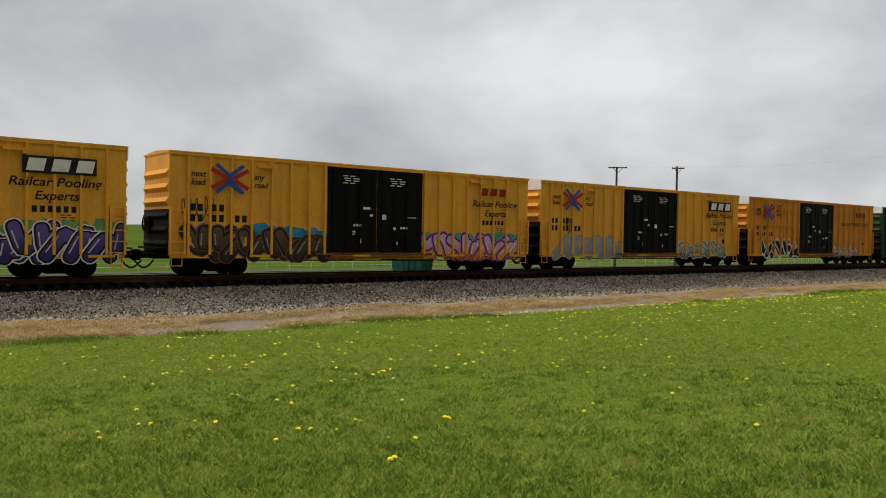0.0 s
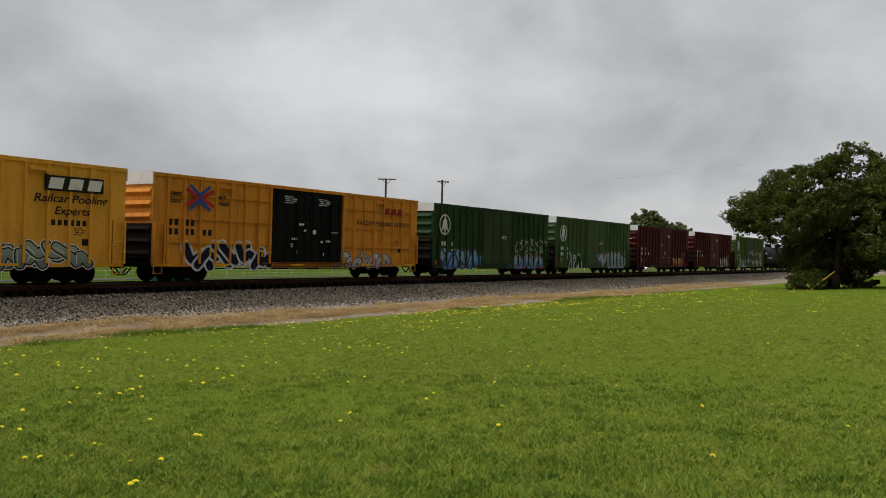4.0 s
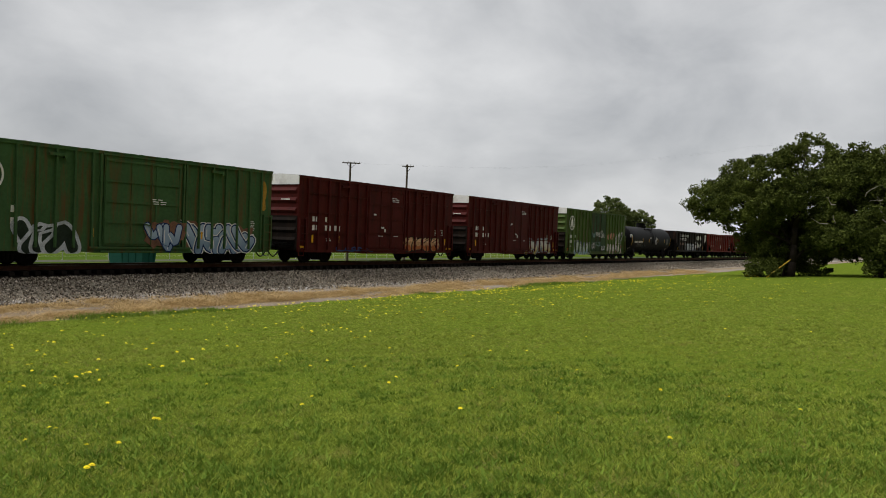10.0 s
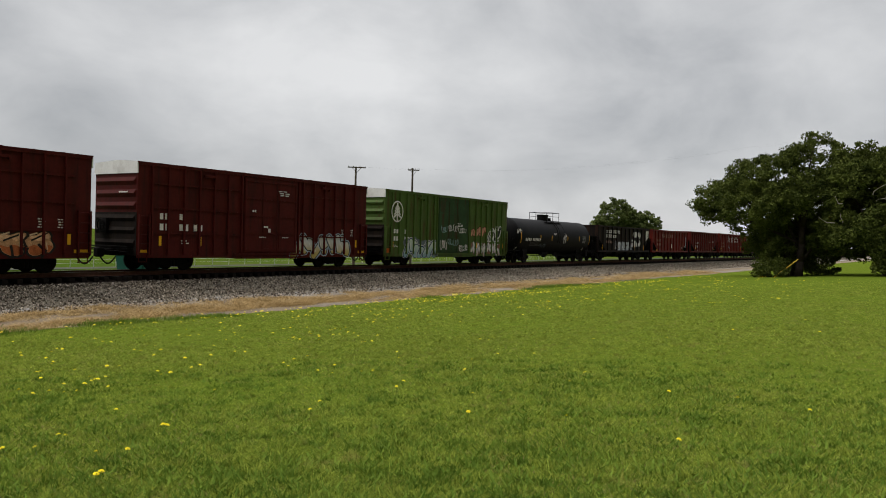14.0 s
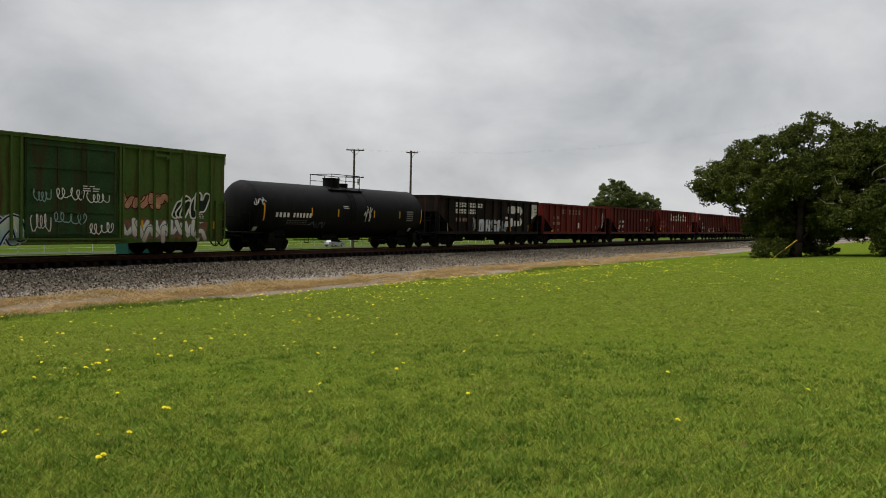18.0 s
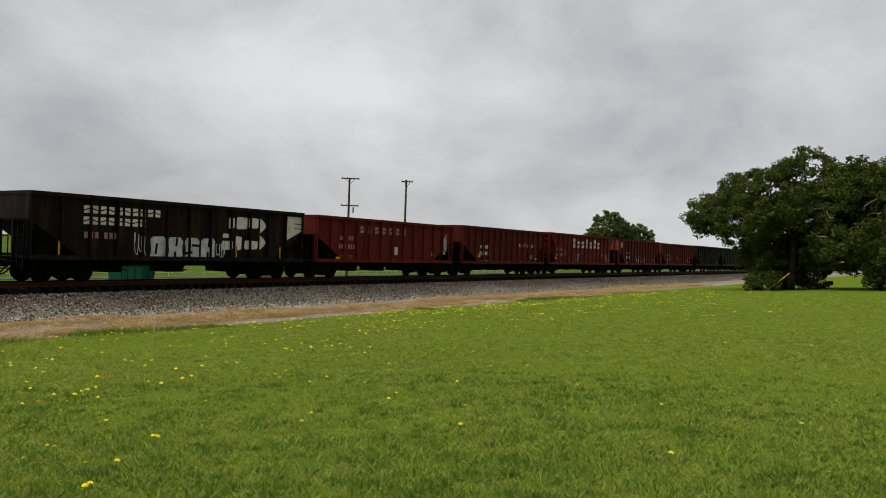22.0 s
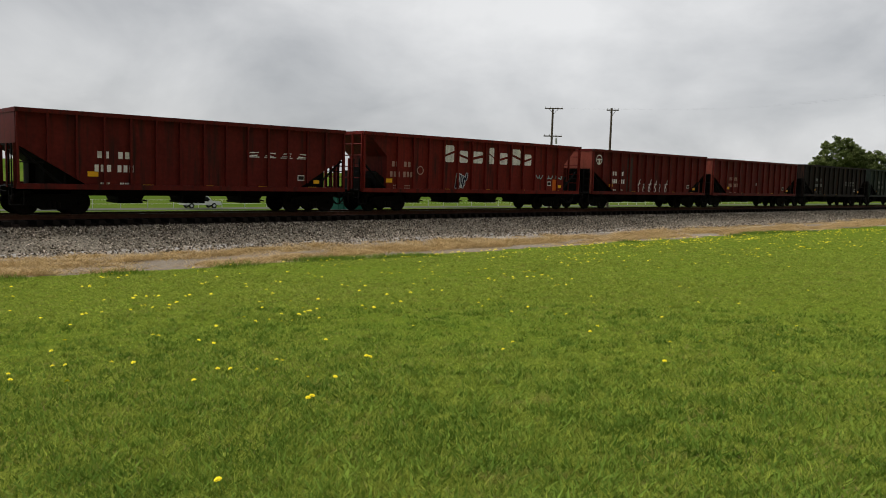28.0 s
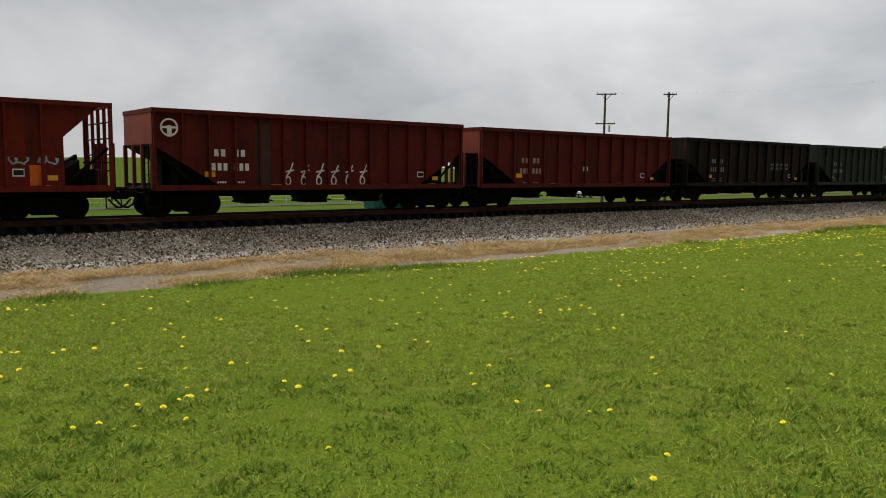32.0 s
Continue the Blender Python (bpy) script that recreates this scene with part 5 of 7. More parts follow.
def red_car(name, label, seed, L=15.6):
    c = boxcar(name, label, L, M_RED, M_RED, (6.0, 9.7), 0.86, (3.75, 2.7, 1.6), top=4.63, bottom=0.5, end_top=M_WHITE, double=False)
    h = L / 2
    stripes(c, L, (1.1, 3.3, 6.4, 9.45, 14.6), 1.05, 0.42, 0.14)
    for u in (0.1, 14.9):
        part("sill_reflector", shared("red_sill_reflector", lambda: Shape().box(0, 0.6, SY, SY + 0.004, 0, 0.14)), M_STRIPE, c, at=(u - h, 0, 0.72))
    bars("owner_mark", [(1.15 - h, 2.2, 2, 0.27, 0.27), (2.2 - h, 2.2, 1, 0.27, 0.27), (1.15 - h, 1.72, 2, 0.29, 0.3), (2.2 - h, 1.72, 2, 0.29, 0.3), (3.0 - h, 1.72, 2, 0.29, 0.3)], WHT, c, SY)
    text_lines(c, 8.3 - h, 3.85, 3, 8, 0.06, 0.1, y=DY)
    text_lines(c, 2.3 - h, 1.25, 2, 4, 0.06, 0.12)
    text_lines(c, 13.4 - h, 2.0, 5, 3, 0.06, 0.11)
    text_lines(c, 14.2 - h, 2.0, 4, 3, 0.06, 0.11)
    bars("door_label", [(7.6 - h, 1.75, 1, 0.2, 0.26), (7.3 - h, 1.98, 2, 0.1, 0.16), (7.0 - h, 1.5, 4, 0.04, 0.12), (8.6 - h, 1.5, 4, 0.04, 0.12), (6.5 - h, 2.75, 2, 0.1, 0.14)], WHT, c, DY)
    return c


c = add_car(red_car("boxcar", "dark red ribbed boxcar with tan and orange graffiti", 1), 103.29, 15.65)
graffiti(c, 2.0, 6.2, 0.62, 1.75, 4, 51, None, BLK, spray("tan_orange", (0.50, 0.27, 0.13)), spray("rust_orange", (0.42, 0.12, 0.04)), spray("cream", (0.62, 0.45, 0.28)), 0.36, bubble=True)
tag(c, -4.6, -1.2, 0.65, 0.95, 52, spray("dull_blue", (0.04, 0.06, 0.16)), 0.08, 8)
c = add_car(red_car("boxcar", "dark red ribbed boxcar with yellow and white graffiti", 2), 121.05, 15.65)
wild(c, 1.9, 6.2, 0.5, 1.85, 4, 53, fade("straw", (0.5, 0.38, 0.10), (0.6, 0.6, 0.58), 0.5, 1.8), BLK, spray("pale_blue", (0.42, 0.50, 0.60)), None, WHT, 0.3)
c = add_car(green_car("boxcar", "bright green boxcar with rusty door and many-coloured graffiti", M_GREEN_LIGHT, 3, 15.6), 138.51, 15.6)
wild(c, -5.6, -1.9, 0.55, 1.75, 4, 61, fade("pale_teal", (0.28, 0.42, 0.44), (0.58, 0.64, 0.52), 0.55, 1.75), spray("deep_navy", (0.012, 0.03, 0.10)), spray("bone_white", (0.56, 0.55, 0.52)), spray("dull_slate", (0.13, 0.15, 0.17)), WHT, 0.34)
wild(c, 2.3, 6.6, 0.6, 1.65, 6, 62, fade("bone", (0.42, 0.30, 0.22), (0.68, 0.66, 0.62), 0.5, 1.4), spray("dull_slate", (0.13, 0.15, 0.17)), None, spray("dull_brown", (0.20, 0.10, 0.06)), None, 0.2)
wild(c, 2.3, 4.5, 2.1, 2.8, 4, 63, spray("salmon", (0.5, 0.25, 0.16)), spray("dark_maroon", (0.08, 0.01, 0.01)), None, None, None, 0.38)
wild(c, 5.0, 6.7, 1.75, 2.85, 3, 64, spray("night_green", (0.02, 0.03, 0.02)), None, WHT, None, None, 0.26)
for k, (x0, x1, z0, z1) in enumerate(((-1.6, -0.9, 2.2, 2.75), (-0.7, 0.5, 2.3, 2.9), (0.6, 1.6, 2.2, 2.7), (-0.8, 0.6, 1.3, 1.9), (-1.7, -0.9, 1.0, 1.8), (0.7, 1.8, 0.9, 1.5))):
    tag(c, x0, x1, z0, z1, 65 + 3 * k, WHT if k % 3 else spray("pale_teal", (0.25, 0.38, 0.36)), 0.04, 7, y=DY)


def hopper(name, label, L, paint, end_paint, posts=13, top=3.45, sill=1.0, cut=1.25, gates=3, ladders=True, cage=False):
    """An open-topped hopper wagon: ribbed sides, slope sheets over open ends, chutes below."""
    car = thing(name, label, "railway car", "hopper cars of the train")
    h = L / 2
    side = [(-h, top), (-h, 2.35), (-h + cut * 1.9, sill), (h - cut * 1.9, sill), (h, 2.35), (h, top)]
    if cage:
        side = [(-h + 0.3, top), (-h + 1.45, 2.5), (-h + 1.45, sill), (h - 1.45, sill), (h - 1.45, 2.5), (h - 0.3, top)]
    for y0 in (SIDE, -SIDE - 0.04):
        part("side_sheet", Shape().prism(side, y0, y0 + 0.04), paint, car)
    part("top_chord", Shape().box(-h - 0.02, h + 0.02, SIDE - 0.11, SIDE + 0.02, top - 0.07, top + 0.07).box(-h - 0.02, h + 0.02, -SIDE - 0.02, -SIDE + 0.07, top - 0.07, top + 0.07)
         .box(-h - 0.02, -h + 0.1, SIDE + 0.02, -SIDE - 0.02, top - 0.07, top + 0.07).box(h - 0.1, h + 0.02, SIDE + 0.02, -SIDE - 0.02, top - 0.07, top + 0.07), paint, car)
    part("side_sill", Shape().box(-h, h, SIDE - 0.1, SIDE + 0.08, sill - 0.13, sill + 0.05).box(-h, h, -SIDE - 0.08, -SIDE + 0.05, sill - 0.13, sill + 0.05), paint, car)
    xs = [-h + 0.06 + (L - 0.12) * i / posts for i in range(posts + 1)]
    for y0 in (SIDE - 0.1, -SIDE):
        for x in xs:
            a = abs(x)
            if cage and h - 1.4 < a < h - 0.2:
                continue
            low = sill if a < h - cut * 1.9 or a > h - 0.1 else max(sill, 2.35 - (a - h) / (-cut * 1.9) * (2.35 - sill))
            part("side_post", shared(f"hpost{low:.2f}{top}{y0}{paint.name}", lambda: Shape().prism([(-0.04, low), (0.04, low), (0.04, top - 0.07), (-0.04, top - 0.07)], y0, y0 + 0.1)), paint, car, at=(x, 0, 0))
    for w in (-1, 1):
        e = w * h
        end = Shape().box(min(e, e - w * 0.05), max(e, e - w * 0.05), SIDE + 0.03, -SIDE - 0.03, 2.35, top)
        if cage:
            end = Shape()
            for yy in (SIDE + 0.05, -0.75, 0.0, 0.75, -SIDE - 0.05):
                end.box(e - 0.05, e + 0.05, yy - 0.04, yy + 0.04, sill, top)
            for zz in (1.5, 2.0, 2.5, 3.0):
                end.tube((e, SIDE + 0.05, zz), (e, -SIDE - 0.05, zz), 0.025, 5)
            part("end_bulkhead", Shape().box(min(e - w * 1.45, e - w * 1.5), max(e - w * 1.45, e - w * 1.5), SIDE + 0.05, -SIDE - 0.05, 0.9, 2.52), end_paint, car)
            part("upper_slope_sheet", Shape().add([(e - w * 0.3, SIDE + 0.05, top), (e - w * 0.3, -SIDE - 0.05, top), (e - w * 1.45, -SIDE - 0.05, 2.5), (e - w * 1.45, SIDE + 0.05, 2.5), (e - w * 0.36, SIDE + 0.05, top), (e - w * 0.36, -SIDE - 0.05, top), (e - w * 1.5, -SIDE - 0.05, 2.5), (e - w * 1.5, SIDE + 0.05, 2.5)], [(0, 1, 2, 3), (7, 6, 5, 4), (0, 4, 5, 1), (3, 2, 6, 7), (0, 3, 7, 4), (1, 5, 6, 2)]), end_paint, car)
            part("brake_gear", Shape().bevel_box(min(e - w * 0.4, e - w * 0.9), max(e - w * 0.4, e - w * 0.9), -1.1, -0.4, sill, sill + 0.55, 0.04), M_STEEL, car)
        part("end_sheet" if not cage else "end_cage", end, end_paint, car)
        ins = w * (h - cut * 2.3)
        if not cage:
            # near-black colour puts the shade of the end recess into the slope sheet
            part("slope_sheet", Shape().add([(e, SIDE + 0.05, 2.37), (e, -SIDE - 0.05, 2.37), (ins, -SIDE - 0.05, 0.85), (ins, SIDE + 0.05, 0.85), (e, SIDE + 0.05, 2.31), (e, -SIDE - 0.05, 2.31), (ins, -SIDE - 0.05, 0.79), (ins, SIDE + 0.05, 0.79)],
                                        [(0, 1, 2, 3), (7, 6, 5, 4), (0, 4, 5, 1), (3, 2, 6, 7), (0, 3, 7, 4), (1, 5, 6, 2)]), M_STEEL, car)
        # dark plate on the centre line, added to block the view through the end
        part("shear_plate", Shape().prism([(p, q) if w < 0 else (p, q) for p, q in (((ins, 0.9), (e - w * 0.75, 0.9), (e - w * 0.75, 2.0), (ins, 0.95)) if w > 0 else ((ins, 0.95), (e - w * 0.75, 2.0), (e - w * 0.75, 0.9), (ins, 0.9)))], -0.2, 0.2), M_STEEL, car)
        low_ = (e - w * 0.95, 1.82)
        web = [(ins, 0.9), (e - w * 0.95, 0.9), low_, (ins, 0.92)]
        # full-width dark block: bolster web and the shade under the slope sheet
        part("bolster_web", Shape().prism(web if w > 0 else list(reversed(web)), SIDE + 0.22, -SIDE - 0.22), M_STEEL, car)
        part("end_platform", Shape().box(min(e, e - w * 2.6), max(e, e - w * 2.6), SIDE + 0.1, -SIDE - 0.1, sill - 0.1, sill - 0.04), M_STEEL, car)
        for y in (SIDE + 0.05, -0.5, 0.5, -SIDE - 0.05):
            part("end_post", Shape().box(e - 0.06, e + 0.06, y - 0.05, y + 0.05, sill - 0.1, 2.36), end_paint, car)
        # brace coloured near-black to sink into the painted shade of the recess
        part("end_brace", Shape().tube((e - w * 0.1, SIDE + 0.1, 2.2), (e - w * 1.5, SIDE + 0.1, sill), 0.05, 5).tube((e - w * 1.6, SIDE + 0.1, sill), (e - w * 1.6, SIDE + 0.1, 1.75), 0.04, 5).tube((e - w * 0.1, SIDE + 0.02, 1.75), (e - w * 0.9, SIDE + 0.02, 1.75), 0.02, 5), M_STEEL, car)
        lad = Shape()
        for yy in (SIDE + 0.12, SIDE + 0.55):
            lad.box(e + w * 0.1 - 0.02, e + w * 0.1 + 0.02, yy - 0.02, yy + 0.02, 0.55, 2.35)
        for i in range(5):
            z = 0.62 + i * 0.38
            lad.tube((e + w * 0.1, SIDE + 0.1, z), (e + w * 0.1, SIDE + 0.57, z), 0.015, 5)
        part("end_ladder", lad, M_STEEL, car)
        part("corner_step", Shape().box(e - 0.25, e - 0.22, SIDE - 0.05, SIDE, 0.4, sill - 0.1).box(e + 0.22, e + 0.25, SIDE - 0.05, SIDE, 0.4, sill - 0.1).box(e - 0.25, e + 0.25, SIDE - 0.06, SIDE + 0.04, 0.38, 0.41), M_STEEL, car)
    part("floor_sheet", Shape().box(-h + cut * 2.2, h - cut * 2.2, SIDE + 0.05, -SIDE - 0.05, 0.84, 0.9), M_STEEL, car)
    g = (L - 2 * cut * 2.35) / gates
    for i in range(gates):
        x = -h + cut * 2.35 + g * (i + 0.5)
        t, u = min(0.6, g * 0.24), min(0.42, g * 0.18)
        ch = Shape().add([(x - t, -0.8, 0.86), (x + t, -0.8, 0.86), (x + t, 0.8, 0.86), (x - t, 0.8, 0.86), (x - u, -0.62, 0.42), (x + u, -0.62, 0.42), (x + u, 0.62, 0.42), (x - u, 0.62, 0.42)],
                         [(0, 1, 5, 4), (1, 2, 6, 5), (2, 3, 7, 6), (3, 0, 4, 7), (4, 5, 6, 7), (3, 2, 1, 0)])
        chute = part("hopper_chute", ch, M_STEEL, car)
        part("chute_gate", Shape().bevel_box(x - u - 0.06, x + u + 0.06, -0.68, 0.68, 0.35, 0.43, 0.02).tube((x - u, -0.7, 0.6), (x + u + 0.2, -0.7, 0.44), 0.03, 5), M_STEEL, chute)
    underframe(car, L, 1.35 if L < 14.5 else 1.9, False)
    return car


HY = SIDE - 0.008


def hop_marks(car, L, u, ink, top=2.25, count=(2, 2), stripe=True, plate=1.42):
    h = L / 2
    bars("owner_mark", [(u - h, top, count[0], 0.25, 0.25), (u + 0.75 - h, top, count[1], 0.25, 0.25), (u - 0.1 - h, top - 0.5, 3, 0.26, 0.22), (u + 0.72 - h, top - 0.5, 3, 0.26, 0.22)], ink, car, HY)
    bars("data_line", [(u + 0.1 - h, top - 0.95, 4, 0.06, 0.09), (u + 0.1 - h, top - 1.08, 4, 0.06, 0.09), (u + 0.8 - h, top - 0.95, 4, 0.06, 0.09), (u + 0.8 - h, top - 1.08, 4, 0.06, 0.09)], ink, car, HY)
    if stripe:
        part("reflector", Shape().box(u - 0.35 - h, u + 0.03 - h, HY, HY + 0.004, plate, plate + 0.19), M_STRIPE, car, "yellow reflective plate")
        for q in np.linspace(0.32, 0.86, 4):
            part("reflector", Shape().box(L * q - h, L * q + 0.42 - h, HY, HY + 0.004, 1.06, 1.15), M_STRIPE, car)
        part("reflector", Shape().box(L * 0.88 - h, L * 0.88 + 0.3 - h, HY, HY + 0.004, plate - 0.12, plate + 0.04), M_STRIPE, car)
        bars("data_panel", [(L * 0.82 - h, 1.42, 1, 0.24, 0.55)], WHT, car, HY)
        part("data_panel_window", Shape().box(L * 0.82 - h + 0.03, L * 0.82 - h + 0.31, HY - 0.003, HY, 1.46, 1.62), BLK, car)


def ring_mark(s, cx, cz, r0, r1, y, n=20):
    for i in range(n):
        ta, tb = 2 * math.pi * i / n, 2 * math.pi * (i + 1) / n
        s.add([(cx + r * math.cos(t), y, cz + r * math.sin(t)) for r, t in ((r1, ta), (r1, tb), (r0, tb), (r0, ta))], [(3, 2, 1, 0)])
    return s


def emblem_blocks(car, xs, z, h, ink, label, w=0.5, slant=0.0, tall=None, widths=None):
    """Large railway lettering drawn as plain slabs, one to a letter, each parted by a slanted gap."""
    for i, x in enumerate(xs):
        k = h * (1.0 if tall is None or i in tall else 0.72)
        v = widths[i] if widths else w
        g, c, up = v * 0.1, min(v, k) * 0.1, (0.62, 0.38) if i % 2 else (0.38, 0.62)
        lo = [(x + c, z), (x + v - c, z), (x + v, z + c), (x + v, z + k * up[1] - g), (x, z + k * up[0] - g), (x, z + c)]
        hi = [(x, z + k * up[0] + g), (x + v, z + k * up[1] + g), (x + v, z + k - c), (x + v - c, z + k), (x + c, z + k), (x, z + k - c)]
        s = Shape()
        for half in (lo, hi):
            flat(s, [(px + slant * (pz - z) / k, pz) for px, pz in half], HY)
        part("emblem_block", s, ink, car, label)


# tank wagon
def tank_car(L=15.9):
    car = thing("tank_car", "black tank car with railed dome and yellow strips", "railway car")
    h, R, zc = L / 2, 1.47, 2.08
    s = Shape()
    prof = []
    for i in range(9):
        t = math.pi / 2 * i / 8
        prof.append((R * math.sin(t), -h + 0.35 + 0.62 * (1 - math.cos(t))))
    for x in np.linspace(-h + 1.0, h - 1.0, 9)[1:-1]:
        prof.append((R, x))
    prof += [(r, -y) for r, y in reversed(prof[:9])]
    s.lathe_y(prof, 40)
    s.v = [(y, x, z + zc) for x, y, z in s.v]
    s.f = [tuple(reversed(f)) for f in s.f]
    part("tank", s, M_TANK, car, "black steel tank", smooth=True)
    for x in (-h + 0.98, 1.6, h - 0.98):
        s = Shape().lathe_y([(R, -0.03), (R + 0.012, -0.02), (R + 0.012, 0.02), (R, 0.03)], 40)
        s.v = [(y + x, a, z + zc) for a, y, z in s.v]
        part("weld_band", s, M_TANK, car)
    d = -h + 8.25
    dome = Shape().tube((d - 0.35, 0, zc + R - 0.1), (d - 0.35, 0, zc + R + 0.42), 0.5, 18)
    dome.tube((d - 0.35, 0, zc + R + 0.42), (d - 0.35, 0, zc + R + 0.48), 0.54, 18)
    part("manway", dome, M_TANK, car)
    part("valve_housing", Shape().tube((d + 0.7, 0, zc + R - 0.1), (d + 0.7, 0, zc + R + 0.22), 0.3, 14), M_STEEL, car)
    rz = zc + R
    for y in (-0.85, 0.85):
        for x in (d - 1.25, d, d + 1.25):
            part("dome_rail_post", Shape().tube((x, y, rz - 0.35), (x, y, rz + 0.66), 0.022, 6), M_STEEL, car)
        for z, q in ((0.66, 0.022), (0.32, 0.018)):
            part("dome_rail", Shape().tube((d - 1.25, y, rz + z), (d + 1.25, y, rz + z), q, 6), M_STEEL, car)
    for x in (d - 1.25, d + 1.25):
        part("dome_rail", Shape().tube((x, -0.85, rz + 0.66), (x, 0.85, rz + 0.66), 0.022, 6), M_STEEL, car)
    part("dome_platform", Shape().box(d - 1.5, d + 1.5, -0.95, -0.5, zc + R - 0.24, zc + R - 0.2).box(d - 1.5, d + 1.5, 0.5, 0.95, zc + R - 0.24, zc + R - 0.2), M_STEEL, car)
    ld = Shape()
    for x in (d - 0.2, d + 0.2):
        pts = [(x, -(R + 0.08) * math.sin(t), zc + (R + 0.08) * math.cos(t)) for t in np.linspace(0.5, 1.9, 8)]
        for a, b in zip(pts, pts[1:]):
            ld.tube(a, b, 0.02, 5)
    for t in np.linspace(0.6, 1.9, 8):
        ld.tube((d - 0.2, -(R + 0.1) * math.sin(t), zc + (R + 0.1) * math.cos(t)), (d + 0.2, -(R + 0.1) * math.sin(t), zc + (R + 0.1) * math.cos(t)), 0.015, 5)
    part("dome_ladder", ld, M_STEEL, car)
    for w in (-1, 1):
        e = w * h
        part("saddle", Shape().prism([(e - w * 2.6 - 0.5, 0.72), (e - w * 2.6 + 0.5, 0.72), (e - w * 2.6 + 0.4, 1.35), (e - w * 2.6 - 0.4, 1.35)], -1.05, 1.05), M_STEEL, car)
        part("end_platform", Shape().box(min(e + w * 0.25, e - w * 1.2), max(e + w * 0.25, e - w * 1.2), -1.4, 1.4, 0.88, 0.95), M_STEEL, car)
        hr = Shape()
        for y in (-1.38, 1.38):
            hr.tube((e + w * 0.2, y, 0.45), (e + w * 0.2, y, 1.9), 0.022, 5).tube((e - w * 0.25, y, 0.9), (e - w * 0.25, y, 1.9), 0.022, 5).tube((e + w * 0.2, y, 1.9), (e - w * 0.25, y, 1.9), 0.022, 5).tube((e + w * 0.2, y, 0.5), (e - w * 0.25, y, 0.5), 0.022, 5)
        hr.tube((e + w * 0.2, -1.38, 1.7), (e + w * 0.2, 1.38, 1.7), 0.022, 5)
        part("end_handrail", hr, M_STEEL, car)
        ls = Shape().bevel_box(min(e - w * 1.5, e - w * 1.9), max(e - w * 1.5, e - w * 1.9), -1.5, -1.1, 0.4, 0.9, 0.02)
        part("ladder_step", ls, M_STEEL, car)
    rail = Shape().tube((-h + 1.9, -1.2, 0.62), (h - 1.9, -1.2, 0.62), 0.02, 5)
    for x in np.linspace(-h + 4.6, h - 4.6, 6):
        rail.box(x - 0.16, x + 0.16, -1.25, -1.2, 0.36, 0.40).tube((x - 0.16, -1.22, 0.38), (x - 0.16, -1.22, 0.64), 0.014, 4).tube((x + 0.16, -1.22, 0.38), (x + 0.16, -1.22, 0.64), 0.014, 4)
    part("safety_rail", rail, M_STEEL, car)
    part("bottom_outlet", Shape().tube((0.2, 0, 0.35), (0.2, 0, 0.8), 0.22, 12).bevel_box(-0.5, 0.9, -0.4, 0.4, 0.55, 0.7, 0.02), M_STEEL, car)

    def on_tank(name, x0, x1, t0, t1, m, label=""):
        """A strip that follows the curve of the shell from angle t0 to t1, measured from straight up."""
        q = Shape()
        ts = np.linspace(t0, t1, 7)
        q.v = [(x, -(R + 0.014) * math.sin(t), zc + (R + 0.014) * math.cos(t)) for t in ts for x in (x0, x1)]
        q.f = [(2 * i + 1, 2 * i, 2 * i + 2, 2 * i + 3) for i in range(6)]
        part(name, q, m, car, label)

    for u, big in ((1.15, 1), (4.7, 0), (6.9, 0), (10.2, 0), (12.8, 0), (15.2, 1)):
        on_tank("reflector", u - h, u + 0.09 - h, 1.35 if big else 1.47, 1.95 if big else 1.75, M_STRIPE, "yellow reflective strip")
    for i in range(4):
        on_tank("owner_mark", 2.0 + i * 0.28 - h, 2.17 + i * 0.28 - h, 1.66, 1.82, WHT)
    for i in range(6):
        on_tank("owner_mark", 3.3 + i * 0.25 - h, 3.45 + i * 0.25 - h, 1.66, 1.82, WHT)
    for r in range(3):
        for i in range(8):
            on_tank("data_mark", 2.9 + i * 0.2 - h, 3.02 + i * 0.2 - h, 1.92 + r * 0.07, 1.95 + r * 0.07, spray("faded_white", (0.16, 0.16, 0.15)))
    for r in range(2):
        on_tank("data_mark", 7.4 - h, 7.9 - h, 1.35 + r * 0.06, 1.37 + r * 0.06, WHT)
    for r in range(5):
        on_tank("data_panel", 13.6 - h, 14.3 - h, 1.45 + r * 0.09, 1.51 + r * 0.09, spray("faded_white", (0.16, 0.16, 0.15)))
    for u in (0.7, 14.2):
        on_tank("hazard_placard", u - h, u + 0.26 - h, 2.2, 2.4, WHT, "small white placard")
    for seed, x0, x1, t0, t1, m in ((71, 0.55, 1.35, 1.15, 1.42, WHT), (72, 9.3, 10.0, 1.3, 1.95, WHT), (73, 4.6, 6.0, 1.95, 2.25, spray("dull_slate", (0.13, 0.15, 0.17)))):
        rnd = random.Random(seed)
        q = Shape()
        pts = [(x0 + (x1 - x0) * i / 20 + rnd.uniform(-0.08, 0.08), t0 + (t1 - t0) * rnd.random()) for i in range(21)]
        for (xa, ta), (xb, tb) in zip(pts, pts[1:]):
            for k in range(4):
                f0, f1 = k / 4, (k + 1) / 4
                seg = []
                for f in (f0, f1):
                    x, t = xa + (xb - xa) * f - h, ta + (tb - ta) * f
                    seg.append(Vector((x, -(R + 0.012) * math.sin(t), zc + (R + 0.012) * math.cos(t))))
                q.tube(seg[0], seg[1], 0.017, 3)
        part("graffiti_tag", q, m, car, "white sprayed scrawl")
    underframe(car, L, truck_in=2.2)
    return car


add_car(tank_car(16.2), 155.65, 16.2, 1.03, 0.09)

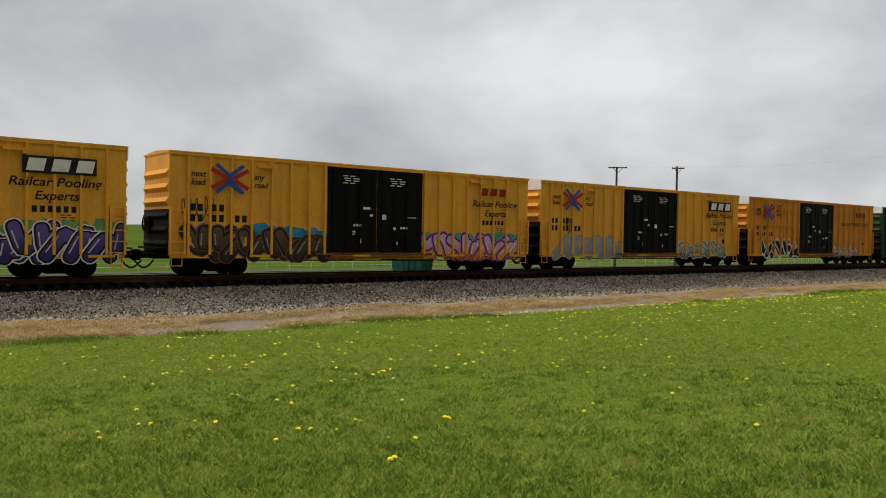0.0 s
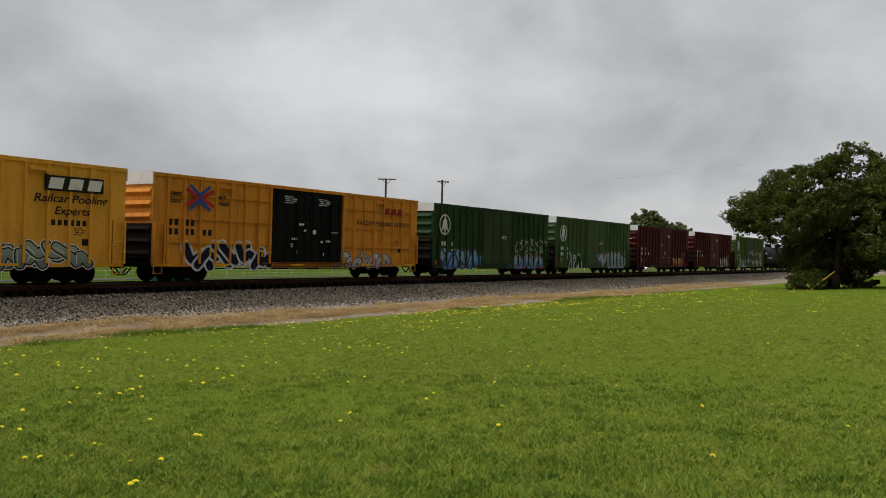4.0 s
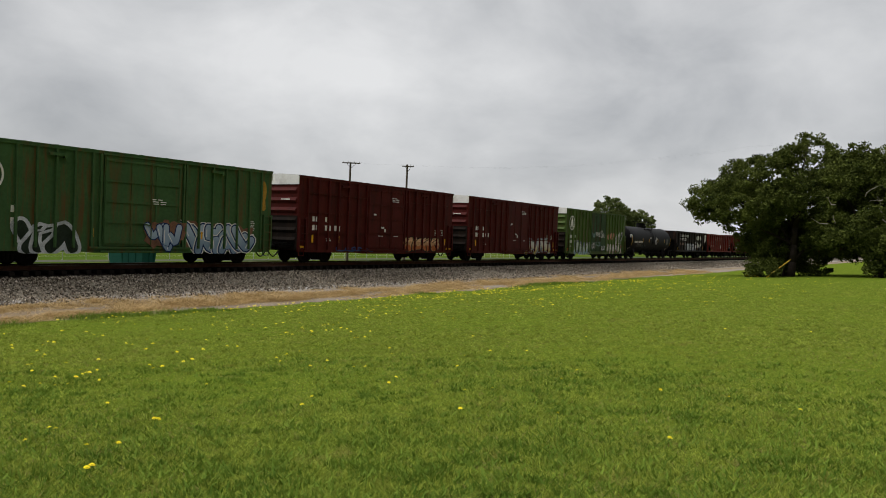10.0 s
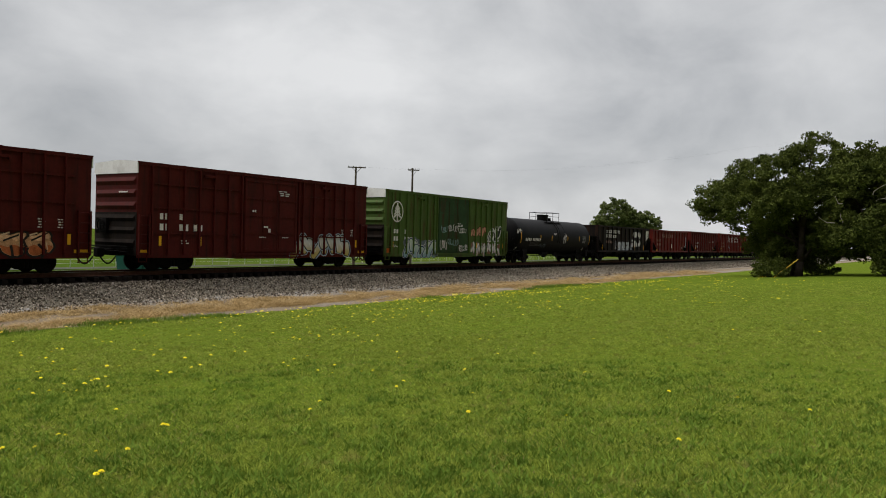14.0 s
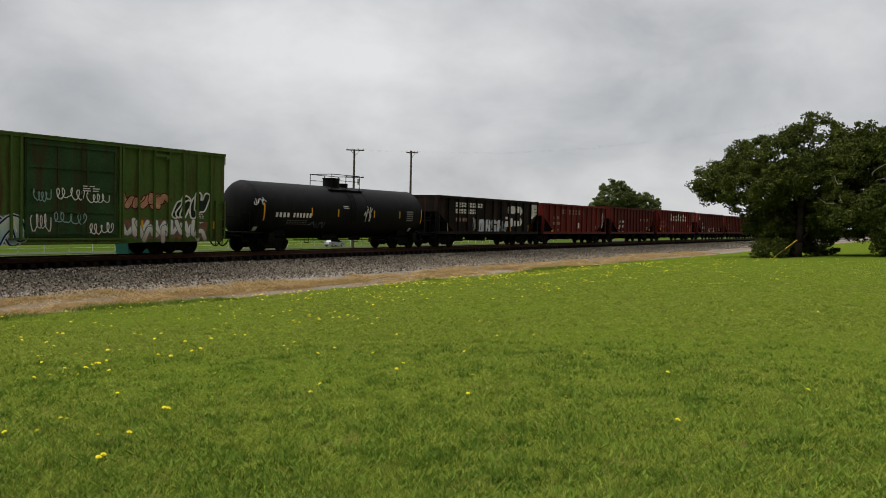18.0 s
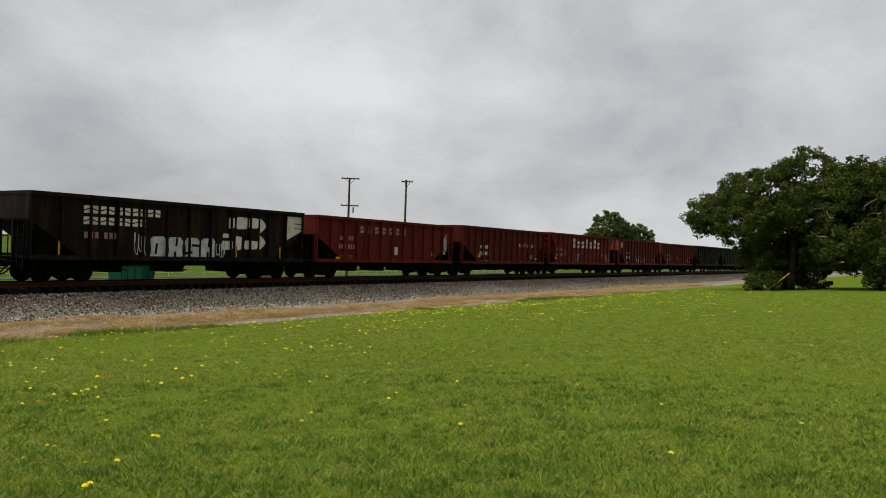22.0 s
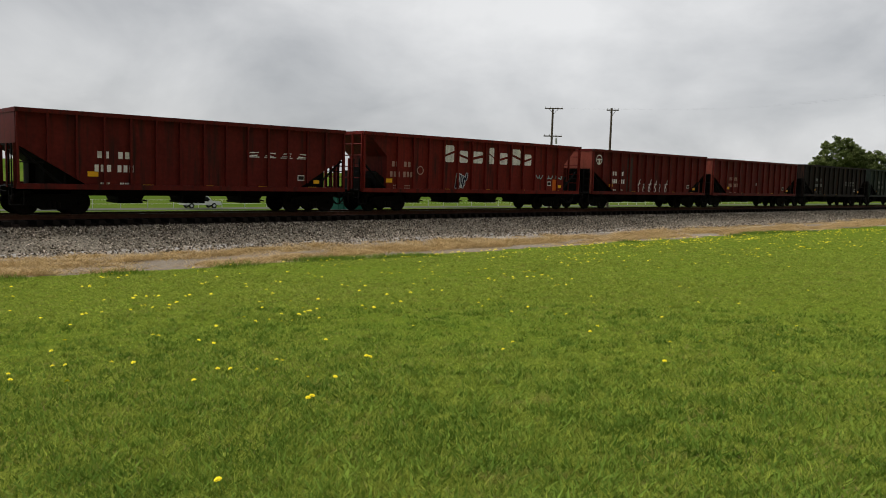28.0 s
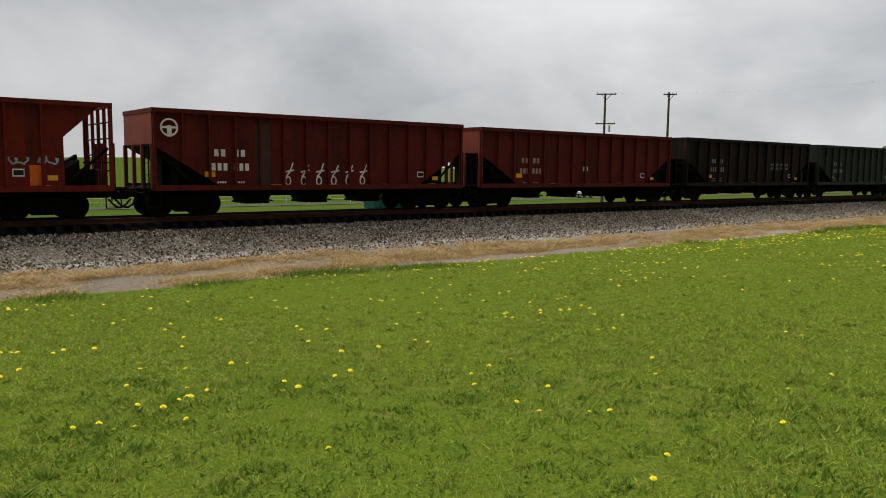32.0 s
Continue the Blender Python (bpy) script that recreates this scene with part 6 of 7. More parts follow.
# hoppers
c = add_car(hopper("hopper_car", "rusty black hopper car with white block letters and graffiti", 15.1, M_HOP_BLACK, M_HOP_BLACK, 12, cut=1.1, top=3.34), 172.72, 15.1, 1.055, 0.03)
emblem_blocks(c, [2.25 - 7.55 + i * 0.38 for i in range(10)], 2.88, 0.32, WHT, "faded white block letter", 0.26)
emblem_blocks(c, [2.25 - 7.55 + i * 0.38 for i in range(8)], 2.42, 0.32, WHT, "faded white block letter", 0.26)
bars("owner_mark", [(2.3 - 7.55, 1.85, 3, 0.26, 0.24), (3.2 - 7.55, 1.85, 3, 0.26, 0.24)], M_TXT_FADED, c, HY)
for k in range(4):
    rnd = random.Random(85 + k)
    x0 = -2.1 + 0.93 * k
    q = lambda: rnd.uniform(-0.05, 0.05)
    block = [(x0 + 0.1 + q(), 0.95), (x0 + 0.72 + q(), 0.96), (x0 + 0.84, 1.1 + q()), (x0 + 0.8 + q(), 1.5), (x0 + 0.84, 1.9 + q()), (x0 + 0.7 + q(), 2.04), (x0 + 0.12 + q(), 2.02), (x0, 1.88 + q()), (x0 + 0.05 + q(), 1.45), (x0, 1.08)]
    part("graffiti_fill", flat(Shape(), block, HY - 0.004), spray("silver_white", (0.55, 0.58, 0.62)), c, "white sprayed graffiti block")
    slots = [((x0 + 0.3, 1.3), (x0 + 0.34, 1.68))] if k == 0 else [((x0 + 0.42, 0.97), (x0 + 0.4, 1.32)), ((x0 + 0.5, 1.98), (x0 + 0.46, 1.66))] if k % 2 else [((x0 + 0.05, 1.3), (x0 + 0.4, 1.34)), ((x0 + 0.45, 1.68), (x0 + 0.8, 1.66))]
    for p0, p1 in slots:
        cut = Shape()
        stroke(cut, [p0, p1], 0.12, HY - 0.009)
        part("graffiti_cut", cut, M_HOP_BLACK, c)
tag(c, -2.9, -2.3, 1.0, 2.3, 82, spray("silver_white", (0.55, 0.58, 0.62)), 0.04, 6, y=HY)
tag(c, 1.6, 2.2, 1.0, 2.0, 83, spray("silver_white", (0.55, 0.58, 0.62)), 0.04, 6, y=HY)
for x0, x1, z0, z1 in ((2.35, 2.72, 2.55, 3.1), (2.85, 3.55, 2.55, 3.16), (3.65, 4.3, 2.62, 3.16), (1.95, 2.65, 1.5, 1.95), (2.82, 3.2, 1.5, 2.2), (3.4, 4.28, 1.55, 2.0)):
    pts = [(x0, z0 + 0.06), (x0 + 0.1, z0), (x1 - 0.08, z0 + 0.02), (x1, z0 + 0.1), (x1, z1 - 0.03), (x1 - 0.3, z1), (x0 + 0.05, z1), (x0, z1 - 0.1)]
    part("faded_emblem", flat(Shape(), pts, HY), WHT, c, "peeling white emblem patch")
for z0, z1 in ((2.4, 3.16), (1.55, 2.3)):
    half = [(4.42 + (0.4 if i else 0) * math.sin(math.pi * i / 8) * 1.0, z0 + (z1 - z0) * i / 8) for i in range(9)]
    part("faded_emblem", flat(Shape(), half, HY), WHT, c, "peeling white emblem patch")
bars("faded_emblem", [(2.0, 2.1, 1, 0.2, 0.62)], WHT, c, HY)
part("white_corner_panel", Shape().prism([(6.35, 3.38), (6.35, 2.1), (7.45, 2.6), (7.45, 3.38)], HY, HY + 0.004), WHT, c, "peeling white corner")
for z in (2.75, 3.0):
    part("corner_grab_iron", Shape().tube((6.85, HY - 0.06, z), (7.42, HY - 0.06, z - 0.02), 0.02, 5), M_STEEL, c)
for u in (1.2, 6.0, 10.4, 13.4):
    part("reflector", Shape().box(u - 7.55, u - 7.47, HY, HY + 0.004, 1.15, 1.7), M_STRIPE, c)
c = add_car(hopper("hopper_car", "dark red hopper car with worn pale block letters", 14.2, M_HOP_RED, M_HOP_RED, 12, top=3.32), 188.9, 14.2, 1.055, 0.03)
emblem_blocks(c, [3.9 - 7.1 + i * 0.72 for i in range(7)], 2.72, 0.42, M_TXT_FADED, "worn pale block letter", 0.34)
hop_marks(c, 14.2, 2.1, M_TXT_FADED, plate=1.08)
bars("white_plate", [(7.4 - 7.1, 1.45, 1, 0.5, 0.55)], WHT, c, HY)
tag(c, 5.9, 6.4, 1.4, 3.1, 91, spray("silver_white", (0.55, 0.58, 0.62)), 0.04, 7, y=HY)
c = add_car(hopper("hopper_car", "dark brown-red hopper car with small slanted white emblem", 13.6, M_HOP_BROWN, M_HOP_BROWN, 14), 204.45, 13.6, 1.055, 0.03)
hop_marks(c, 13.6, 2.7, WHT, 2.1)
emblem_blocks(c, [8.75 - 6.8 + i * 0.8 for i in range(4)], 2.42, 0.16, WHT, "small slanted white block", 0.42, 0.1)
bars("emblem_underline", [(8.7 - 6.8 + i * 0.8, 2.36, 1, 0.035, 0.8) for i in range(4)], WHT, c, HY)
part("hatch_board", Shape().prism([(0.35, 3.5), (1.0, 3.5), (0.85, 3.62), (0.5, 3.72)], -0.6, 0.2), M_HOP_BROWN, c, "bent plate standing above the rim")
c = add_car(hopper("hopper_car", "red hopper car with large white block letters and graffiti", 16.2, M_HOP_RED, M_HOP_RED, 16, cut=1.05, gates=4, top=3.5, cage=True), 219.1, 16.2, 1.055, 0.03)
part("round_mark", ring_mark(Shape(), 3.55 - 8.1, 2.05, 0.17, 0.22, HY), M_TXT_FADED, c, "faded round mark")
emblem_blocks(c, [u - 8.1 for u in (5.22, 6.21, 7.19, 8.42, 9.22, 10.2, 11.22)], 2.53, 0.86, spray("bright_white", (0.72, 0.70, 0.66)), "large white slab mark", 0.6, 0.0, (0, 3, 5), (0.6, 0.6, 0.72, 0.36, 0.62, 0.7, 0.6))
hop_marks(c, 16.2, 1.75, M_TXT_FADED, 2.2)
wild(c, -2.15, -1.35, 1.2, 2.0, 3, 95, spray("night_blue", (0.012, 0.014, 0.03)), None, spray("silver_white", (0.55, 0.58, 0.62)), None, None, 0.14, y=HY)
for i in range(3):
    tag(c, 4.15 + i * 0.85, 4.8 + i * 0.85, 1.78, 2.05, 96 + i, spray("pale_teal", (0.25, 0.38, 0.36)), 0.05, 4, y=HY)
part("orange_panel", Shape().box(5.66, 6.04, HY, HY + 0.004, 1.12, 1.78), M_ORANGE, c, "orange painted panel")
c = add_car(hopper("hopper_car", "dark red hopper car with round badge and white scrawled faces", 13.5, M_HOP_BROWN, M_HOP_LIGHT, 14), 236.6, 13.5, 1.055, 0.03)
ring = Shape()
ring_mark(ring, 0.55 - 6.75, 3.1, 0.25, 0.31, SIDE - 0.102)
stroke(ring, [(0.3 - 6.75, 3.1), (0.8 - 6.75, 3.1)], 0.07, SIDE - 0.103)
stroke(ring, [(0.55 - 6.75, 2.85), (0.55 - 6.75, 3.1)], 0.16, SIDE - 0.104)
part("round_badge", ring, WHT, c, "white round badge")
hop_marks(c, 13.5, 2.15, WHT, 2.15)
for i in range(6):
    u = 4.9 + i * 0.66 - 6.75
    s = Shape()
    rnd = random.Random(i)
    ring = [(u + 0.12 + 0.11 * math.cos(t), 1.28 + 0.16 * math.sin(t)) for t in np.linspace(0, 6.4, 10)]
    stroke(s, ring, 0.05, HY - 0.002)
    stroke(s, [(u + 0.05, 1.45), (u + 0.2, 1.62), (u + 0.32, 1.85 + 0.1 * rnd.random())], 0.06, HY - 0.002)
    stroke(s, [(u + 0.02, 1.62), (u + 0.34, 1.68)], 0.06, HY - 0.002)
    part("graffiti_scrawl", s, WHT, c, "white sprayed scrawl")
part("grey_panel", Shape().box(3.7 - 6.75, 4.3 - 6.75, SIDE - 0.005, SIDE - 0.001, 1.1, 3.35), mat("dull_grey_patch", (0.05, 0.035, 0.03), 0.6), c, "dull replaced side panel")
c = add_car(hopper("hopper_car", "brown-red hopper car with worn markings", 14.1, M_HOP_BROWN, M_HOP_LIGHT, 14, top=3.4), 251.2, 14.1, 1.055, 0.03)
hop_marks(c, 14.1, 2.6, M_TXT_FADED, 2.1)
bars("white_plate", [(6.9 - 7.05, 1.75, 2, 0.22, 0.22)], WHT, c, HY)
c = add_car(hopper("hopper_car", "black hopper car with faint grey markings", 14.1, M_HOP_BLACK, M_HOP_BLACK, 13), 266.9, 14.1, 1.055, 0.03)
hop_marks(c, 14.1, 2.6, spray("faded_white", (0.16, 0.16, 0.15)), 2.3)
bars("data_line", [(9.3 - 7.05 + i * 0.6, 2.2 - 0.25 * j, 2, 0.16, 0.2) for i in range(4) for j in range(2)], spray("faded_white", (0.16, 0.16, 0.15)), c, HY)
first_black = c
c = add_car(hopper("hopper_car", "very dark green hopper car with faint markings", 13.4, M_HOP_GREEN, M_HOP_GREEN, 13), 282.4, 13.4, 1.055, 0.03)
hop_marks(c, 13.4, 2.4, spray("faded_white", (0.16, 0.16, 0.15)), 2.3)
c = add_car(hopper("hopper_car", "red hopper car far down the train", 13.9, M_HOP_RED, M_HOP_RED, 13), 297.4, 13.9, 1.055, 0.03)
hop_marks(c, 13.9, 2.4, WHT, 2.2)
far_red = c
for i, (src, left, L) in enumerate(((first_black, 312.6, 14.1), (far_red, 328.0, 13.9), (far_red, 343.2, 13.9), (first_black, 358.4, 14.1), (far_red, 373.8, 13.9))):
    c = copy_thing(src, pose(0, 0, 0))
    WHEELS += [o for o in c.children_recursive if o.name.startswith("wheelset")]
    add_car(c, left, L, 0)

# ---------- far side of the line ----------


def road():
    s = Shape()
    for x in range(-600, 620, 20):
        b = len(s.v)
        s.v += [(x, 98.5, ground_z(x, 98.5) + 0.06), (x, 103.5, ground_z(x, 103.5) + 0.06), (x + 20, 103.5, ground_z(x + 20, 103.5) + 0.06), (x + 20, 98.5, ground_z(x + 20, 98.5) + 0.06)]
        s.f.append((b, b + 3, b + 2, b + 1))
    solid("road", s, M_ROAD, "grey asphalt road beyond the track", "road", kind="structure")


road()


def pipe_fence():
    f = thing("pipe_fence", "pale metal pipe fence beside the far road", "fence")
    y = 105.0
    post = Shape().tube((0, 0, 0), (0, 0, 1.12), 0.045, 8).mesh("fence_post")
    for i in range(64):
        x = -6 + i * 3.6
        part("post", post, M_GALV, f, at=(x, y, ground_z(x, y)))
    for z in (0.55, 1.08):
        part("rail", Shape().tube((-6, y - 0.02, ground_z(0, y) + z), (221, y - 0.02, ground_z(0, y) + z), 0.02, 6), M_GALV, f)


pipe_fence()


def pickup():
    car = thing("pickup_truck", "white pickup truck driving on the far road", "pickup truck")
    side = [(-2.6, 0.45), (2.55, 0.45), (2.65, 0.62), (2.6, 0.95), (1.35, 1.08), (0.75, 1.68), (-0.75, 1.72), (-0.95, 1.08), (-2.6, 1.05), (-2.68, 0.7)]
    part("body", Shape().prism(side, -0.92, 0.92), M_CAR_WHITE, car)
    for y in (-0.93, 0.91):
        part("side_window", Shape().prism([(-0.7, 1.12), (1.05, 1.12), (0.65, 1.6), (-0.65, 1.63)], y, y + 0.02), M_CAR_GLASS, car, "dark side window")
    part("windscreen", Shape().add([(1.36, -0.8, 1.10), (1.36, 0.8, 1.10), (0.8, 0.7, 1.66), (0.8, -0.7, 1.66)], [(0, 1, 2, 3)]), M_CAR_GLASS, car)
    part("bed", Shape().box(-2.5, -1.1, -0.75, 0.75, 1.06, 1.075), M_RUBBER, car)
    for x in (-1.65, 1.6):
        for y in (-0.85, 0.85):
            w = part("wheel", Shape().lathe_y([(0.0, -0.1), (0.2, -0.11), (0.3, -0.12), (0.36, -0.1), (0.37, 0.0), (0.36, 0.1), (0.3, 0.12), (0.2, 0.11), (0.0, 0.1)], 18), M_RUBBER, car, at=(x, y, 0.37))
            part("rim", Shape().lathe_y([(0.0, -0.13), (0.16, -0.13), (0.2, -0.12)], 12), M_GALV, w)
    part("headlight", Shape().box(2.6, 2.64, -0.85, -0.55, 0.75, 0.9), M_GALV, car)
    part("tail_light", Shape().box(-2.69, -2.66, -0.9, -0.75, 0.75, 0.98), M_RED_MARK, car)
    part("bumper", Shape().bevel_box(2.6, 2.74, -0.9, 0.9, 0.42, 0.6, 0.02), M_GALV, car)
    return car


PICKUP = pickup()


def sedan(label, paint):
    car = thing("sedan_car", label, "car")
    side = [(-2.2, 0.32), (2.2, 0.32), (2.3, 0.55), (2.2, 0.78), (1.2, 0.92), (0.55, 1.38), (-0.85, 1.40), (-1.55, 0.98), (-2.2, 0.95), (-2.3, 0.6)]
    part("body", Shape().prism(side, -0.86, 0.86), paint, car)
    for y in (-0.872, 0.86):
        part("side_window", Shape().prism([(-1.3, 0.98), (1.0, 0.95), (0.5, 1.31), (-0.8, 1.33)], y, y + 0.012), M_CAR_GLASS, car, "dark side window")
    part("windscreen", Shape().add([(1.21, -0.75, 0.935), (1.21, 0.75, 0.935), (0.58, 0.66, 1.37), (0.58, -0.66, 1.37)], [(0, 1, 2, 3)]), M_CAR_GLASS, car)
    for x in (-1.4, 1.4):
        for y in (-0.8, 0.8):
            w = part("wheel", Shape().lathe_y([(0.0, -0.09), (0.2, -0.1), (0.28, -0.1), (0.31, -0.08), (0.32, 0.0), (0.31, 0.08), (0.28, 0.1), (0.2, 0.1), (0.0, 0.09)], 18), M_RUBBER, car, at=(x, y, 0.32))
            part("rim", Shape().lathe_y([(0.0, -0.11), (0.16, -0.11), (0.19, -0.1)], 12), M_GALV, w)
    part("headlight", Shape().box(2.2, 2.29, -0.8, -0.5, 0.6, 0.74), M_GALV, car)
    part("tail_light", Shape().box(-2.29, -2.22, -0.82, -0.6, 0.68, 0.86), M_RED_MARK, car)
    return car


SEDANS = [(sedan("silver-grey sedan driving on the far road", mat("silver_car_paint", (0.5, 0.51, 0.52), 0.3, metal=0.3, var=0.04, scale=3)), 92.6 - 22.7 * 17, 22.7),
          (sedan("white sedan driving on the far road", M_CAR_WHITE), 156.5, 27.0)]


def waste_bin():
    b = thing("waste_skip", "teal steel waste skip on the grass beyond the track", "waste skip", at=(42.2, 60, ground_z(42, 60)))
    part("body", Shape().prism([(-1.7, 0.12), (1.5, 0.12), (1.7, 1.5), (-1.9, 1.5)], -0.9, 0.9), M_TEAL, b)
    part("front_panel", Shape().box(-1.7, 0.2, -0.93, -0.905, 0.2, 1.4), M_TEAL_LIGHT, b, "paler front panel")
    for x in (-1.2, -0.5, 0.9, 1.4):
        part("stiffener", Shape().box(x, x + 0.08, -0.98, -0.9, 0.15, 1.45), M_TEAL, b)
    part("lid", Shape().prism([(-1.92, 1.5), (1.72, 1.5), (1.72, 1.56), (-1.92, 1.6)], -0.95, 0.95), M_TEAL, b)
    for x in (-1.4, 1.2):
        part("skid", Shape().box(x, x + 0.2, -0.85, 0.85, 0, 0.13), M_STEEL, b)


waste_bin()


def house():
    x, y = 42, 240
    z = ground_z(x, y) - 0.3
    h = thing("white_building", "low white building on the far rise", "building", at=(x, y, z))
    part("wall", Shape().box(-10, 10, -4, 4, 0, 3.6), M_WALL_WHITE, h)
    part("roof", Shape().prism([(-10.4, 3.6), (10.4, 3.6), (9.6, 4.7), (-9.6, 4.7)], -4.4, 4.4), mat("grey_roof", (0.35, 0.35, 0.36), 0.7), h)
    for wx in (-7, -3.4, 0.2, 6.6):
        win = part("window", Shape().box(wx, wx + 1.3, -4.04, -4.0, 1.2, 2.5), M_CAR_GLASS, h)
        part("window_sill", Shape().box(wx - 0.1, wx + 1.4, -4.14, -4.0, 1.1, 1.2), M_WALL_WHITE, win)
    part("door", Shape().box(3.2, 4.2, -4.04, -4.0, 0.1, 2.2), M_CAR_GLASS, h)


house()


def utility_pole(name, x, y, top, arms, label):
    z = ground_z(x, y)
    p = thing(name, label, "utility pole", "utility poles", at=(x, y, z))
    H = top - z
    part("pole", Shape().tube((0, 0, -0.3), (0, 0, H), 0.19, 10, 0.12), M_WOODPOLE, p)
    for az, half, kind in arms:
        arm = part("crossarm", Shape().bevel_box(-half, half, -0.06, 0.06, az - 0.07, az + 0.07, 0.01), M_WOODPOLE, p)
        arm.matrix_basis = pose(0, -0.15, H, 0, 0, -50) @ pose(0, 0, 0)
        for q in (-0.9, -0.35, 0.35, 0.9):
            i = part("insulator", Shape().tube((half * q, 0, az + 0.07), (half * q, 0, az + 0.24), 0.045, 7, 0.03), M_GALV, arm)
        if kind:
            part("brace", Shape().tube((-half * 0.5, 0, az - 0.05), (0, 0.1, az - 0.65), 0.03, 5).tube((half * 0.5, 0, az - 0.05), (0, 0.1, az - 0.65), 0.03, 5), M_WOODPOLE, arm)
        else:
            part("transformer_can", Shape().tube((0.45, -0.1, az - 0.95), (0.45, -0.1, az - 0.2), 0.14, 10), M_GALV, arm)
    return p


utility_pole("utility_pole", 76.4, 64.5, 10.55, ((-0.1, 1.15, True), (-3.55, 1.15, False)), "weathered wooden utility pole with two crossarms")
utility_pole("utility_pole", 80.9, 58.8, 10.6, ((-0.25, 0.75, True),), "weathered wooden utility pole with one short crossarm")


def power_line():
    p = thing("power_line", "thin dark overhead wires sagging between the poles", "power line")
    for off, drop in ((-0.5, 0.0), (0.5, 0.0)):
        for (xa, ya, za), (xb, yb, zb) in (((76.4 + off, 64.5, 10.6), (80.9 + off, 58.8, 10.5)), ((80.9 + off, 58.8, 10.5), (72.5 + off, 12.5, 10.8))):
            s = Shape()
            pts = [(xa + (xb - xa) * i / 12, ya + (yb - ya) * i / 12, za + (zb - za) * i / 12 - (1.1 if ya < 60 else 0.1) * math.sin(math.pi * i / 12)) for i in range(13)]
            for a, b in zip(pts, pts[1:]):
                s.tube(a, b, 0.0012, 4)
            part("wire", s, M_RUBBER, p)


power_line()

# ---------- trees ----------


def leaf_mesh(name, clumps, per, size, seed):
    """Many small leaf blades round the clump centres, uneven and with gaps."""
    r = np.random.RandomState(seed)
    c = np.array([k[:3] for k in clumps])
    rad = np.array([k[3] for k in clumps])
    n = len(c) * per
    ctr = np.repeat(c, per, 0)
    d = r.normal(size=(n, 3))
    d /= np.linalg.norm(d, axis=1)[:, None]
    d[:, 2] *= 0.75
    pos = ctr + d * (np.repeat(rad, per) * r.uniform(0.25, 1.0, n) ** 0.6)[:, None]
    a = r.normal(size=(n, 3)); a /= np.linalg.norm(a, axis=1)[:, None]
    b = np.cross(a, r.normal(size=(n, 3))); b /= np.linalg.norm(b, axis=1)[:, None]
    s = size * r.uniform(0.6, 1.3, n)[:, None]
    v = np.stack([pos - a * s, pos + b * s * 0.45, pos + a * s, pos - b * s * 0.45], 1).reshape(-1, 3)
    me = bpy.data.meshes.new(name)
    me.vertices.add(len(v)); me.vertices.foreach_set("co", v.ravel())
    me.loops.add(4 * n); me.loops.foreach_set("vertex_index", np.arange(4 * n, dtype=np.int32))
    me.polygons.add(n); me.polygons.foreach_set("loop_start", np.arange(0, 4 * n, 4, dtype=np.int32))
    me.update(calc_edges=True)
    return me


def tree(name, label, x, y, height, lobes, seed, leaf, per=130, size=0.2, trunk_r=0.42, trunks=1, density=1.0, gap=-0.3):
    """lobes: dx, dy, z and the three radii of each part of the crown."""
    rnd = random.Random(seed)
    t = thing(name, label, "tree", at=(x, y, ground_z(x, y)))
    clumps, limbs = [], Shape()
    for dx, dy, z, rx, ry, rz in lobes:
        n = int(density * 27 * (rx * ry + rx * rz + ry * rz) / 3)
        for _ in range(n):
            u, th = rnd.uniform(-1, 1), rnd.uniform(0, 2 * math.pi)
            k = rnd.uniform(0.6, 1.14) ** 0.7
            q = math.sqrt(1 - u * u)
            px, py, pz = dx + rx * k * q * math.cos(th), dy + ry * k * q * math.sin(th), z + rz * k * u
            if noise.noise((px * 0.33 + seed, py * 0.33, pz * 0.4)) > gap and (k < 0.85 or noise.noise((px * 0.9, py * 0.9 + seed, pz * 1.1)) > -0.22) and pz > 0.3:
                clumps.append((px, py, pz, rnd.uniform(0.25, 0.72)))
    for k in range(trunks):
        bx, by = (rnd.uniform(-1, 1) * 1.6 * (trunks > 1), rnd.uniform(-0.6, 0.6) * (trunks > 1))
        p, r = Vector((bx, by, -0.2)), trunk_r / math.sqrt(trunks)
        lean = Vector((rnd.uniform(-0.25, 0.25), rnd.uniform(-0.15, 0.15), 1))
        for i in range(5):
            q = p + lean * height * 0.11 + Vector((rnd.uniform(-0.15, 0.15), rnd.uniform(-0.15, 0.15), 0))
            limbs.tube(p, q, r, 9, r * 0.86)
            p, r = q, r * 0.86
            for _ in range(3):
                if not clumps:
                    continue
                c = Vector(rnd.choice(clumps)[:3])
                if c.z < p.z - 0.5:
                    continue
                mid_ = p.lerp(c, 0.5) + Vector((0, 0, 0.5))
                limbs.tube(p, mid_, r * 0.5, 6, r * 0.3).tube(mid_, c, r * 0.3, 5, r * 0.07)
    part("trunk", limbs, M_BARK, t, "forked dark trunk and limbs", smooth=True)
    part("crown", leaf_mesh("crown", clumps, per, size, seed), leaf, t, "dense uneven leafy crown")
    return t


